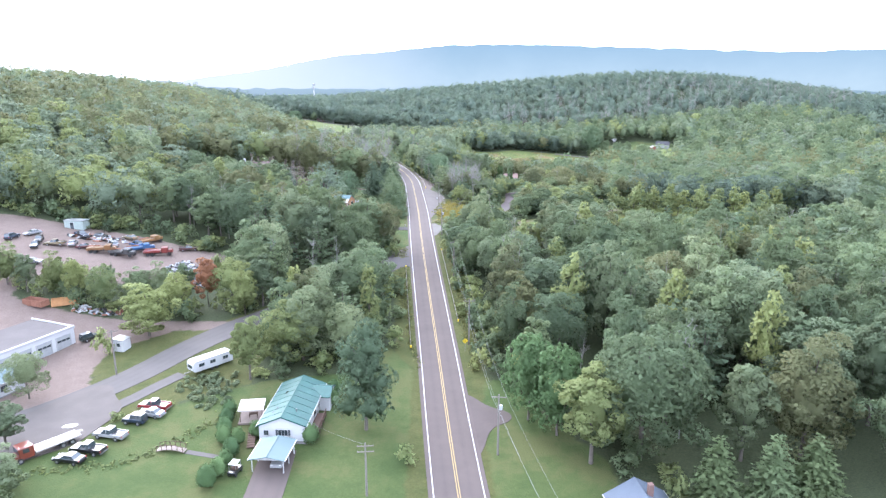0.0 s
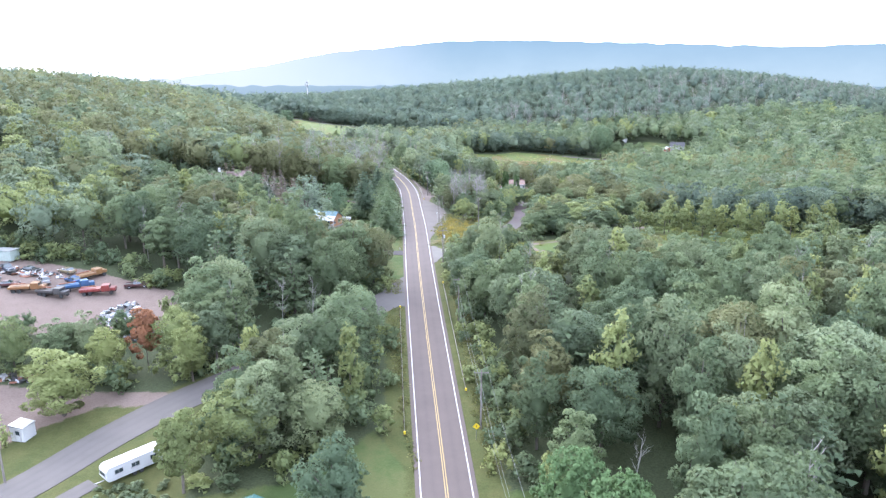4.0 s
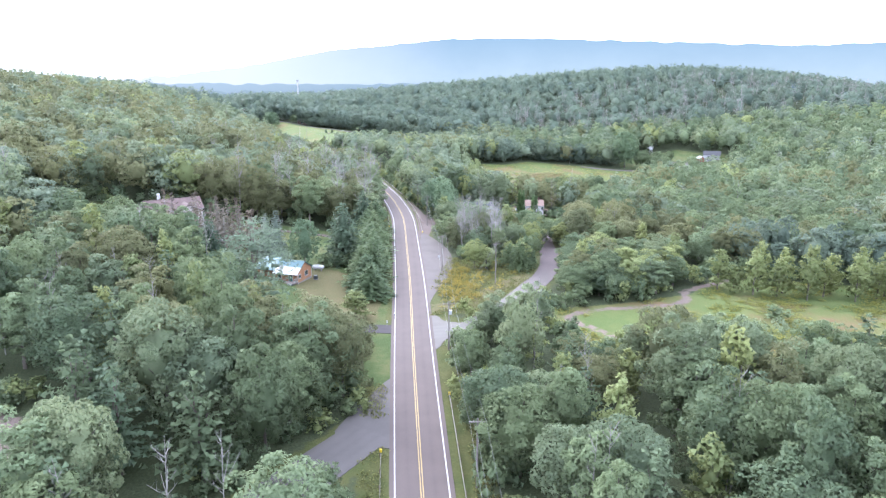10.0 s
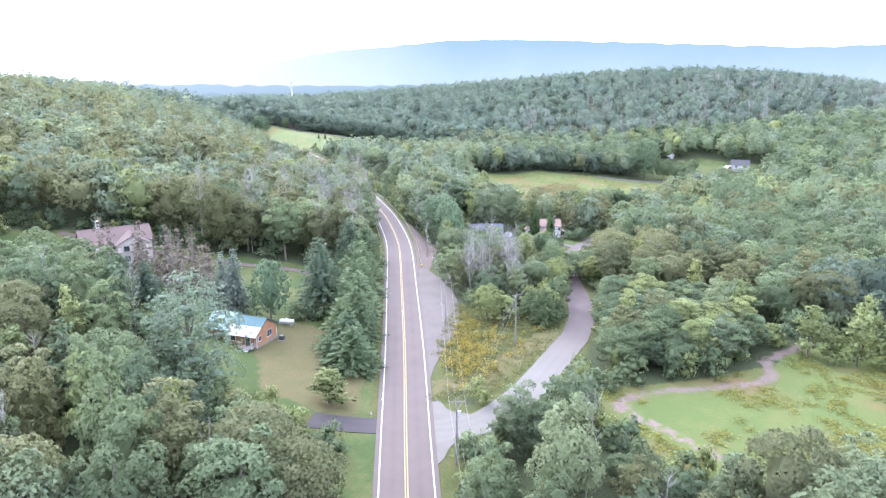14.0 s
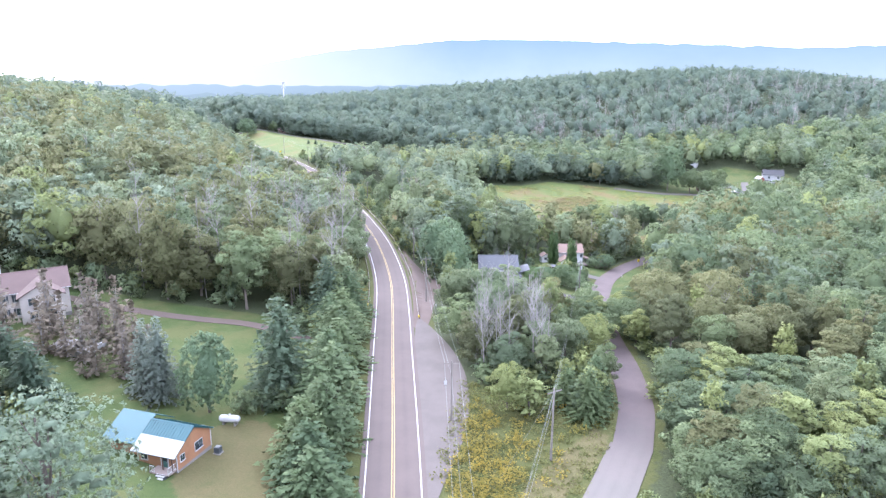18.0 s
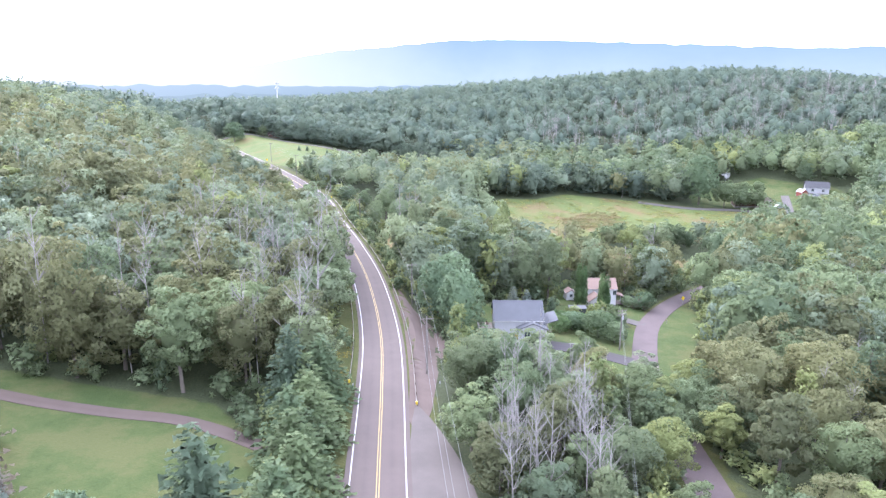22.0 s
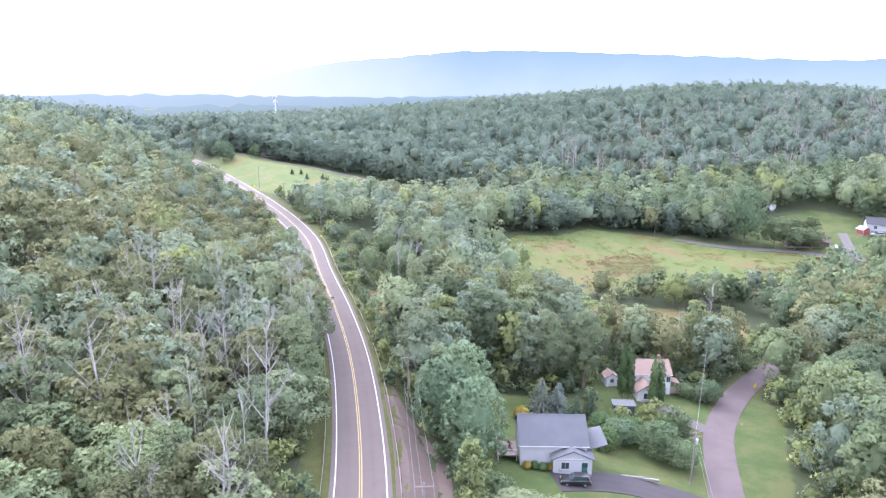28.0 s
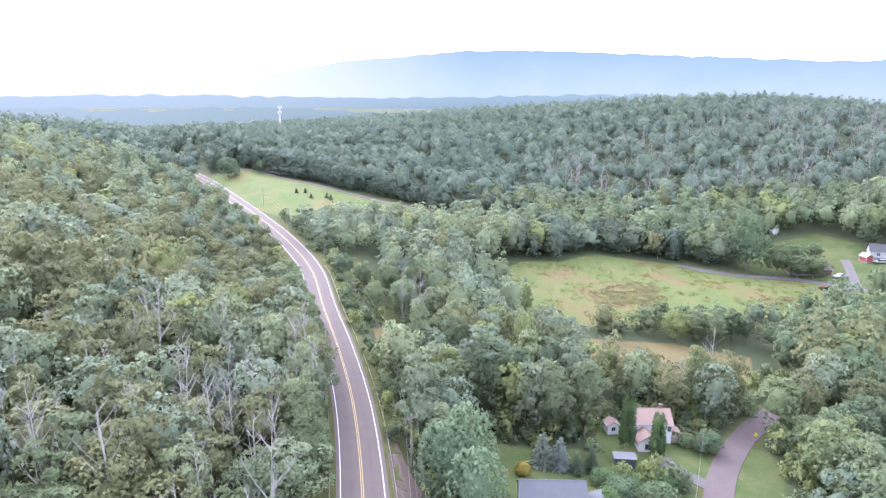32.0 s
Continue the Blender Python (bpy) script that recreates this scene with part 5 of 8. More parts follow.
def railing(parent, pts, z, mat, h=0.95, gap=0.35):
    """Posts, top rail and balusters along plan points."""
    for (ax, ay), (bx, by) in zip(pts, pts[1:]):
        d, ang = math.hypot(bx - ax, by - ay), math.degrees(math.atan2(by - ay, bx - ax))
        r = part("railing", box(block(d, 0.08, 0.06, d / 2, 0, h), d, 0.05, 0.05, d / 2, 0, 0.12), mat, parent)
        r.matrix_basis = pose(ax, ay, z, 0, 0, ang)
        bm = bmesh.new()
        for i in range(int(d / gap) + 1):
            box(bm, 0.04, 0.04, h, i * d / max(1, int(d / gap)), 0, 0)
        part("balusters", bm, mat, r)


# long teal-roofed house with a carport
H = thing("teal_roof_house", pose(-25.7, 106.8, lot(-25.7, 104), 0, 0, -2), "long white house with a teal metal roof on a lawn", "house")
gable_walls(H, 7.4, -7.6, 7.8, 2.9, 1.45, WHITE)
gable_roof(H, 7.4, -7.6, 7.8, 2.9, 1.45, 0.35, TEAL, 1.8)
ext = part("side_wing", prism([(-2.2, 0), (2.2, 0), (2.2, 2.7), (0, 3.6), (-2.2, 2.7)], -5.6, 0), WHITE, H, "white gabled side wing")
ext.matrix_basis = pose(0, 5.4, 0, 0, 0, 90)
for s in (-1, 1):
    part("wing_roof", prism([(0, 3.62), (s * 2.55, 2.58), (s * 2.55, 2.74), (0, 3.78)], -5.8, -1.2), TEAL, ext)
window(H, 0.15, -7.63, 1.15, 1.5, 0.95, "y-", DARKTRIM, 2)
window(H, -2.6, -7.63, 1.2, 0.7, 0.8, "y-")
for yy in (-4.5, -0.5, 3.5):
    window(H, 3.72, yy, 1.1, 1.1, 1.0, "x+")
    window(H, -3.72, yy, 1.1, 1.1, 1.0, "x-")
door(H, -3.74, -2.4, 0.1, 0.95, 2.05, "x-", WHITE)
part("flue_pipe", rod(0.12, 0.12, 0.9, 1.7, -4.6, 3.5), GALV, H, "grey metal flue with a cap")
part("roof_vent", block(0.5, 0.7, 0.14, -1.6, -3.4, 3.72), DARKTRIM, H)
part("roof_vent", block(0.5, 0.7, 0.14, -2.0, -4.6, 3.56), DARKTRIM, H)
part("skylight", block(0.7, 0.9, 0.12, -1.4, 2.2, 3.82), GLASS, H)
dk = part("side_deck", block(1.6, 7.0, 0.12, 4.6, -2.5, 0.55), BROWNWOOD, H, "brown wooden deck along the wall")
for i in range(5):
    part("deck_post", block(0.12, 0.12, 1.5, 5.35, -5.9 + i * 1.7, -0.4), BROWNWOOD, dk)
railing(dk, [(5.38, -6.0), (5.38, 1.0)], 0.66, BROWNWOOD)

C = thing("carport", pose(-26.1, 93.6, lot(-26.1, 93.6), 0, 0, -4), "open carport with a pale blue metal roof on white posts", "carport")
gable_roof(C, 5.0, -2.9, 3.0, 2.25, 0.5, 0.3, PALEROOF, 0, 0.1)
for sx in (-2.4, 2.4):
    for yy in (-2.7, 0, 2.8):
        part("post", block(0.14, 0.14, 2.25, sx, yy, 0), TRIM, C)
    part("beam", block(0.14, 6.0, 0.18, sx, 0, 2.1), TRIM, C)
part("gable_board", prism([(-2.6, 2.2), (2.6, 2.2), (0, 2.73)], -2.95, -2.87), TRIM, C)

G = thing("gazebo", pose(-32.7, 106.4, lot(-32.7, 106.4), 0, 0, 8), "white-topped garden gazebo on a small wooden deck", "gazebo")
part("deck", block(4.4, 4.4, 0.3, 0, 0, 0), DECKWOOD, G)
for sx in (-1.8, 1.8):
    for sy in (-1.8, 1.8):
        part("post", block(0.1, 0.1, 2.3, sx, sy, 0.3), BROWNWOOD, G)
bm = bmesh.new()
bmesh.ops.create_cone(bm, cap_ends=True, segments=4, radius1=3.0, radius2=0.8, depth=0.75, matrix=pose(0, 0, 2.95, 0, 0, 45))
part("canopy", bm, CREAM, G, "cream fabric canopy")
part("canopy_valance", block(4.2, 4.2, 0.22, 0, 0, 2.38), CREAM, G)
ST = thing("patio_table", pose(-32.5, 106.2, lot(-32.7, 106.4) + 0.3, 0, 0, 12), "small dark patio table under the gazebo", "table")
part("tabletop", block(1.5, 0.9, 0.05, 0, 0, 0.7, 0.01), BROWNWOOD, ST)
for sx in (-0.65, 0.65):
    for sy in (-0.36, 0.36):
        part("leg", block(0.06, 0.06, 0.7, sx, sy, 0), BROWNWOOD, ST)
SP = thing("garden_steps", pose(-31.2, 100.5, lot(-31.2, 100.5), 0, 0, 10), "short flight of brown wooden garden steps", "steps")
for i in range(7):
    part("tread", block(1.2, 0.5, 0.14, 0, -i * 0.55, 0.75 - 0.11 * i), BROWNWOOD, SP)

# works garage
W = thing("works_garage", pose(-80.9, 140.2, lot(-82, 135), 0, 0, -22.5), "flat-roofed white works garage with large doors beside a dirt yard", "garage")
part("wall", block(13, 24, 4.0, -6.5, -12, 0), WHITE, W)
part("flat_roof", block(12.4, 23.4, 0.12, -6.5, -12, 4.0), FLATROOF, W)
part("parapet", box(box(block(0.35, 24.2, 0.55, 0.02, -12, 3.9), 13.2, 0.3, 0.4, -6.5, -24, 3.95), 13.2, 0.3, 0.4, -6.5, 0, 3.95), TRIM, W, "white parapet strip")
for i, yy in enumerate((-2.8, -7.4, -12.0, -16.6)):
    d = part("garage_door", block(0.1, 3.3, 3.0, 0.03, yy, 0), plain("garage_door_paint", (0.3, 0.31, 0.31), 0.5) if i == 0 else bpy.data.materials["garage_door_paint"], W)
    for k in range(3):
        part("pane", block(0.05, 0.9, 0.45, 0.08, yy - 1.05 + k * 1.05, 1.75), GLASS, d)
    part("door_track", box(block(0.14, 0.14, 3.1, 0.05, yy - 1.75), 0.14, 0.14, 3.1, 0.05, yy + 1.75), TRIM, d)
L = thing("office_annex", pose(-84.5, 117.5, lot(-85, 117), 0, 0, -22.5), "low annex with a pale teal roof beside the garage", "building")
gable_walls(L, 6, -4, 4, 2.7, 1.2, WHITE)
gable_roof(L, 6, -4, 4, 2.7, 1.2, 0.3, PALEROOF, 0.7)
window(L, 3.02, 0, 1.1, 1.2, 1.0, "x+")
S = thing("white_shed", pose(-69.0, 136.6, lot(-69.0, 136.6), 0, 0, -14), "small white box shed at the yard's edge", "shed")
part("wall", block(2.6, 2.4, 2.5, 0, 0, -0.1), WHITE, S)
part("roof", prism([(-1.45, 2.4), (1.45, 2.4), (1.45, 2.5), (-1.45, 2.72)], -1.35, 1.35), WHITEROOF, S)
door(S, 0.2, -1.22, 0, 0.9, 1.95, "y-", WHITE)

# house at the very start, at the foot of the right-hand wood
B = thing("blue_roof_house", pose(27.5, 79.0, lot(27, 79) - 0.8, 0, 0, 6), "house with a grey-blue shingle roof under trees", "house")
gable_walls(B, 8, -5.5, 5.5, 2.8, 2.2, GREYSIDE)
SLATE = plain("blue_grey_roof", (0.09, 0.11, 0.14), 0.8, 0, 0.5, 0.12, 9)
gable_roof(B, 8, -5.5, 5.5, 2.8, 2.2, 0.4, SLATE)
part("chimney", block(0.7, 0.7, 2.2, 0.8, 2.2, 4.2), BRICK, B)
wing = part("side_wing", prism([(-2.6, 0), (2.6, 0), (2.6, 2.5), (0, 3.9), (-2.6, 2.5)], -6, -3), GREYSIDE, B)
wing.matrix_basis = pose(-2.2, 1.5, 0, 0, 0, -90)
for s in (-1, 1):
    part("wing_roof", prism([(0, 3.95), (s * 3.0, 2.34), (s * 3.0, 2.5), (0, 4.1)], -6.3, -1), SLATE, wing)

# orange log cabin with a two-tone roof
K = thing("log_cabin", pose(-40.6, 265.4, lot(-38, 264), 0, 0, 72), "orange log-sided cabin with a teal and white metal roof", "house")
gable_walls(K, 7.0, -4.6, 1.5, 2.7, 2.0, LOG)
gable_roof(K, 7.0, -4.6, 1.5, 2.7, 2.0, 0.35, TEALBLUE, 0.45)
back = part("rear_section", prism([(-2.6, 0), (3.5, 0), (3.5, 2.7), (0.9, 4.2), (-2.6, 2.4)], 1.5, 7.0), LOG, K)
for s, q in ((-1, -3.9), (1, 3.9)):
    part("rear_roof", prism([(0.9, 4.9), (q + 0.4, 2.75), (q + 0.4, 2.9), (0.9, 5.05)], 1.85, 7.3), TEALBLUE, back)
part("lower_roof", prism([(-4.35, 2.36), (-2.1, 3.64), (-2.1, 3.74), (-4.35, 2.46)], -5.0, 1.9), WHITEROOF, K, "white metal lower strip of the roof")
for yy in (-4.5, -3.0):
    part("porch_post", block(0.12, 0.12, 2.2, -4.2, yy, 0.2), BROWNWOOD, K)
window(K, 0.9, -4.63, 1.1, 1.5, 1.1, "y-")
window(K, -2.4, -4.63, 1.2, 0.8, 0.8, "y-")
door(K, -3.55, -2.8, 0.2, 0.95, 2.05, "x-", GREENDOOR)
window(K, -3.53, 0.4, 1.1, 0.9, 0.9, "x-")
pd = part("porch_deck", block(1.7, 3.0, 0.14, -4.3, -3.1, 0.35), DECKWOOD, K)
railing(pd, [(-5.1, -1.7), (-5.1, -2.4)], 0.5, TRIM, 0.9, 0.2)
railing(pd, [(-5.1, -4.5), (-3.6, -4.5)], 0.5, TRIM, 0.9, 0.2)
stairs(K, -5.15, -3.4, 0.45, 1.3, 7, -90, TRIM)
part("plinth_lattice", block(2.0, 0.08, 0.7, -4.6, -4.15, -0.35), DARKTRIM, K)
T = thing("propane_tank", pose(-34.6, 274.0, lot(-34.6, 274.0), 0, 0, -8), "white horizontal propane tank on concrete blocks", "tank")
bm = bmesh.new()
bmesh.ops.create_uvsphere(bm, u_segments=14, v_segments=10, radius=0.55, matrix=pose(0, 0, 1.0, 0, 90, 0))
for v in bm.verts:
    v.co.x += 1.1 if v.co.x > 0.05 else -1.1 if v.co.x < -0.05 else 0
part("tank", bm, TRIM, T)
part("valve_dome", rod(0.22, 0.18, 0.22, 0, 0, 1.5), TRIM, T)
for sx in (-0.9, 0.9):
    part("saddle", block(0.25, 0.9, 0.55, sx, 0, 0), CONCRETE, T)
AC = thing("air_conditioner", pose(-33.9, 266.3, lot(-33.9, 266.3), 0, 0, -15), "dark outdoor air-conditioning unit on a pad", "air conditioner")
part("pad", block(1.1, 1.1, 0.1), CONCRETE, AC)
part("casing", block(0.85, 0.85, 0.9, 0, 0, 0.1, 0.04), DARKTRIM, AC)
part("fan_grille", rod(0.34, 0.34, 0.04, 0, 0, 1.0, 14), GALV, AC)

# large white house with a brown roof behind spruces
M = thing("manor_house", pose(-86.5, 311, lot(-86, 311) - 0.5, 0, 0, -58), "large two-storey white house with a brown roof behind trees", "house")
gable_walls(M, 9.5, -8, 8, 5.6, 2.6, CREAM)
gable_roof(M, 9.5, -8, 8, 5.6, 2.6, 0.5, BROWNROOF)
wg = part("wing", prism([(-3.6, 0), (3.6, 0), (3.6, 5.2), (0, 7.3), (-3.6, 5.2)], -8.4, 0), CREAM, M)
wg.matrix_basis = pose(0, 3.2, 0, 0, 0, 90)
for s in (-1, 1):
    part("wing_roof", prism([(0, 7.35), (s * 4.1, 5.0), (s * 4.1, 5.18), (0, 7.52)], -8.8, -1.0), BROWNROOF, wg)
part("chimney", block(0.9, 0.9, 3.0, -2.6, -3.4, 6.8), TRIM, M, "white painted chimney")
for z in (1.0, 3.7):
    for yy in (-6, -3.2, -0.6):
        window(M, 4.78, yy, z, 1.1, 1.3, "x+", DARKTRIM)
    for xx in (-3, 0, 3):
        window(M, xx, -8.03, z, 1.1, 1.3, "y-", DARKTRIM)
for z in (1.0, 3.6):
    for yy in (-1.6, 1.6):
        w_ = window(wg, yy, -8.43, z, 1.2, 1.3, "y-")
PT = thing("garden_terrace", pose(-71, 296.5, lot(-71, 296.5, 0.0), 0, 0, -20), "pale stone terrace edged with low white walls", "terrace")
part("paving", block(14, 5.5, 0.5, 0, 0, -0.3), CONCRETE, PT)
part("low_wall", block(14, 0.35, 0.9, 0, -2.7, 0), CONCRETE, PT)
part("low_wall", block(0.35, 5.4, 0.9, 7, 0, 0), TRIM, PT)

# grey two-storey house with garage wing
R = thing("grey_house", pose(12.7, 370.2, lot(12.7, 366), 0, 0, 90), "pale grey two-storey house with a dark shingle roof", "house")
zs = lot(12.7, 366)
gable_walls(R, 8.4, -5.3, 5.3, -zs - 0.1 - 0.1, 3.0, GREYSIDE)
gable_roof(R, 8.4, -5.3, 5.3, -zs - 0.2, 3.0, 0.4, SHINGLE)
for xx in (-3.2, 0.0, 3.2):
    window(R, 4.22, xx, 0.8 - 0.0, 1.0, 1.3, "x+")
for xx in (-1.9, 1.9):
    window(R, xx, -5.33, 3.2, 1.0, 1.2, "y-")
part("roof_vent", block(0.3, 0.3, 0.25, 0.9, 1.0, -zs + 2.3), DARKTRIM, R)
gw = part("garage_wing", prism([(-3.1, 0), (3.1, 0), (3.1, 2.7), (0, 4.0), (-3.1, 2.7)], -4.2, 1.4), GREYSIDE, R, "lower gabled garage wing")
gw.matrix_basis = pose(-1.7, -2.9, 0.0, 0, 0, -90)
for s in (-1, 1):
    part("wing_roof", prism([(0, 4.02), (s * 3.5, 2.52), (s * 3.5, 2.7), (0, 4.2)], -4.5, 1.6), SHINGLE, gw)
door(gw, 1.9, -4.24, 0.05, 0.95, 2.1, "y-", GREENDOOR)
window(gw, -1.2, -4.23, 1.0, 1.2, 1.1, "y-")
part("eave_return", block(6.3, 0.12, 0.12, 0, -4.25, 2.55), TRIM, gw)
part("wing_foundation", block(6.26, 5.5, 1.2, 0, -1.4, -1.1), CONCRETE, gw)
sp_ = part("side_porch", prism([(-1.3, 2.5), (2.4, 3.6), (2.4, 3.75), (-1.3, 2.65)], -3.2, 3.2), SHINGLE, R)
sp_.matrix_basis = pose(-0.6, -6.4, 0.4, 0, 0, -90)
for yy in (-2.6, 2.6):
    part("porch_post", block(0.14, 0.14, 2.8, -1.1, yy, -0.2), TRIM, sp_)
DK = thing("side_deck", pose(5.4, 369.4, lot(5.4, 369.4), 0, 0, 0), "white-railed deck with patio chairs beside the grey house", "deck")
part("deck_floor", block(3.4, 4.6, 0.18, 0, 0, 1.1), DECKWOOD, DK)
for sx in (-1.5, 1.5):
    for sy in (-2.1, 2.1):
        part("post", block(0.14, 0.14, 1.2, sx, sy, 0), TRIM, DK)
railing(DK, [(1.7, -2.2), (-1.65, -2.2), (-1.65, 2.2)], 1.25, TRIM, 0.95, 0.18)
for i in range(4):
    ch = thing("patio_chair", pose(4.5 + (i % 2) * 1.5, 368.6 + (i // 2) * 1.7, lot(5.4, 369.6) + 1.28, 0, 0, 40 * i), "small brown patio chair on the deck", "chair", "patio chairs")
    part("seat", block(0.5, 0.5, 0.06, 0, 0, 0.42), BROWNWOOD, ch)
    part("backrest", block(0.5, 0.06, 0.5, 0, 0.24, 0.46), BROWNWOOD, ch)
    for sx in (-0.2, 0.2):
        for sy in (-0.2, 0.2):
            part("leg", block(0.05, 0.05, 0.42, sx, sy, 0), BROWNWOOD, ch)
RW = thing("retaining_wall", pose(26.5, 366.6, lot(26.5, 366.6), 0, 0, -12), "low pale stone retaining wall along the drive", "wall")
for i in range(9):
    part("stone", block(0.75, 0.35, 0.4 + 0.05 * (i % 3), -3 + 0.78 * i, 0.05 * (i % 2) - 0.012 * (i - 4) ** 2, -0.1, 0.04), CONCRETE, RW)

# white farmhouse
F = thing("farmhouse", pose(40.7, 410.6, lot(40.7, 408), 0, 0, 90), "white farmhouse with a faded red roof and a small porch", "house")
gable_walls(F, 6.6, -4.1, 4.1, 4.9, 2.0, WHITE)
gable_roof(F, 6.6, -4.1, 4.1, 4.9, 2.0, 0.35, PINKROOF)
part("chimney", block(0.6, 0.6, 1.6, 0.2, -2.2, 6.4), BRICK, F)
fp = part("front_wing", prism([(-2.0, 0), (2.0, 0), (2.0, 2.6), (0, 4.1), (-2.0, 2.6)], -4.4, 0), WHITE, F)
fp.matrix_basis = pose(-3.2, 2.2, 0, 0, 0, -90)
for s in (-1, 1):
    part("wing_roof", prism([(0, 4.12), (s * 2.4, 2.32), (s * 2.4, 2.48), (0, 4.28)], -4.7, 0), PINKROOF, fp)
pr = part("side_porch", prism([(-2.0, 2.3), (0.6, 3.1), (0.6, 3.25), (-2.0, 2.45)], -1.6, 1.6), PINKROOF, F)
pr.matrix_basis = pose(-1.4, -4.5, 0, 0, 0, 90)
for yy in (-1.3, 1.3):
    part("porch_post", block(0.12, 0.12, 2.4, -1.8, yy, -0.1), TRIM, pr)
part("porch_floor", block(2.4, 3.2, 0.2, -0.8, 0, 0.1), DECKWOOD, pr)
for xx in (-2.4, 0.6):
    window(F, -3.33, xx - 1.2, 3.1, 0.8, 1.2, "x-")
    window(F, xx, -4.13, 3.1, 0.8, 1.2, "y-")
window(fp, 0, -4.43, 1.0, 1.2, 1.2, "y-")
Q = thing("white_outbuilding", pose(32.4, 411.6, lot(32.4, 411), 0, 0, 8), "little white outbuilding with a window and red roof", "shed")
gable_walls(Q, 2.6, -1.4, 1.4, 2.3, 0.8, WHITE)
gable_roof(Q, 2.6, -1.4, 1.4, 2.3, 0.8, 0.2, PINKROOF)
window(Q, 0, -1.43, 1.1, 0.8, 0.8, "y-")
Z = thing("grey_shed", pose(31.8, 396.5, lot(31.8, 396.5), 0, 0, -4), "dark wooden shed with a pale metal roof", "shed")
part("wall", block(4.2, 2.4, 2.2, 0, 0, -0.1), DARKTRIM, Z)
part("roof", prism([(-2.35, 2.1), (2.35, 2.1), (2.35, 2.22), (-2.35, 2.22)], -1.5, 1.5), plain("worn_grey_roof", (0.12, 0.12, 0.125), 0.8), Z)

# far buildings
FH = thing("brown_ranch_house", pose(-121, 714, lot(-121, 714), 0, 0, 80), "low brick ranch house with a brown roof at the field's end", "house")
gable_walls(FH, 8, -8, 8, 2.8, 2.0, BRICK)
gable_roof(FH, 8, -8, 8, 2.8, 2.0, 0.5, BROWNROOF)
for yy in (-5, -1, 4):
    window(FH, -4.03, yy, 1.0, 1.4, 1.1, "x-")
FG = thing("garden_barn", pose(141, 541, lot(141, 541), 0, 0, 84), "long low brown-roofed barn shaded by trees", "barn")
gable_walls(FG, 6.5, -8, 8, 2.4, 1.5, BROWNWOOD)
gable_roof(FG, 6.5, -8, 8, 2.4, 1.5, 0.4, BROWNROOF)
RS = thing("red_shed", pose(168.5, 548.5, lot(168.5, 548.5), 0, 0, 10), "small red shed with a white roof edge", "shed")
gable_walls(RS, 3.2, -2, 2, 2.3, 1.1, plain("red_barn_paint", (0.22, 0.05, 0.035), 0.7))
gable_roof(RS, 3.2, -2, 2, 2.3, 1.1, 0.25, WHITEROOF)
DH = thing("dark_cottage", pose(177, 552, lot(177, 552), 0, 0, 70), "small cottage with a dark grey roof behind the red shed", "house")
gable_walls(DH, 7, -5, 5, 2.8, 2.4, GREYSIDE)
gable_roof(DH, 7, -5, 5, 2.8, 2.4, 0.4, plain("charcoal_shingle", (0.045, 0.045, 0.048), 0.9))
for yy in (-2.5, 2):
    window(DH, -3.53, yy, 1.0, 1.1, 1.1, "x-")
YH = thing("yard_office", pose(-112.5, 204.5, lot(-112.5, 204.5), 0, 0, -10), "small pale green hut at the back of the scrapyard", "hut")
part("wall", block(6.5, 3.0, 2.6, 0, 0, -0.1), plain("pale_green_metal", (0.3, 0.35, 0.32), 0.6), YH)
part("roof", block(6.9, 3.4, 0.15, 0, 0, 2.5), WHITEROOF, YH)
door(YH, -0.6, -1.52, 0, 1.2, 2.0, "y-", DARKTRIM)

# ---- trees that stand out ----
HEMLOCKS = [conifer(16, 7.5, np.random.default_rng(530 + i), 24, 15, 0.23, 0.22, tip=0.16) for i in range(3)]
HEMLOCK_MESH = [(raw_mesh("crown", f, HEMLOCK), raw_mesh("trunk", limbs(15, 1, np.random.default_rng(8), 0.18, 0), BARK)) for f in HEMLOCKS]
SPRUCE_MESH = [(raw_mesh("crown", f, SPRUCE), raw_mesh("trunk", limbs(15, 1, np.random.default_rng(8), 0.2, 0), BARK)) for f in HEMLOCKS]
BLUE_MESH = [(raw_mesh("crown", f, BLUE), raw_mesh("trunk", limbs(15, 1, np.random.default_rng(8), 0.2, 0), BARK)) for f in HEMLOCKS]
RUST_MESH = [(raw_mesh("crown", FINE[2], RUST), raw_mesh("trunk", limbs(15, 4, np.random.default_rng(15), 0.14), BARK))]
ROUND = shell([((0, 0, 6.4), (4.4, 4.4, 5.4)), ((0.9, 0.5, 4.2), (3.9, 3.9, 3.6)), ((-0.8, -0.6, 8.2), (2.9, 2.9, 3.4))], 640, 8, 0.2, np.random.default_rng(33), 0.38, 0.85, -0.7, 160, 0.58)
ROUND_MESH = [(raw_mesh("crown", ROUND, HEDGE), raw_mesh("trunk", limbs(6, 2, np.random.default_rng(16), 0.2), BARK))]
OVAL_MESH = [(raw_mesh("crown", ROUND, EGG), raw_mesh("trunk", limbs(6, 2, np.random.default_rng(16), 0.2), BARK))]
COLUMN = shell([((0, 0, 3.0), (1.1, 1.1, 2.9)), ((0, 0, 6.2), (0.85, 0.85, 3.4))], 420, 8, 0.12, np.random.default_rng(34), 0.15, 0.88, -0.8, 140, 0.78)
COLUMN_MESH = [(raw_mesh("crown", COLUMN, HEDGE), raw_mesh("trunk", limbs(3, 0.3, np.random.default_rng(17), 0.1, 0), BARK))]
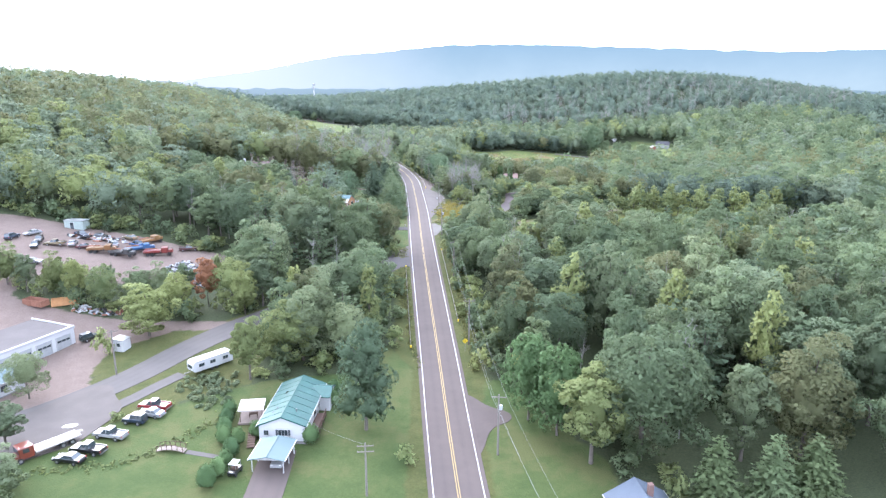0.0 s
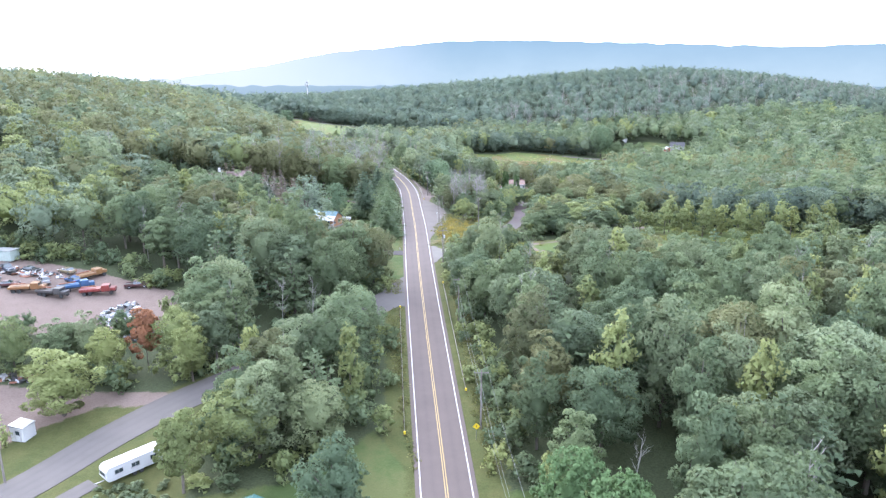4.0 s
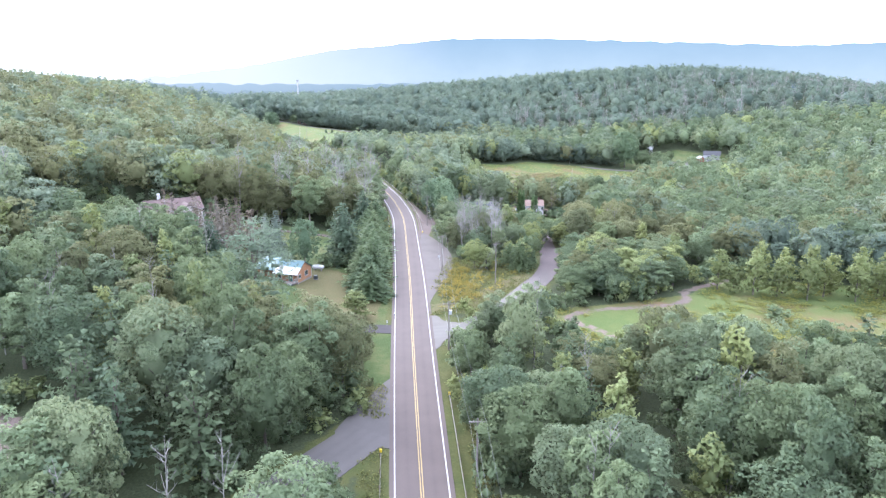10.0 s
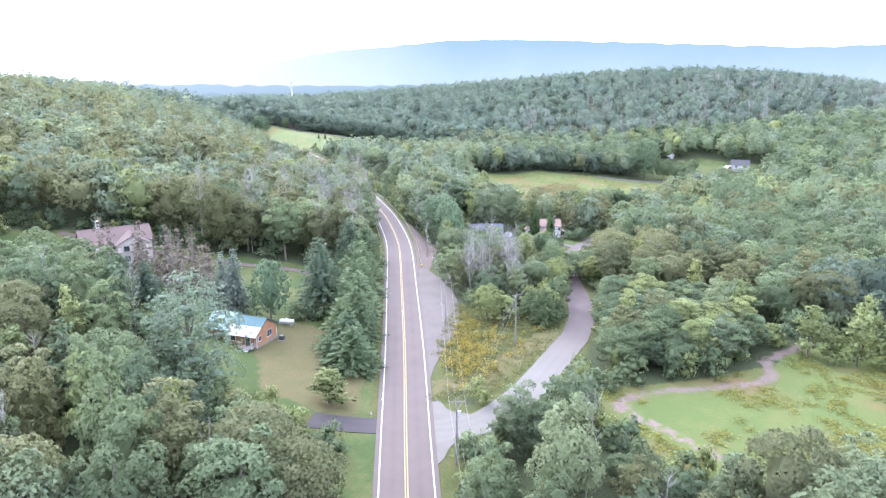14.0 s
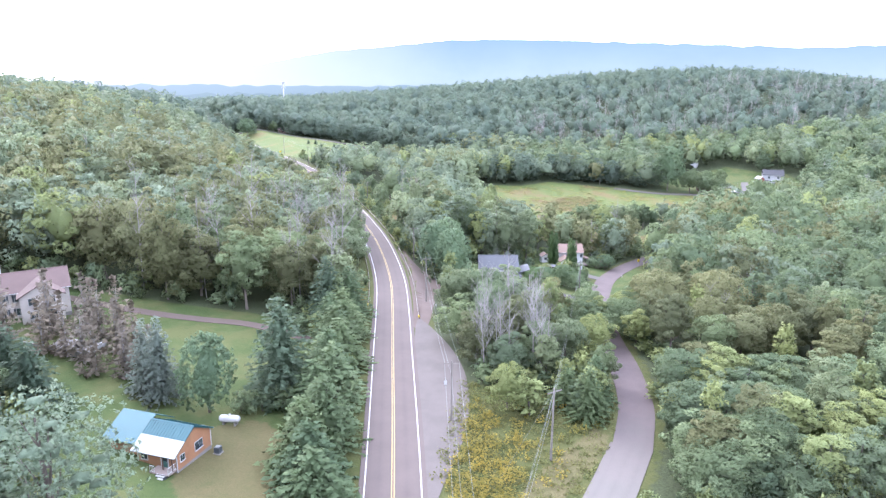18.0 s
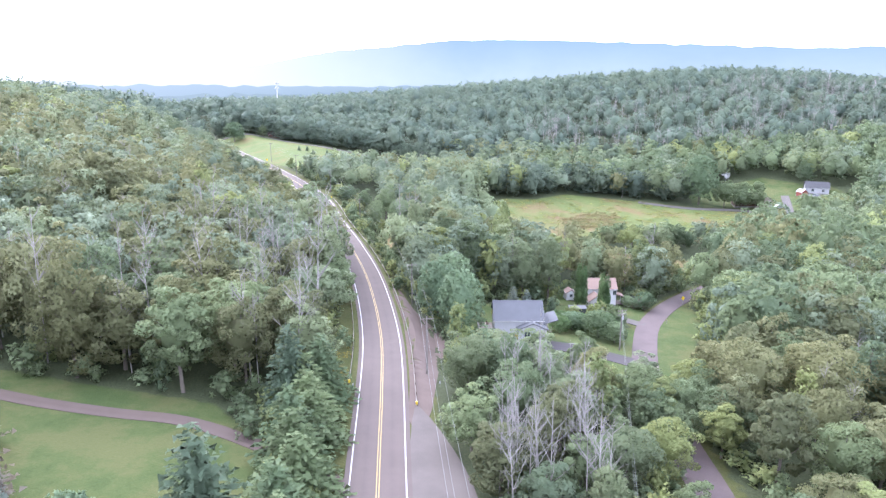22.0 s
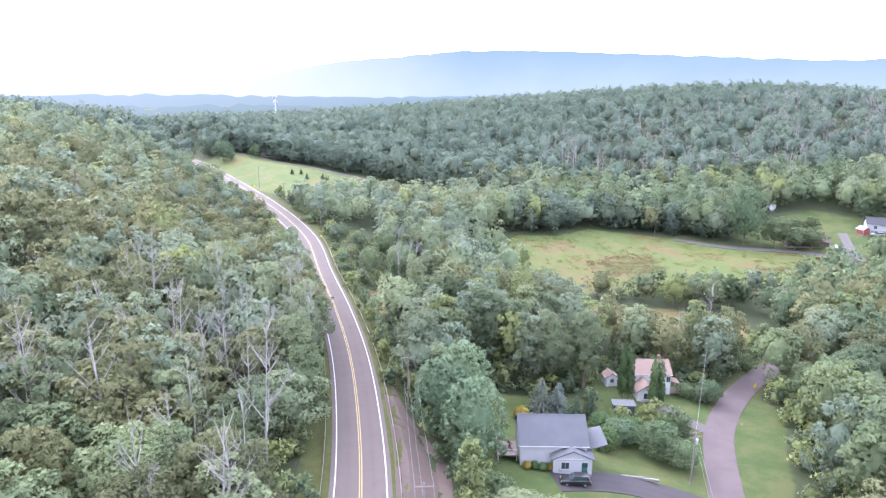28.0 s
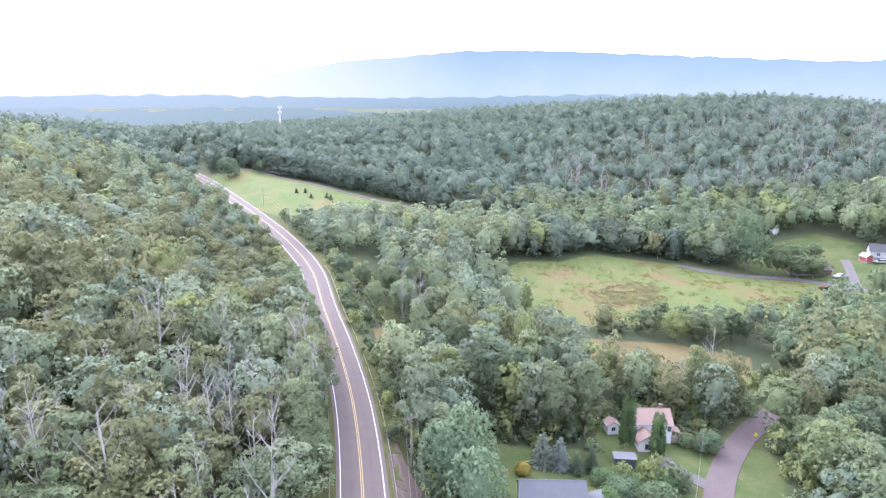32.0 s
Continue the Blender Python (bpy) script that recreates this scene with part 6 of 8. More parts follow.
MOUND = dome(2.6, 2.3, np.random.default_rng(35), 60, 34, 0.062, 0.0, 0.11, 0.84, 0.4, 0.04, 2, 0.2)
TUFT = shell([((0, 0, 1.1), (1.1, 1.1, 1.2))], 16, 6, 0.34, np.random.default_rng(36), 0.4, 0.7, -0.5, 4)
MOUND_MESH = [(raw_mesh("crown", MOUND, HEDGE), raw_mesh("trunk", limbs(1.2, 0.2, np.random.default_rng(18), 0.06, 0), BARK))]
GOLD_MESH = [(raw_mesh("crown", MOUND, YELLOW), raw_mesh("trunk", limbs(1.2, 0.2, np.random.default_rng(18), 0.06, 0), BARK))]
OAK = shell(broad_lobes(17, 10, np.random.default_rng(41), 11, base=0.06), 620, 10, 0.2, np.random.default_rng(42), 0.6, inner=40, solid=0.68)
OAK_MESH = [(raw_mesh("crown", OAK, OAKLEAF), raw_mesh("trunk", limbs(17, 9, np.random.default_rng(19), 0.28), BARK))]
BARE_MESH = [(raw_mesh("branches", f, DEADWOOD), None) for f in BARES]

U_B, U_N, U_P, U_S, U_SH, U_R, U_C, U_M = (17, 11), (15, 5.6), (18, 10), (16, 7.5), (6, 6.5), (11.8, 9), (9.6, 2.2), (2.6, 2.4)
for x_, y_, h_, w_ in ((-13, 104.2, 19.5, 10.5),):
    tree("oak_tree", OAK_MESH, x_, y_, h_, w_, "tall dark-green oak alone on the roadside lawn", "tree", unit=U_B)
for x_, y_, h_, w_ in ((-37, 120.5, 12.5, 9), (-65.7, 142.8, 12, 13), (-97, 163, 10, 7), (-31, 128, 13, 11), (23, 94.5, 16, 14), (-64, 156, 10, 7), (-82, 156.5, 11.5, 7), (-90, 159, 11, 7), (-52, 160, 12, 9), (-109, 163, 10, 9), (-47, 153, 12, 8)):
    tree("bright_tree", BRIGHT_MESH, x_, y_, h_, w_, "broad light-green tree in full summer leaf by the yard", "tree", unit=U_B)
for x_, y_, h_, w_ in ((-75, 160, 9, 6), (-70, 161, 10, 6.5), (-103, 161, 10, 7), (-76.6, 115.4, 9.5, 6.5), (-69.6, 97.5, 8, 9), (-63, 84.5, 7, 9), (-50, 164, 11, 9), (-44, 158, 13, 10), (31, 96, 22, 15.5), (17.5, 121, 13, 9), (39, 112, 19, 12), (-20, 131, 12, 9), (-27, 136, 15, 12)):
    tree("broadleaf_tree", BROAD_MESH if x_ > 0 else GREY_MESH, x_, y_, h_, w_, "large full-crowned broad-leaved tree at the edge of the open ground", "tree", unit=U_B)
for x_, y_ in ((14.8, 107.5), (19, 102.5)):
    tree("dense_tree", ROUND_MESH, x_, y_, 15.5, 9.5, "dense dome-shaped green tree beside the road", "tree", unit=U_R)
for x_, y_, h_ in ((37.5, 82.5, 12), (45, 82, 12.5), (53, 86, 10)):
    tree("soft_conifer", HEMLOCK_MESH, x_, y_, h_, 8.5, "light-green soft-needled conifer beside a house roof", "tree", unit=U_S)
tree("rust_tree", RUST_MESH, -57.5, 158.5, 12.5, 8, "tree with dull rust-coloured early autumn leaves", "tree", unit=U_B)
for x_, y_, s_ in ((-36.9, 107.4, 1.15), (-36.6, 104.4, 1.2), (-36.0, 101.4, 1.2), (-35.2, 98.6, 1.25), (-32.9, 98.4, 1.15), (-33.0, 95.2, 1.25), (-33.1, 92.6, 1.05), (-33.4, 89.9, 1.2), (-34.2, 87.2, 1.4), (-30.6, 100.6, 1.15), (-21.5, 99.6, 1.35), (-20.2, 112, 1.3), (-20, 115, 1.3)):
    tree("clipped_shrub", MOUND_MESH, x_, y_, 2.6 * s_, 2.3 * s_, "rounded dark-green clipped arborvitae shrub in a garden row", "shrub", "clipped shrubs", unit=U_M)
# cabin and manor garden
pine_boughs = [(c_, (a_[0] * 1.15, a_[1] * 1.15, a_[2] * 0.5)) for c_, a_ in broad_lobes(18, 10, np.random.default_rng(521), 24, base=0.04)]
BIGPINE = [(raw_mesh("crown", shell(pine_boughs, 900, 9, 0.125, np.random.default_rng(522), 0.34, inner=60, solid=0.3), WHITEPINE), raw_mesh("trunk", limbs(18, 5, np.random.default_rng(8), 0.26), BARK))]
tree("pine_tree", BIGPINE, -42.5, 243, 21.5, 14.5, "big spreading soft white pine beside the cabin", "tree", unit=U_P)
for x_, y_, h_ in ((-29.3, 285, 17), (-62, 272, 12), (-67, 270, 12), (-27.5, 320, 15), (-72, 274, 12), (-70, 279, 11)):
    tree("spruce_tree", SPRUCE_MESH, x_, y_, h_, 12.5 if h_ > 16 else 9.5, "dark drooping Norway spruce on the lawn", "tree", unit=U_S)
for x_, y_, h_, w_ in ((-46.4, 279, 14, 6.6), (-49.8, 281.5, 12.5, 6), (14.2, 393, 7.5, 5.2), (17.6, 392.5, 7, 5)):
    tree("blue_spruce", BLUE_MESH, x_, y_, h_, w_, "silvery blue spruce on a lawn", "tree", unit=U_S)
tree("garden_tree", OVAL_MESH, -38.5, 276.8, 12.5, 8.5, "oval green garden tree behind the cabin", "tree", unit=U_R)
for x_, y_, h_ in ((-60, 286, 11), (-55, 286, 10), (-57, 290.5, 11), (-64, 290, 11), (-51.5, 287.5, 9), (-68, 292, 12), (-66, 300, 12), (-70, 303, 12), (-61, 296, 10), (-75, 300, 13), (-56.5, 293, 11), (-72, 292, 10), (-80, 295, 13), (-77, 303, 12), (-84, 299, 13), (-64, 303, 12), (-72, 309, 9)):
    tree("dying_spruce", DEAD_MESH, x_, y_, h_, 5.6, "dying spruce with brownish needles in a garden", "tree", unit=(14, 6))
for i in range(7):
    tree("hedge_shrub", SHRUB_MESH, -34.0 + 1.4 * i, 277.5 + 0.8 * i, 3.4, 4, "dark-green hedge shrub behind the tank", "shrub", "garden hedge", unit=U_SH)
for i in range(16):
    yy = 256 + 4.6 * i
    tree("hemlock_tree", HEMLOCK_MESH, float(road_x(yy)) - 9.6 - 2.4 * ((i * 7) % 3) / 2, yy, 8.5 + (i * 5) % 4, 10.2, "feathery light-green hemlock in the roadside row", "tree", "roadside hemlocks", unit=U_S)
for x_, y_, h_ in ((-21, 243, 6), (10.5, 279.5, 6)):
    tree("young_tree", NARROW_MESH, x_, y_, h_, 6, "light-green young tree by the cabin lawn", "tree", unit=U_N)
for x_, y_, h_ in ((19.3, 278.5, 8.8), (21.5, 284, 8.5), (17, 283.5, 6.5)):
    tree("hemlock_tree", HEMLOCK_MESH, x_, y_, h_, 6.8, "soft green conifer at the edge of the lane", "tree", unit=U_S)
tree("bright_tree", BRIGHT_MESH, 7.2, 281, 8.2, 6.5, "light-green young tree at the edge of the goldenrod", "tree", unit=U_B)
# by the grey house and the farm
for x_, y_, h_, w_ in ((-0.4, 363.8, 15, 10), (-5.4, 372.5, 14.5, 10.5), (-1.8, 379.5, 15.5, 10.5)):
    tree("dense_tree", OVAL_MESH, x_, y_, h_, w_, "dense egg-shaped green tree between road and house", "tree", "trees by the grey house", unit=U_R)
for x_, y_, h_ in ((33.4, 404, 12.5), (34.9, 404.3, 12), (39.0, 400.3, 11), (40.4, 400.5, 10.5)):
    tree("arborvitae", COLUMN_MESH, x_, y_, h_, 2.3, "tall narrow arborvitae in front of the farmhouse", "tree", "farmhouse arborvitae", unit=U_C)
for x_, y_, h_, w_, m_ in ((27.5, 381, 4.5, 7, 0), (23.9, 377.5, 4, 5.5, 1), (25, 387.5, 3.2, 4.5, 1), (27.5, 386, 3.4, 5, 1), (30, 385, 3.6, 5, 1), (32, 383, 3, 4.5, 1), (33, 376.5, 6.5, 8, 0), (36, 373, 5, 6, 0), (37, 385, 4, 5, 1), (40.5, 388, 3.4, 4.5, 0), (37.5, 406, 2.6, 3.2, 1), (48, 407, 3, 4, 0), (52, 404, 5, 6, 0)):
    tree("garden_shrub", ROUND_MESH if m_ else OVAL_MESH, x_, y_, h_, w_, "rounded green garden shrub near the houses", "shrub", unit=U_R)
tree("golden_shrub", GOLD_MESH, 9.8, 388, 3.0, 3.6, "golden-yellow garden shrub on the lawn", "shrub", unit=U_M)
for i in range(6):
    tree("flower_bush", GOLD_MESH if i % 3 == 0 else MOUND_MESH, 8.4 + 1.3 * i, 365.0 + 0.25 * (i % 2), 1.4, 1.7, "low flowering bush along the house wall", "shrub", "house border", unit=U_M)
for x_, y_, h_ in ((20.9, 391, 5.2), (24, 392.3, 5.8), (44, 436, 13), (47.5, 435, 11)):
    tree("spruce_tree", SPRUCE_MESH, x_, y_, h_, 0.42 * h_ + 1.2, "dark narrow spruce near the farmhouse", "tree", unit=U_S)
tree("lilac_bush", [(raw_mesh("crown", SHRUB[0], DEADNEEDLE), raw_mesh("trunk", limbs(5, 4, np.random.default_rng(6), 0.1), BARK))], 52, 404.6, 3.2, 5, "bare pinkish-grey lilac bush at the lane", "shrub", unit=U_SH)
for x_, y_, h_, w_, m_ in ((68, 477, 11, 9, BRIGHT_MESH), (74, 479, 10, 9, GREY_MESH), (80, 477, 11, 9, GREY_MESH), (86, 478, 11, 8, BROAD_MESH), (45, 480, 4, 6, GREY_MESH), (50, 481, 4, 6, GREY_MESH), (104, 480, 6, 8, GREY_MESH)):
    tree("broadleaf_tree", m_, x_, y_, h_, w_, "grey-green tree in the clump between hayfield and meadow", "tree", "meadow clump", unit=U_B)
# meadows and far field
for x_, y_, h_, w_ in ((118, 546, 23, 17), (127.5, 539, 13, 10), (134, 535, 10, 11), (140, 534.5, 10, 12), (141, 552, 9, 9), (149, 553, 8, 9), (176, 562, 12, 12), (-148, 692, 13, 14), (-131, 703, 9, 6), (-112, 716, 9, 9), (-105, 712, 9, 9)):
    tree("field_tree", OVAL_MESH if w_ > 13 else BROAD_MESH, x_, y_, h_, w_, "rounded tree standing at the edge of a meadow", "tree", unit=U_R if w_ > 13 else U_B)
for i, (x_, y_) in enumerate(((62, 489), (67, 492), (73, 488), (80, 492), (86, 489), (58, 484), (91, 486))):
    tree("meadow_shrub", SHRUB_MESH, x_, y_, 5.5 + i % 3, 7.5, "grey-green shrub clump in the meadow", "shrub", "meadow shrubs", unit=U_SH)
for x_, y_ in ((-74.7, 633), (-72, 630), (-88, 640), (-92, 636), (-82, 627)):
    tree("small_spruce", SPRUCE_MESH, x_, y_, 3.2, 2.4, "small dark spruce planted in the far field", "tree", unit=U_S)
tree("grey_shrub", SHRUB_MESH, 70.7, 239.1, 3.2, 5.5, "grey-green willow shrub in the meadow grass", "shrub", unit=U_SH)
for x_, y_, h_ in ((73, 256, 9), (78, 254.5, 8), (84.5, 253, 9), (90, 256, 8), (96, 253, 10), (69, 258, 6), (103, 256, 8), (66, 260, 9), (75.5, 259, 11), (81, 258, 10), (87, 257.5, 11), (93, 258.5, 9), (99, 257, 11), (106, 258, 10), (111, 256, 11), (116, 258, 9), (122, 256, 10), (128, 258, 11)):
    tree("young_tree", NARROW_MESH, x_, y_, h_ * 1.12, 5.2, "slim light-green poplar at the meadow's edge", "tree", "meadow poplars", unit=U_N)
for x_, y_, h_, w_, m_ in ((24.5, 291, 8, 6, BROAD_MESH), (21, 283, 7, 6, BRIGHT_MESH), (18.5, 279.5, 6, 5, BROAD_MESH), (26, 305, 9, 7, BRIGHT_MESH), (27, 315, 9, 7.5, BROAD_MESH), (28.5, 325, 9, 8, BROAD_MESH), (36, 311, 8, 8, BRIGHT_MESH), (28.8, 313, 8, 8, BROAD_MESH), (30, 321, 8, 8, BRIGHT_MESH), (37.5, 316, 9, 8, BROAD_MESH), (39, 326, 9, 8, BROAD_MESH), (31, 334, 8, 8, GREY_MESH), (41, 336, 8, 8, BRIGHT_MESH), (34.5, 322, 8, 6, BROAD_MESH),
                          (31, 257, 8, 9, BROAD_MESH), (37, 262, 9, 11, BROAD_MESH), (45, 268, 9, 11, BRIGHT_MESH), (40, 256, 7, 9, BROAD_MESH), (34, 272, 9, 10, BROAD_MESH), (50, 262, 6, 8, BRIGHT_MESH), (57, 266, 5, 7, BRIGHT_MESH), (36, 284, 10, 10, BROAD_MESH)):
    tree("lane_tree", m_, x_, y_, h_, w_, "leafy low-branched tree crowding the farm lane", "tree", "trees along the lane", unit=U_B)
for xx in range(30, 60, 6):
    for yy in range(256, 292, 6):
        q_ = (xx * 13 + yy * 7) % 10 / 10
        px_, py_ = xx + 3 * q_, yy + 3 * ((q_ * 7) % 1)
        if float(off_way(np.array([px_]), np.array([py_]), TRACKS[1][3])[0]) > 7 and float(signed(np.array([px_]), np.array([py_]), ZONES["meadow"][0])[0]) < -2 and float(off_way(np.array([px_]), np.array([py_]), PATHS[0])[0]) > 3.5:
            tree("sumac_thicket", (BROAD_MESH, BROAD_MESH, BRIGHT_MESH)[int(q_ * 3)], px_, py_, 6 + 3 * q_, 8.5 + 2 * q_, "broad leafy sumac-like thicket beside the farm lane", "tree", "lane thickets", unit=U_B)
for i in range(16):
    yy = 372 + 5.2 * i
    k_ = (i * 37) % 10 / 10
    tree("broadleaf_tree", (BROAD_MESH, GREY_MESH, BROAD_MESH)[i % 3], float(road_x(yy)) - 9.3 - 1.5 * k_, yy, 13.5 + 5 * k_, 9 + 2.5 * k_, "tall full-leaved tree overhanging the guard rail", "tree", "roadside trees", unit=U_B)
for x_, y_, h_, w_, m_ in ((-13.2, 429, 20, 9, GREY_MESH), (-16, 416, 10, 8, BROAD_MESH), (-6, 406, 17, 10, BRIGHT_MESH), (4, 413, 20.5, 12, BROAD_MESH), (-4, 424, 19, 11, BROAD_MESH), (11, 417, 17, 11, BROAD_MESH), (18, 406, 17.5, 11, GREY_MESH), (25.5, 408, 19, 11, GREY_MESH), (14, 432, 22, 7, BRIGHT_MESH),
                          (-29, 468, 11, 7, BROAD_MESH), (-20, 470, 13, 9, BROAD_MESH), (-12, 462, 14, 9, GREY_MESH), (-36, 490, 9, 8, BROAD_MESH), (-44, 500, 8, 8, BROAD_MESH), (-27, 486, 13, 10, BROAD_MESH), (-18, 484, 14, 10, BROAD_MESH), (18, 470, 17, 6, BRIGHT_MESH), (58, 428, 16, 10, BRIGHT_MESH),
                          (73, 393, 13, 12, BRIGHT_MESH), (79, 400, 13, 13, BROAD_MESH), (69.5, 380, 11, 11, GREY_MESH), (78, 386, 12, 12, BROAD_MESH)):
    tree("broadleaf_tree", m_, x_, y_, h_, w_, "broad-leaved tree in full leaf between road and fields", "tree", unit=U_B)
# bare and half-dead trees
br = np.random.default_rng(77)
spots = [(br.uniform(3, 17), br.uniform(291, 306)) for _ in range(24)] + [(br.uniform(5, 18), br.uniform(308, 322)) for _ in range(12)]
spots += [(br.uniform(-74, -28), br.uniform(328, 405)) for _ in range(46)] + [(-17, 460), (-15, 456), (-20, 463), (60, 431), (62, 433), (34, 176), (15, 168), (17.5, 170), (26, 120), (38, 148), (20, 196), (-66, 228), (-60, 231), (-44, 216), (-30, 214), (-34, 170), (-28, 172), (-80, 214)]
for i, (x_, y_) in enumerate(spots):
    me = BARE_MESH[i % len(BARE_MESH)][0]
    f_ = br.uniform(0.8, 1.2) * (1.4 if y_ > 330 else 0.95)
    t = thing("bare_tree", Matrix.LocRotScale((x_, y_, lot(x_, y_)), Euler((0, 0, i * 1.3)), (f_, f_, f_ * br.uniform(0.9, 1.2))), "bare pale-grey dead tree with thin branches", "tree", "bare trees")
    part("trunk", me, None, t)
# goldenrod between road and lane
FLOWERS = []
for i in range(3):
    r = np.random.default_rng(880 + i)
    P = np.stack([r.normal(0, 0.42, 34), r.normal(0, 0.42, 34), r.uniform(0.15, 0.95, 34)], -1)
    FLOWERS.append(bundle([sprays(P, np.stack([r.normal(0, 0.5, 34), r.normal(0, 0.5, 34), np.ones(34)], -1), 0.15, r)]))
gxs, gys = field(-6, 26, 243, 292, 0.95, br)
ok = (signed(gxs, gys, ZONES["rough"][1]) > 0.6) & (gxs > road_x(gys) + 7 + 4 * ease(262, 276, gys)) & (off_way(gxs, gys, TRACKS[0][3]) > 5.5)
ok &= br.uniform(0, 1, len(gxs)) < np.where(np.hypot((gxs - 1.8) / 7.0, (gys - 266) / 14.5) + 0.7 * np.array([noise.noise((u * 0.28, v * 0.28, 4.0)) for u, v in zip(gxs, gys)]) < 0.95, 0.78, 0.05)
gold = spots_of(gxs[ok], gys[ok], br, 0.6, 1.35, 0.7, 1.2)
data, tint = scatter(FLOWERS, gold, br)
tagged(new("goldenrod", raw_mesh("goldenrod", data, YELLOW, tint)), "patch of yellow flowering goldenrod between road and lane", "wildflowers", kind="stuff")
gxs, gys = field(-34, -18, 318, 348, 1.6, br)
ok = (np.abs(gxs - road_x(gys) + 9) < 2.6) & (br.uniform(0, 1, len(gxs)) < 0.5)
data, tint = scatter(FLOWERS, spots_of(gxs[ok], gys[ok], br, 0.5, 1.0, 0.6, 1.0), br)
tagged(new("goldenrod", raw_mesh("goldenrod", data, YELLOW, tint)), "yellow wildflowers along the roadside rail", "wildflowers", kind="stuff")
for poly_ in ([(44, 503), (66, 499), (78, 510), (72, 528), (56, 523), (46, 513)], [(92, 488), (104, 487), (108, 498), (97, 500)], [(108, 505), (128, 506), (122, 516), (110, 514)]):
    gxs, gys = field(min(q[0] for q in poly_), max(q[0] for q in poly_), min(q[1] for q in poly_), max(q[1] for q in poly_), 1.3, br)
    inside_ = signed(gxs, gys, poly_) + np.array([3.5 * noise.noise((u * 0.2, v * 0.2, 2.0)) for u, v in zip(gxs, gys)])
    ok = (inside_ > 0.5) & (br.uniform(0, 1, len(gxs)) < 0.4)
    data, tint = scatter(FLOWERS, spots_of(gxs[ok], gys[ok], br, 0.4, 0.8, 1.2, 2.0), br)
    tagged(new("rust_sedge", raw_mesh("rust_sedge", data, SEDGE, tint)), "patch of rust-brown sedge in the damp meadow", "plants", kind="stuff")
gxs, gys = field(-54, -36, 106, 134, 1.5, br)
ok = (signed(gxs, gys, [(-50.4, 121.5), (-39.5, 123), (-38.5, 111), (-42, 109), (-46.5, 113), (-49.4, 116)]) > 0)
data, tint = scatter([TUFT], spots_of(gxs[ok], gys[ok], br, 0.16, 0.36, 0.35, 0.6), br)
tagged(new("vines", raw_mesh("vines", data, LEAF_GREY, tint)), "tangle of dark-green vines beside the camper", "plants", kind="stuff")

# tall grass: meadows, verges and unmown ground
BLADES = []
for i in range(4):
    r = np.random.default_rng(900 + i)
    P = np.stack([r.normal(0, 0.34, 12), r.normal(0, 0.34, 12), r.uniform(0.08, 0.34, 12)], -1)
    N = np.stack([r.normal(0, 1, 12), r.normal(0, 1, 12), r.uniform(0.3, 1.2, 12)], -1)
    BLADES.append((cards(P, N, 0.13, r), np.arange(48).reshape(-1, 4), np.empty((0, 3), int)))
GRASS = leaf("tall_grass", (0.085, 0.1, 0.036), (0.115, 0.125, 0.045), (0.155, 0.15, 0.062))


def tall_grass(poly, step, share, lo, hi, label, mat=GRASS):
    xs, ys = zip(*poly)
    a, b = field(min(xs), max(xs), min(ys), max(ys), step, br)
    ok = (signed(a, b, poly) > 0.2) & (br.uniform(0, 1, len(a)) < share)
    for way in PATHS:
        ok &= off_way(a, b, way) > 1.4
    for _, _, w, way in TRACKS:
        ok &= off_way(a, b, way) > w + 0.2
    clump = np.array([noise.noise((u * 0.11, v * 0.11, 1.0)) for u, v in zip(a, b)])
    ok &= clump > -0.28
    data, tint = scatter(BLADES, spots_of(a[ok], b[ok], br, lo, hi, 0.8, 1.5), br)
    tagged(new("tall_grass", raw_mesh("tall_grass", data, mat, tint)), label, "grass", kind="stuff")


MEADOWGRASS = leaf("meadow_grass", (0.13, 0.148, 0.036), (0.163, 0.17, 0.042), (0.2, 0.188, 0.053))
for poly_, step_ in ((ZONES["meadow"][0], 1.7), (ZONES["meadow"][1], 3.0)):
    gxs, gys = field(min(q[0] for q in poly_), max(q[0] for q in poly_), min(q[1] for q in poly_), max(q[1] for q in poly_), step_, br)
    clump_ = np.array([noise.noise((u * 0.09, v * 0.09, 3.0)) for u, v in zip(gxs, gys)])
    ok = (signed(gxs, gys, poly_) > 0.8) & (off_way(gxs, gys, PATHS[0]) > 1.8) & (clump_ + br.uniform(-0.3, 0.3, len(gxs)) > 0)
    data, tint = scatter(FLOWERS, spots_of(gxs[ok], gys[ok], br, 0.2, 0.5, 1.0, 1.9), br)
    tagged(new("meadow_grass", raw_mesh("meadow_grass", data, MEADOWGRASS, tint)), "tall soft green and straw-coloured meadow grass", "grass", kind="stuff")
tall_grass(ZONES["rough"][1], 0.9, 0.7, 0.5, 1.3, "rough grass round the goldenrod")
tall_grass([(-5, 126), (-8, 140), (-14, 192), (-17, 212), (-11.5, 212), (-10, 190), (-6.2, 140), (-4.2, 126)], 0.8, 0.8, 0.5, 1.4, "rough grass along the guard rail")
tall_grass([(6, 124), (10, 130), (8, 160), (6, 200), (5, 226), (0, 226), (2, 200), (3.5, 160)], 0.8, 0.8, 0.5, 1.5, "rough grass below the power lines")

# ---- roadside furniture ----
POLEWOOD = plain("pole_wood", (0.17, 0.15, 0.135), 0.9, 0, 1, 0.2, 10)
WIRE = plain("wire", (0.2, 0.21, 0.2), 0.6, 0.3, 1, 0.1, 10)
SIGNYELLOW = plain("sign_yellow", (0.62, 0.45, 0.012), 0.5, 0, 1, 0.05, 10)
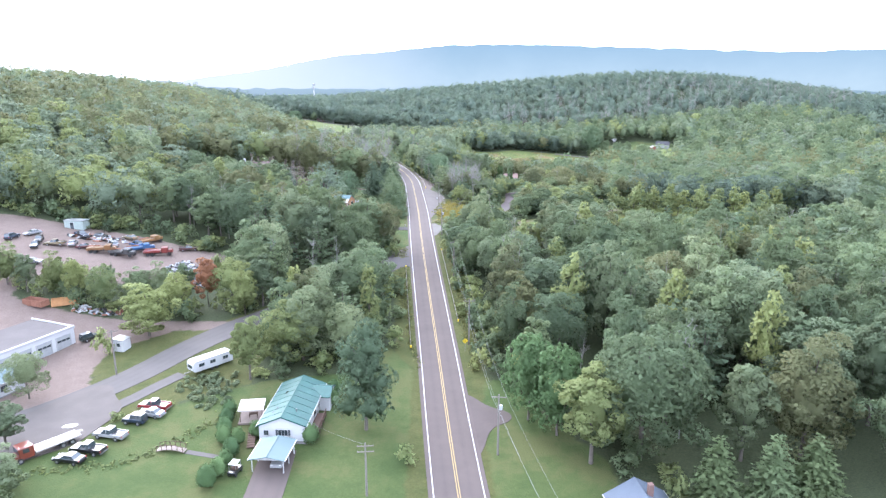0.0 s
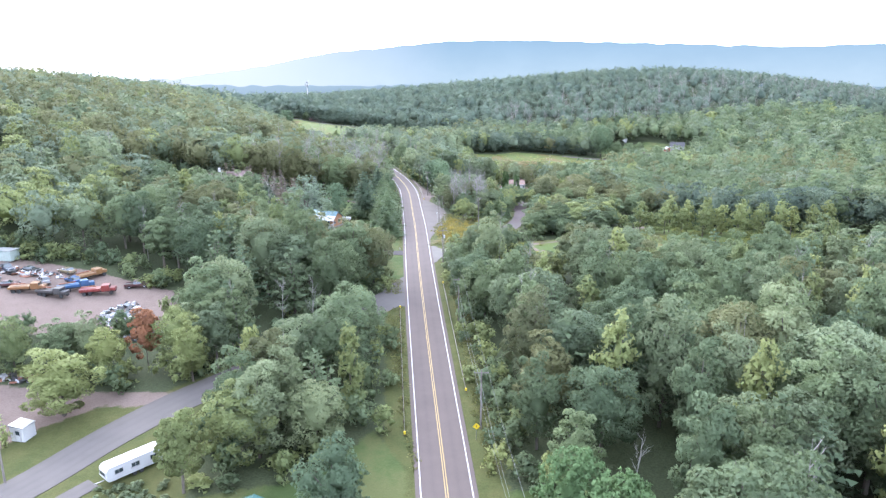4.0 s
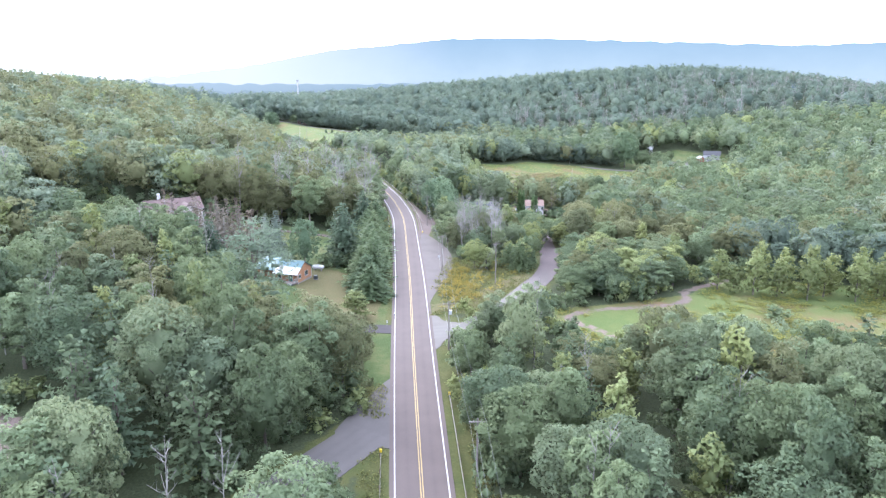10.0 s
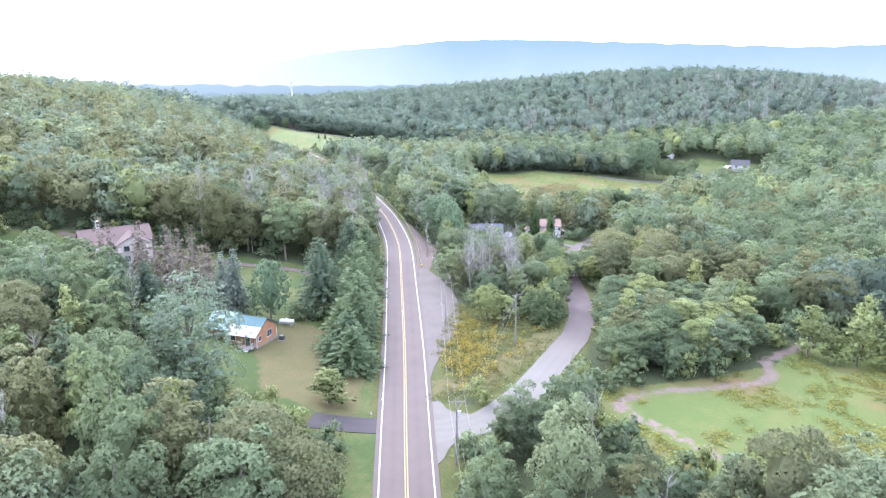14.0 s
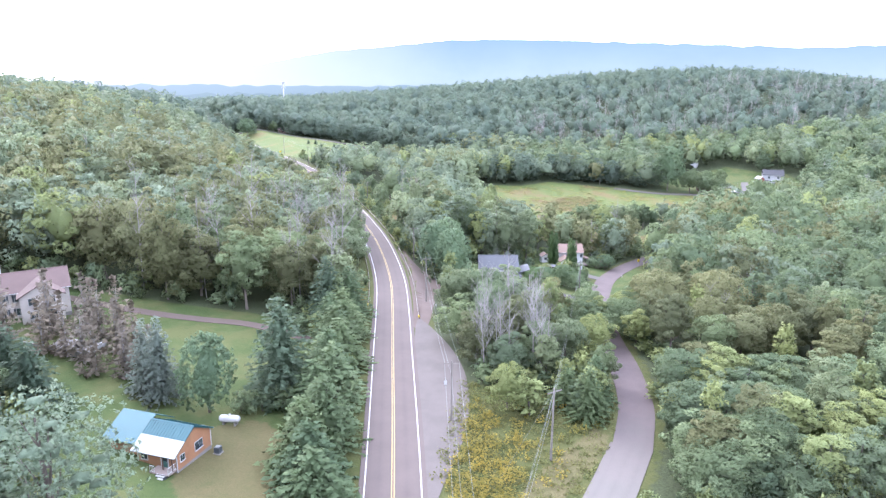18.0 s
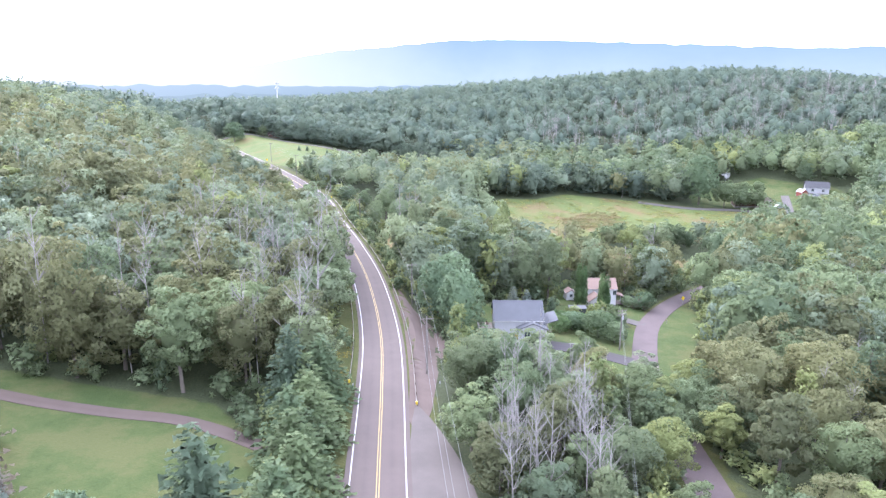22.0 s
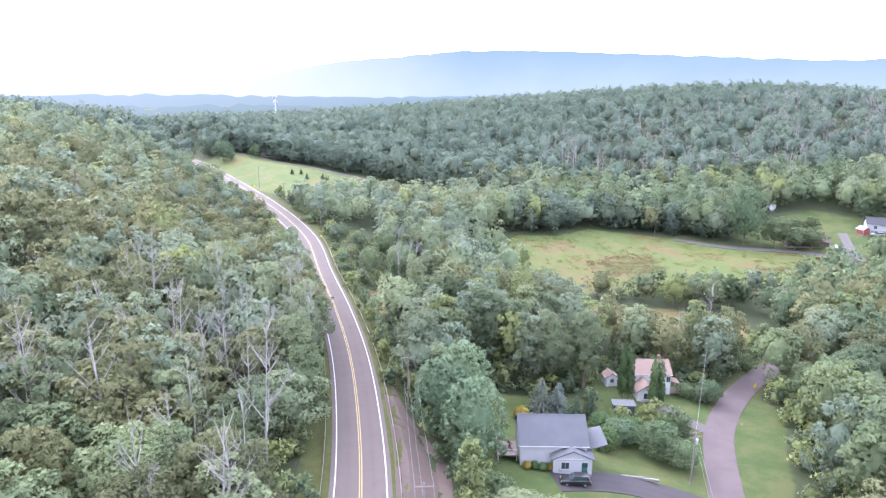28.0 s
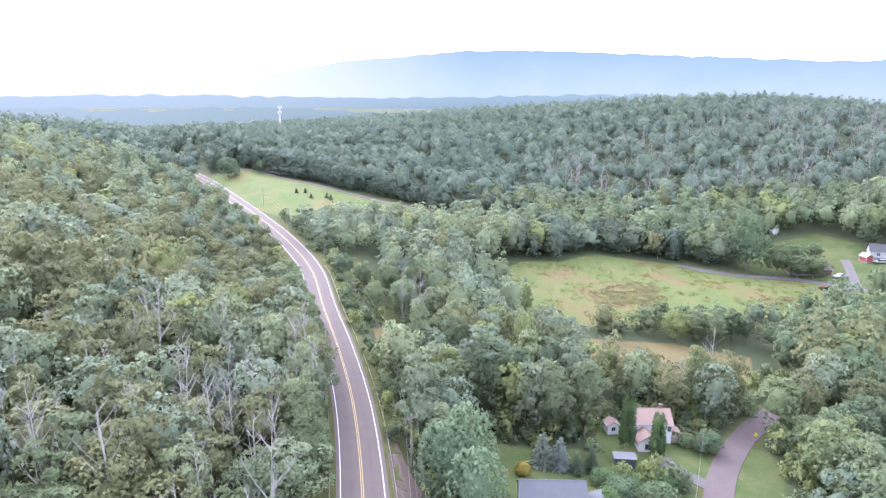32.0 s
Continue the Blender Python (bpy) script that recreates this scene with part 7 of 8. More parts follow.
RAILSTEEL = plain("rail_steel", (0.24, 0.225, 0.2), 0.5, 0.5, 0.7, 0.15, 9, (0.2, 0.15, 0.1))
TANKGREY = plain("transformer_grey", (0.42, 0.44, 0.45), 0.5, 0.2, 1, 0.1, 9)
BLACKLINE = plain("black_print", (0.02, 0.02, 0.02), 0.5)


def pole(x, y, h=10.5, turn=0, can=False, arms=1):
    P = thing("utility_pole", pose(x, y, lot(x, y), 0, 0, turn), "weathered wooden utility pole with a cross-arm" + (" and transformer" if can else ""), "utility pole", "utility poles")
    part("pole", rod(0.17, 0.11, h + 0.5, 0, 0, -0.5), POLEWOOD, P)
    for k in range(arms):
        arm = part("crossarm", block(2.4, 0.1, 0.13, 0, -0.14, h - 0.5 - 0.9 * k), POLEWOOD, P)
        for sx in (-1.1, -0.5, 0.5, 1.1):
            part("insulator", rod(0.04, 0.05, 0.14, sx, -0.14, h - 0.38 - 0.9 * k, 6), POLEWOOD, arm)
    if can:
        part("transformer", rod(0.26, 0.26, 0.8, 0.35, 0, h - 2.6, 10), TANKGREY, P)
    return (x, y, lot(x, y) + h - 0.25)


def wire(a, b, sag, off=0.0):
    """A hanging cable between two tops."""
    a, b = Vector(a), Vector(b)
    side = Vector((b.y - a.y, a.x - b.x, 0)).normalized() * off
    pts = [tuple(a.lerp(b, k / 12) + side - Vector((0, 0, sag * 4 * (k / 12) * (1 - k / 12)))) for k in range(13)]
    ob = new("power_line", raw_mesh("power_line", tube(pts, [0.017] * 13, 4), WIRE))
    return tagged(ob, "thin grey overhead cable between poles", "cable", "overhead cables")


tops = [pole(16, 55, can=False), pole(8.7, 97, 10.5, -6, True), pole(5.6, 138), pole(3.0, 182), pole(-0.4, 226, 10, 0, True), pole(-1.7, 277.5, 10), pole(-7, 336.5, 11, 5, False), pole(-11.8, 381, 10.5, 12), pole(-19.5, 426, 10.5, 18), pole(-35, 468, 10.5, 22), pole(-53.3, 514.6, 10.5, 26), pole(-77, 557, 10.5, 30), pole(-100, 600, 10.5, 30)]
for a, b in zip(tops, tops[1:]):
    for o in (-1.1, 1.1):
        wire(a, b, 0.9, o)
    wire((a[0], a[1], a[2] - 2.2), (b[0], b[1], b[2] - 2.2), 1.2)
side = [pole(11.9, 266.5, 10.8, 30), pole(35.8, 367.3, 10, 20, True, 2), pole(60, 427, 10, 20)]
for a, b in [(tops[4], side[0]), (side[0], side[1]), (side[1], side[2])]:
    wire(a, b, 1.4)
    wire((a[0], a[1], a[2] - 1.5), (b[0], b[1], b[2] - 1.5), 1.6)
for e in ((4.5, 262), (7.5, 259)):
    wire(side[0], (e[0], e[1], lot(*e)), 0.0)
pole(-64.6, 124.4, 9.5, 40)
lawnp = pole(-11, 86.5, 8.5, 5, False, 2)
wire(lawnp, (-22.5, 100.5, lot(-24, 104) + 3.4), 0.4)


def guard_rail(y0, y1, u):
    """W-beam on posts, with yellow end caps."""
    s = 1 if u > 0 else -1
    x0 = float(road_x((y0 + y1) / 2))
    Rl = thing("guard_rail", pose(x0 + u, (y0 + y1) / 2, float(road_z((y0 + y1) / 2))), "weathered steel guard rail with a yellow end cap beside the road", "guard rail", "guard rails")
    off = Vector((x0 + u, (y0 + y1) / 2, float(road_z((y0 + y1) / 2))))
    ys = np.arange(y0, y1 + 0.1, 1.9)
    prof = [(0.0, 0.42), (-0.05, 0.47), (0.0, 0.56), (-0.05, 0.65), (0.0, 0.72), (0.03, 0.72), (-0.02, 0.65), (0.03, 0.56), (-0.02, 0.47), (0.03, 0.42)]
    V, Q = [], []
    for i, yy in enumerate(ys):
        xx, zz = float(road_x(yy)) + u, float(height(float(road_x(yy)) + u, yy))
        V += [(xx + s * px - off.x, yy - off.y, zz + pz - off.z) for px, pz in prof]
        if i:
            o, n = (i - 1) * 10, 10
            Q += [(o + k, o + (k + 1) % n, o + n + (k + 1) % n, o + n + k) for k in range(n)]
    part("beam", (np.array(V), np.array(Q), np.empty((0, 3), int)), RAILSTEEL, Rl)
    me = bpy.data.meshes.new("post")
    bm = block(0.12, 0.16, 1.1, 0, 0, -0.4)
    bm.to_mesh(me)
    bm.free()
    me.materials.append(BROWNWOOD)
    for yy in ys[::2]:
        xx = float(road_x(yy)) + u
        p = part("post", me, None, Rl)
        p.location = Vector((xx + s * 0.11, yy, float(height(xx, yy)))) - off
    for yy in (y0, y1):
        xx = float(road_x(yy)) + u
        c = part("end_cap", block(0.34, 0.3, 0.5, 0, 0, 0.35, 0.03), SIGNYELLOW, Rl, "yellow end cap")
        c.location = Vector((xx, yy, float(height(xx, yy)))) - off


guard_rail(136, 190, -5.7)
guard_rail(150, 207, 5.75)
guard_rail(331, 428, -5.6)
guard_rail(323, 505, 5.7)


def diamond_sign(x, y, h, turn, curve=False):
    D = thing("warning_sign", pose(x, y, lot(x, y), 0, 0, turn), "yellow diamond warning sign on a steel post", "road sign", "warning signs")
    part("post", block(0.07, 0.05, h + 0.3, 0, 0.04, -0.3), GALV, D)
    bm = bmesh.new()
    box(bm, 0.86, 0.03, 0.86, 0, 0, -0.43)
    bmesh.ops.transform(bm, matrix=pose(0, 0, h, 0, 45, 0), verts=bm.verts[:])
    pn = part("sign_panel", bm, SIGNYELLOW, D)
    bm = bmesh.new()
    box(bm, 0.08, 0.02, 0.42, 0, -0.026, -0.2)
    bmesh.ops.transform(bm, matrix=pose(0, 0, h, 0, 0, 0), verts=bm.verts[:])
    part("symbol", bm, BLACKLINE, pn, "black bar symbol")


diamond_sign(4.7, 134.8, 2.4, 0)
diamond_sign(64.6, 409.3, 2.3, 20)
diamond_sign(-100.3, 591.7, 2.5, 25)


def small_sign(name, x, y, w, h, top, mat, label, turn=0):
    S_ = thing(name, pose(x, y, lot(x, y), 0, 0, turn), label, "sign")
    part("post", block(0.06, 0.06, top, 0, 0.03, -0.2), GALV, S_)
    part("panel", block(w, 0.03, h, 0, 0, top - h - 0.1), mat, S_)


small_sign("marker_post", -13.6, 238.6, 0.3, 0.5, 1.1, TRIM, "small white marker sign on the grass verge")
small_sign("marker_post", -2.6, 288.5, 0.5, 0.7, 1.6, TRIM, "small white sign at the gravel pull-off")
small_sign("marker_post", 54.5, 392, 0.3, 0.4, 1.0, TRIM, "small white post beside the farm lane")
for x_, y_ in ((-4.6, 331), (-19.3, 329)):
    small_sign("reflector_post", x_, y_, 0.25, 0.5, 1.2, TRIM, "white reflector post near the guard rail end")
MB = thing("mailbox", pose(-12.2, 242, lot(-12.2, 242)), "grey mailbox on a wooden post by the road", "mailbox")
part("post", block(0.1, 0.1, 1.3, 0, 0, -0.2), POLEWOOD, MB)
part("box", prism([(-0.12, 1.05), (0.12, 1.05), (0.12, 1.2), (0.07, 1.3), (-0.07, 1.3), (-0.12, 1.2)], -0.25, 0.25), GALV, MB)

# ---- vehicles ----
RUBBER = plain("tyre_rubber", (0.03, 0.03, 0.03), 0.9)
HUB = plain("wheel_metal", (0.4, 0.4, 0.41), 0.35, 0.8)
LAMP = plain("headlamp", (0.6, 0.6, 0.58), 0.2)
TAIL = plain("tail_lamp", (0.35, 0.03, 0.02), 0.3)
PAINTS = {}


def paint(name, c):
    if name not in PAINTS:
        m = plain(name + "_car_paint", tuple(v * 0.5 for v in c), 0.35, 0.0, 0.8, 0.06, 8)
        m.node_tree.nodes["Principled BSDF"].inputs["Coat Weight"].default_value = 0.5
        PAINTS[name] = m
    return PAINTS[name]


def cabin_mesh(prof, w0, w1, zb, zt):
    """A greenhouse: profile drawn across, narrower at the roof."""
    bm = prism(prof, -0.5, 0.5)
    for v in bm.verts:
        q = (v.co.z - zb) / (zt - zb)
        v.co.y *= w0 + (w1 - w0) * q
    return bm


def vehicle(kind, colour, x, y, turn, label, z=None, lift=0.0, category="car", group=""):
    """kind: sedan, suv, pickup, jeep. Front along +x."""
    c = paint(*colour)
    V = thing({"sedan": "sedan_car", "suv": "suv_car", "pickup": "pickup_truck", "jeep": "jeep_car"}[kind], pose(x, y, lot(x, y) + lift, 0, 0, turn), label, category, group)
    W_ = 1.8 if kind != "pickup" else 1.95
    if kind == "sedan":
        body = [(-2.35, 0.35), (-2.4, 0.7), (-2.25, 0.95), (-1.5, 1.0), (1.0, 0.98), (2.1, 0.82), (2.35, 0.65), (2.35, 0.35)]
        cab, roof, zt = [(-1.6, 0.98), (-1.0, 1.42), (0.15, 1.44), (0.98, 0.98)], (-1.0, 0.15), 1.44
        L_ = 2.35
    elif kind == "suv":
        body = [(-2.25, 0.4), (-2.3, 0.9), (-2.2, 1.08), (-1.5, 1.1), (1.0, 1.06), (2.1, 0.98), (2.3, 0.75), (2.3, 0.4)]
        cab, roof, zt = [(-2.15, 1.06), (-1.85, 1.66), (0.2, 1.7), (1.0, 1.06)], (-1.85, 0.2), 1.7
        L_ = 2.28
    elif kind == "jeep":
        body = [(-1.9, 0.5), (-1.9, 1.1), (0.5, 1.1), (0.6, 1.08), (1.75, 1.02), (1.85, 0.9), (1.85, 0.5)]
        cab, roof, zt = [(-1.88, 1.08), (-1.8, 1.8), (0.25, 1.82), (0.5, 1.08)], (-1.8, 0.25), 1.82
        L_ = 1.85
    else:
        body = [(-2.8, 0.5), (-2.8, 1.0), (-0.6, 1.0), (-0.6, 1.08), (1.1, 1.08), (2.5, 1.02), (2.75, 0.85), (2.75, 0.5)]
        cab, roof, zt = [(-0.75, 1.06), (-0.62, 1.76), (0.5, 1.78), (1.15, 1.06)], (-0.62, 0.5), 1.78
        L_ = 2.76
    bm = prism(body, -W_ / 2, W_ / 2)
    bmesh.ops.bevel(bm, geom=bm.edges[:], offset=0.06, segments=1, affect="EDGES")
    b = part("body", bm, c, V)
    zb = cab[0][1]
    part("windows", cabin_mesh(cab, W_ * 0.96, W_ * 0.76, zb, zt), GLASS, V, "dark car glass")
    rf = part("roof", block(roof[1] - roof[0] + 0.1, W_ * 0.78, 0.07, (roof[0] + roof[1]) / 2, 0, zt - 0.03, 0.02), c if kind != "jeep" else paint("navy", (0.03, 0.05, 0.09)), V)
    for sx in (-1, 1):
        part("pillar", block(0.1, 0.07, zt - zb + 0.02, (cab[0][0] * 0.6 + cab[3][0] * 0.4), sx * W_ * 0.44, zb - 0.02), c, V)
    if kind == "pickup":
        part("bed", block(1.95, W_ * 0.82, 0.03, -1.72, 0, 1.004), paint("bed_liner", (0.04, 0.04, 0.045)), V, "dark open cargo bed")
        for sy in (-1, 1):
            part("bed_rail", block(2.1, 0.1, 0.2, -1.72, sy * (W_ / 2 - 0.06), 0.98), c, V)
        part("tailgate", block(0.08, W_ * 0.96, 0.22, -2.76, 0, 0.98), c, V)
    if kind == "jeep":
        part("spare_wheel", rod(0.36, 0.36, 0.2, -1.92, 0, 0.95, 12, Matrix.Rotation(radians(-90), 4, "Y")), RUBBER, V)
    for sy in (-1, 1):
        part("headlamp", block(0.08, 0.34, 0.16, L_ - 0.03, sy * W_ * 0.36, 0.68), LAMP, V)
        part("tail_lamp", block(0.08, 0.22, 0.22, -L_ + 0.01 if kind != "pickup" else -2.8, sy * W_ * 0.42, 0.72), TAIL, V)
    part("bumper", block(0.16, W_ * 0.96, 0.2, L_ + 0.03, 0, 0.38), GALV if kind == "pickup" else c, V)
    part("bumper", block(0.16, W_ * 0.96, 0.2, -(L_ + 0.06), 0, 0.4), GALV if kind == "pickup" else c, V)
    r_ = 0.33 if kind == "sedan" else 0.38
    for sx in (-1, 1):
        for sy in (-1, 1):
            wh = part("wheel", rod(r_, r_, 0.24, 0, 0, -0.12, 14), RUBBER, V)
            wh.matrix_basis = pose(sx * L_ * 0.62, sy * (W_ / 2 - 0.08), r_, 90, 0, 0)
            part("rim", rod(r_ * 0.6, r_ * 0.55, 0.27, 0, 0, -0.135, 10), HUB, wh)
    return V


RED, WHT, BLK, NAVY = ("red", (0.4, 0.02, 0.025)), ("white", (0.55, 0.55, 0.55)), ("black", (0.012, 0.013, 0.016)), ("navy", (0.03, 0.05, 0.09))
vehicle("pickup", RED, -51.0, 109.8, 168, "red pickup truck parked on the grass", category="truck", group="parked vehicles")
vehicle("sedan", ("silver", (0.42, 0.43, 0.44)), -50.6, 107.3, 165, "silver-white sedan parked on the grass", group="parked vehicles")
vehicle("jeep", NAVY, -52.4, 105.0, 168, "dark blue soft-top jeep parked on the grass", group="parked vehicles")
vehicle("pickup", WHT, -54.4, 100.4, 166, "white pickup truck parked on the grass", category="truck", group="parked vehicles")
vehicle("pickup", BLK, -55.8, 96.0, 168, "black pickup truck parked on the grass", category="truck", group="parked vehicles")
vehicle("sedan", BLK, -57.4, 93.4, 168, "black sedan parked on the grass", group="parked vehicles")
vehicle("sedan", WHT, -25.2, 94.0, -92, "white sedan parked under the carport", group="parked vehicles")
vehicle("suv", BLK, 15.6, 361.6, 178, "black car parked in front of the garage wing", group="parked vehicles")
vehicle("jeep", ("dark_green", (0.03, 0.05, 0.04)), -78.5, 141.5, 60, "dark jeep parked beside the works garage", group="parked vehicles")
vehicle("pickup", WHT, 150, 533, 190, "white pickup truck parked beside the barn", category="truck")
vehicle("suv", WHT, 172.5, 545, 170, "white car parked by the red shed")
# golf cart
GC = thing("utility_cart", pose(-31.1, 90.5, lot(-31.1, 90.5), 0, 0, 80), "dark utility cart with a flat roof by the drive", "cart")
part("body", block(2.5, 1.3, 0.5, 0, 0, 0.35, 0.08), paint(*BLK), GC)
part("seat", block(0.6, 1.1, 0.45, -0.1, 0, 0.8, 0.06), BROWNWOOD, GC)
part("roof", block(1.7, 1.25, 0.08, 0, 0, 1.85, 0.03), paint("cart_roof", (0.3, 0.33, 0.36)), GC)
for sx in (-0.75, 0.75):
    for sy in (-0.55, 0.55):
        part("roof_post", block(0.05, 0.05, 1.1, sx, sy, 0.8), GALV, GC)
        wh = part("wheel", rod(0.28, 0.28, 0.2, 0, 0, -0.1, 12), RUBBER, GC)
        wh.matrix_basis = pose(sx * 1.1, sy, 0.28, 90, 0, 0)
# flatbed truck
FT = thing("flatbed_truck", pose(-62.4, 97.0, lot(-62.4, 97.0), 0, 0, 231), "red-cabbed flatbed truck with a long pale bed", "truck")
bm = block(2.2, 2.3, 1.9, 3.6, 0, 0.6, 0.12)
cb = part("cab", bm, paint("faded_red", (0.33, 0.07, 0.04)), FT)
part("windscreen", block(0.1, 1.9, 0.75, 4.7, 0, 1.55), GLASS, cb)
for sy in (-1, 1):
    part("side_window", block(0.9, 0.06, 0.65, 3.7, sy * 1.15, 1.6), GLASS, cb)
part("hood", block(1.1, 1.9, 0.8, 5.1, 0, 0.6, 0.1), paint("faded_red", (0.33, 0.07, 0.04)), FT)
part("bed", block(6.8, 2.45, 0.25, -1.0, 0, 1.0, 0.02), CREAM, FT, "pale flat loading bed")
part("chassis", block(8.5, 0.9, 0.35, 0.4, 0, 0.6), BLACKLINE, FT)
for px in (4.6, -1.6, -3.0):
    for sy in (-1, 1):
        wh = part("wheel", rod(0.48, 0.48, 0.32, 0, 0, -0.16, 14), RUBBER, FT)
        wh.matrix_basis = pose(px, sy * 1.0, 0.48, 90, 0, 0)
        part("rim", rod(0.26, 0.24, 0.35, 0, 0, -0.175, 10), HUB, wh)
# camper trailer
CT = thing("camper_trailer", pose(-46.3, 125.9, lot(-46.3, 125.9), 0, 0, 229), "long white camper trailer beside a tangle of vines", "camper")
bm = prism([(-4.3, 0.55), (-4.3, 2.5), (-3.9, 2.75), (3.9, 2.75), (4.35, 2.3), (4.35, 0.9), (4.0, 0.55)], -1.2, 1.2)
bmesh.ops.bevel(bm, geom=bm.edges[:], offset=0.06, segments=1, affect="EDGES")
part("body", bm, WHITE, CT)
for sy, f in ((-1.21, "y-"), (1.21, "y+")):
    for px in (-2.6, 0.2, 2.6):
        window(CT, px, sy, 1.5, 1.1, 0.6, f)
window(CT, 4.37, 0, 1.4, 1.6, 0.6, "x+")
part("roof_vent", block(0.6, 0.6, 0.16, 0.5, 0, 2.74), TRIM, CT)
part("drawbar", block(1.4, 0.16, 0.12, 5.0, 0, 0.5), GALV, CT)
for px in (-0.6, 0.4):
    for sy in (-1, 1):
        wh = part("wheel", rod(0.34, 0.34, 0.22, 0, 0, -0.11, 12), RUBBER, CT)
        wh.matrix_basis = pose(px, sy * 1.05, 0.34, 90, 0, 0)
# footbridge on the lawn
FB = thing("footbridge", pose(-42.8, 96.2, lot(-42.8, 96.2), 0, 0, -4), "small arched wooden footbridge on the lawn", "footbridge")
for i in range(14):
    q = (i - 6.5) / 7
    part("plank", block(0.3, 1.2, 0.05, q * 2.3, 0, 0.55 - 0.4 * q * q), DECKWOOD, FB)
for sy in (-0.6, 0.6):
    for i in range(6):
        q = (i - 2.5) / 2.5
        part("post", block(0.08, 0.08, 0.9, q * 2.1, sy, 0.5 - 0.4 * q * q), BROWNWOOD, FB)
    part("hand_rail", raw_mesh("hand_rail", tube([(q * 2.2, sy, 1.42 - 0.4 * q * q) for q in (-1, -0.5, 0, 0.5, 1)], [0.05] * 5, 5), BROWNWOOD), None, FB)
strip("garden_path", [(-40.4, 96), (-37, 95.2), (-34.8, 94.6)], -0.5, 0.5, GRAVEL, 0.05, "narrow pale garden path to the footbridge", "path")
dx = np.linspace(0, 1, 90)
dway = smooth_table([0, 0.3, 0.55, 0.75, 1], [-78, -60, -48, -42, -37])
dwy = smooth_table([0, 0.3, 0.55, 0.75, 1], [87, 90.5, 94, 100, 109])
dpx, dpy = np.repeat(dway(dx), 3) + br.normal(0, 0.7, 270), np.repeat(dwy(dx), 3) + br.normal(0, 0.7, 270)
keep = np.hypot(dpx + 42.8, dpy - 96.2) > 2.6
data, tint = scatter([TUFT], spots_of(dpx[keep], dpy[keep], br, 0.05, 0.11, 0.12, 0.26), br)
tagged(new("ditch_grass", raw_mesh("ditch_grass", data, LEAF_BRIGHT, tint)), "line of taller grass along a lawn ditch", "grass", kind="stuff")

# ---- scrapyard ----
yr = np.random.default_rng(5)
SCRAP = [(-116, 190, BLK, "suv"), (-115, 186, NAVY, "sedan"), (-111, 189, ("tan", (0.35, 0.28, 0.16)), "pickup"), (-107, 191, WHT, "sedan"), (-103, 190, ("maroon", (0.14, 0.05, 0.05)), "sedan"), (-97, 194, WHT, "suv"), (-91, 196, ("blue", (0.05, 0.15, 0.38)), "suv"), (-75.7, 196.5, ("maroon", (0.14, 0.05, 0.05)), "pickup"), (-113, 174, WHT, "sedan"), (-110, 176, ("silver", (0.42, 0.43, 0.44)), "sedan"), (-120, 194, ("silver", (0.42, 0.43, 0.44)), "sedan"), (-123, 189, NAVY, "suv"), (-95, 201, ("tan", (0.35, 0.28, 0.16)), "sedan"), (-103, 199, BLK, "sedan"), (-108, 198, NAVY, "pickup")]
for i, (x_, y_, c_, k_) in enumerate(SCRAP):
    vehicle(k_, c_, x_, y_, float(yr.uniform(0, 360)), "old scrapped %s %s in the dirt scrapyard" % (c_[0].replace("_", " "), "pickup" if k_ == "pickup" else "car"), group="scrapped vehicles")


def old_truck(x, y, turn, name, c, label):
    T_ = thing("old_truck", pose(x, y, lot(x, y), 0, 0, turn), label, "truck", "scrapped trucks")
    p_ = paint(name, c)
    cab_ = part("cab", block(1.8, 2.2, 1.5, 2.2, 0, 0.8, 0.12), p_, T_)
    part("windscreen", block(0.08, 1.8, 0.6, 3.1, 0, 1.6), GLASS, cab_)
    part("hood", block(1.4, 1.7, 0.8, 3.7, 0, 0.8, 0.1), p_, T_)
    part("bed", block(4.6, 2.3, 0.6, -1.2, 0, 1.0, 0.04), p_, T_)
    part("boom", block(3.2, 0.25, 0.25, -1.5, 0, 1.9, 0.02), RUSTY, T_)
    part("chassis", block(7.6, 0.9, 0.3, 0.6, 0, 0.55), BLACKLINE, T_)
    for px in (3.4, -1.2, -2.4):
        for sy in (-1, 1):
            wh = part("wheel", rod(0.46, 0.46, 0.3, 0, 0, -0.15, 12), RUBBER, T_)
            wh.matrix_basis = pose(px, sy * 0.95, 0.46, 90, 0, 0)


old_truck(-83, 191, 15, "wreck_red", (0.36, 0.06, 0.05), "old red truck with a boom in the scrapyard")
old_truck(-88.7, 192, 35, "wreck_blue", (0.05, 0.16, 0.36), "old blue truck in the scrapyard")
old_truck(-98, 188.5, 10, "wreck_orange", (0.4, 0.2, 0.08), "old orange truck in the scrapyard")
old_truck(-91.9, 188, -12, "wreck_grey", (0.12, 0.12, 0.12), "old grey flatbed truck in the scrapyard")
old_truck(-88.5, 199, 60, "loader_orange", (0.45, 0.24, 0.1), "orange loader at the back of the scrapyard")


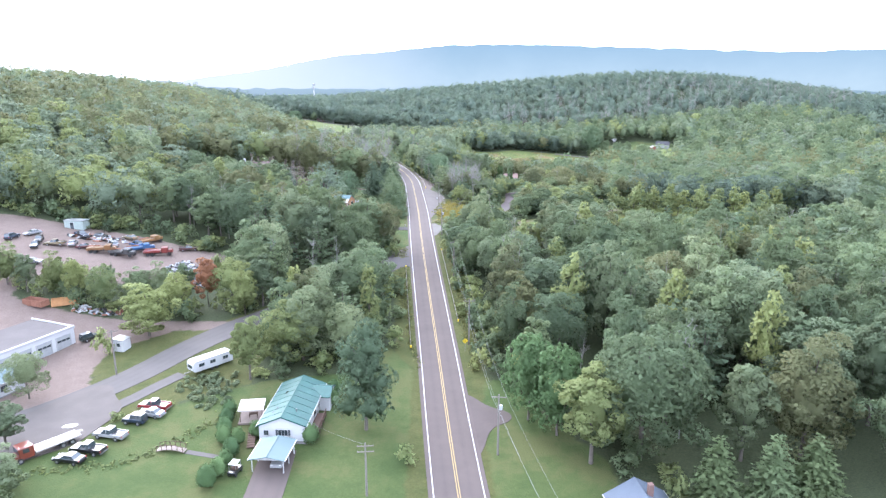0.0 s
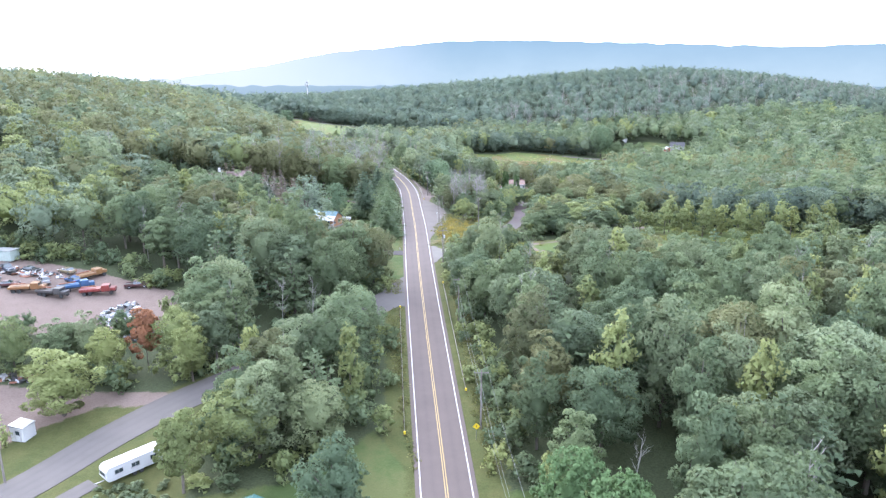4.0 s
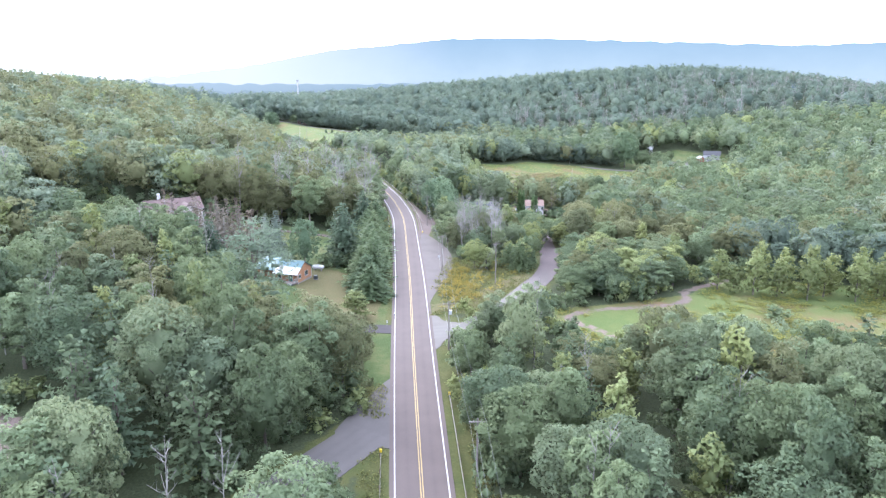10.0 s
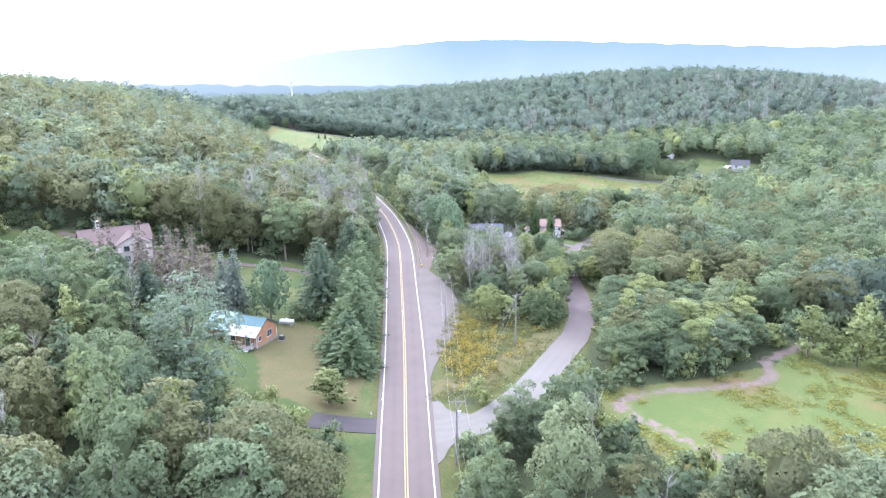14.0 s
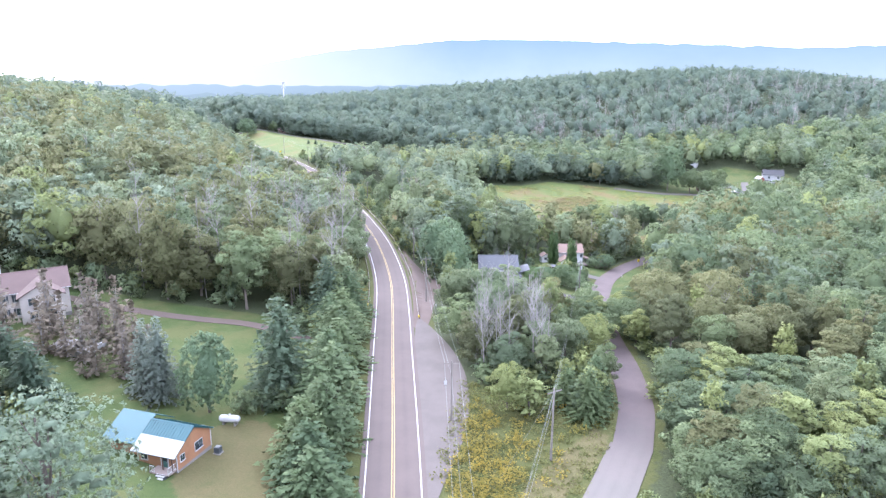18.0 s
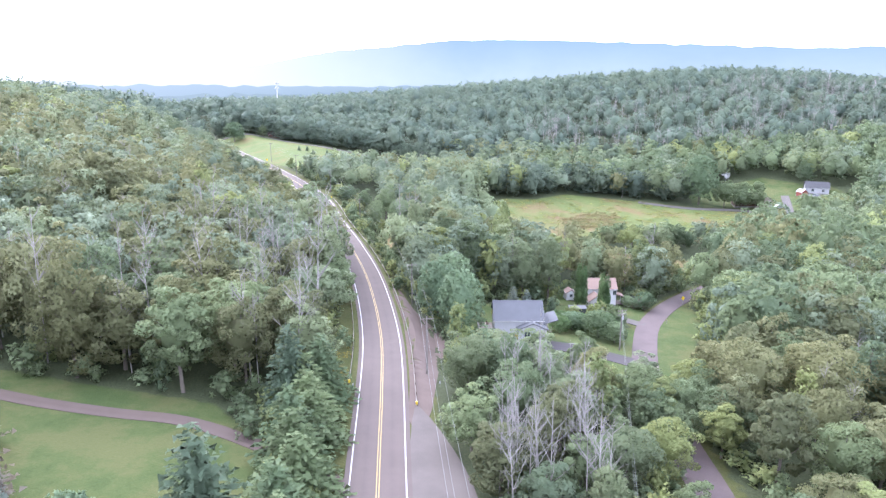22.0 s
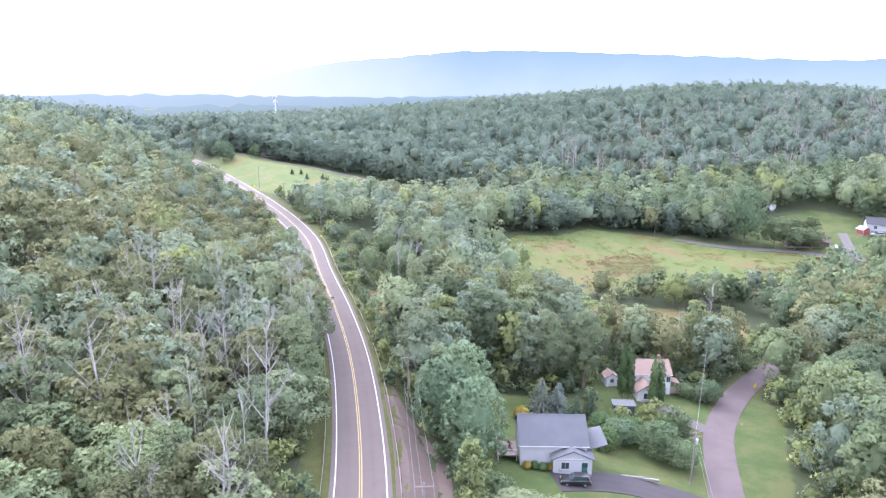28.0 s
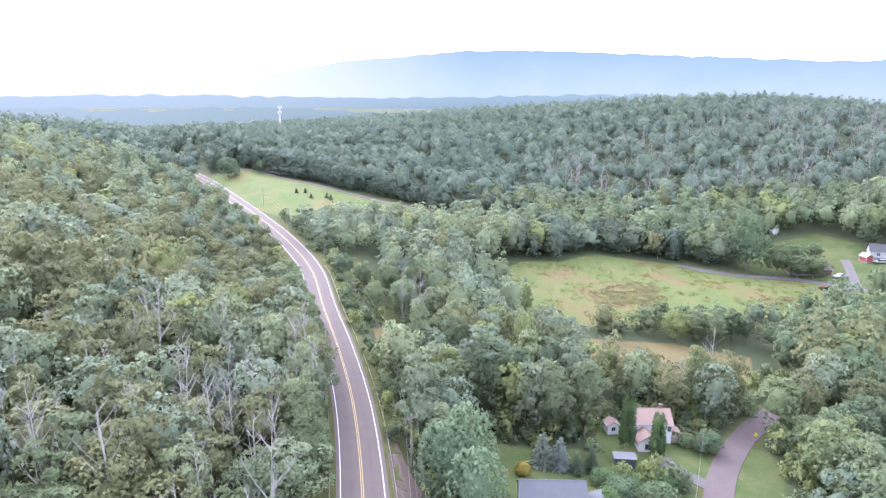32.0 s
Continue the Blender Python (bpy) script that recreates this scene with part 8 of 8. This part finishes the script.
def heap(cx, cy, rx, ry, n, mats, label, seed, tall=0.8):
    """A heap of broken panels, boxes and bent sheet."""
    r = np.random.default_rng(seed)
    bm = bmesh.new()
    for i in range(n):
        a, q = r.uniform(0, 6.28), math.sqrt(r.uniform(0, 1))
        px, py = cx + rx * q * math.cos(a), cy + ry * q * math.sin(a)
        m = Matrix.Translation((px, py, lot(px, py) + tall * (1 - q) * r.uniform(0.2, 1) + 0.12)) @ Euler(r.uniform(-0.7, 0.7, 3)).to_matrix().to_4x4() @ Matrix.Rotation(r.uniform(0, 6.28), 4, "Z") @ Matrix.Diagonal((*r.uniform(0.25, 1.5, 2), r.uniform(0.05, 0.4), 1))
        g = bmesh.ops.create_cube(bm, size=1, matrix=m)
        k = int(r.integers(0, len(mats)))
        for f in {f for v in g["verts"] for f in v.link_faces}:
            f.material_index = k
    me = bpy.data.meshes.new("scrap_heap")
    bm.to_mesh(me)
    bm.free()
    for mt in mats:
        me.materials.append(mt)
    tagged(new("scrap_heap", me), label, "scrap", kind="stuff")


heap(-73, 182, 4.5, 5.5, 130, [TRIM, GALV, BLACKLINE, PALEROOF, TRIM], "heap of white scrap panels and tyres", 1)
heap(-65, 174, 3.5, 4, 80, [TRIM, GALV, BLACKLINE], "heap of pale scrap behind the trees", 2)
heap(-103, 198, 9, 2.2, 120, [BLACKLINE, GALV, RUSTY, TRIM], "row of dark scrap parts along the wood", 3)
heap(-81, 155, 4, 1.6, 70, [BLACKLINE, RUSTY, GALV], "row of scrapped dark machine parts", 4)
heap(-87.4, 156, 1.8, 1.5, 40, [TRIM, GALV, RUSTY], "small heap of pale scrap", 5)
heap(-89, 142, 4, 1.5, 40, [BLACKLINE, RUSTY, GALV], "scrap parts behind the garage", 6)
heap(-52, 172, 3, 3, 50, [TRIM, GALV], "pale scrap glinting between trees", 7)
heap(66, 332, 3.2, 2.6, 60, [TRIM, GALV, BLACKLINE], "white junk and machine parts in the thicket", 8)


def dumpster(x, y, turn, mat, label):
    D_ = thing("dumpster", pose(x, y, lot(x, y), 0, 0, turn), label, "dumpster")
    part("floor", block(6, 2.3, 0.15, 0, 0, 0.15), mat, D_)
    for sy in (-1, 1):
        sd = part("side_panel", block(6, 0.1, 1.5, 0, sy * 1.15, 0.15), mat, D_)
        for i in range(6):
            part("rib", block(0.12, 0.1, 1.4, -2.5 + i, sy * 1.24, 0.2), mat, sd)
    for sx in (-1, 1):
        part("end_panel", block(0.1, 2.3, 1.5, sx * 3, 0, 0.15), mat, D_)


dumpster(-98, 155.6, -20, RUSTY, "long rusty brown dumpster at the yard's edge")
dumpster(-92, 157.6, 25, plain("orange_steel", (0.42, 0.22, 0.09), 0.8), "tilted orange dumpster at the yard's edge")

# ---- far landmarks ----
WM = thing("farm_windmill", pose(146.2, 584.4, lot(146.2, 584.4), 0, 0, 10), "white farm windmill on a steel lattice tower", "windmill")
wh_ = 1.6 - lot(146.2, 584.4)
for sx in (-1, 1):
    for sy in (-1, 1):
        part("leg", raw_mesh("leg", tube([(sx * 1.3, sy * 1.3, 0), (sx * 0.15, sy * 0.15, wh_)], [0.06, 0.05], 4), GALV), None, WM)
for i in range(4):
    q = 0.2 + 0.2 * i
    e = 1.3 - 1.15 * q
    for a, b in (((-e, -e), (e, -e)), ((e, -e), (e, e)), ((e, e), (-e, e)), ((-e, e), (-e, -e))):
        part("brace", raw_mesh("brace", tube([(*a, wh_ * q), (*b, wh_ * q)], [0.04, 0.04], 4), GALV), None, WM)
wheel_ = part("wheel", rod(0.25, 0.25, 0.15, 0, -0.4, wh_ - 0.07, 8, Matrix.Rotation(radians(90), 4, "X")), TRIM, WM)
for i in range(14):
    bl = part("blade", prism([(-0.12, 0.35), (0.12, 0.35), (0.3, 1.75), (-0.3, 1.75)], -0.02, 0.02), TRIM, wheel_)
    bl.matrix_basis = pose(0, -0.48, wh_, 0, i * 360 / 14, 0) @ pose(0, 0, 0, 0, 0, 20)
part("tail_vane", block(1.5, 0.05, 0.8, -1.8, 0.6, wh_ - 0.4), TRIM, WM)
part("tail_boom", raw_mesh("tail_boom", tube([(0, 0, wh_), (-2.2, 0.6, wh_)], [0.05, 0.05], 4), GALV), None, WM)

CTW = thing("cell_tower", pose(-164.5, 889, lot(-164.5, 889)), "slender white cell tower rising from far woods", "tower")
th = 46 - lot(-164.5, 889)
part("mast", rod(0.9, 0.55, th, 0, 0, 0, 10), TRIM, CTW)
for zz in (th - 1.2, th - 5.5):
    pf = part("platform", rod(1.6, 1.6, 0.25, 0, 0, zz, 12), GALV, CTW)
    for i in range(6):
        part("antenna", block(0.35, 0.25, 2.2, 1.75 * math.cos(i * 1.047), 1.75 * math.sin(i * 1.047), zz - 0.9), TRIM, pf)
TRC = thing("farm_tractor", pose(137.5, 521.5, lot(137.5, 521.5), 0, 0, 175), "old orange tractor standing in the meadow", "tractor")
part("engine", block(1.7, 0.7, 0.7, 0.6, 0, 0.7, 0.08), paint("tractor_orange", (0.42, 0.18, 0.06)), TRC)
part("seat_deck", block(1.2, 1.1, 0.5, -0.8, 0, 0.75, 0.05), paint("tractor_orange", (0.42, 0.18, 0.06)), TRC)
for px, rr in ((1.0, 0.4), (-0.9, 0.7)):
    for sy in (-1, 1):
        wh = part("wheel", rod(rr, rr, 0.3, 0, 0, -0.15, 14), RUBBER, TRC)
        wh.matrix_basis = pose(px, sy * 0.75, rr, 90, 0, 0)
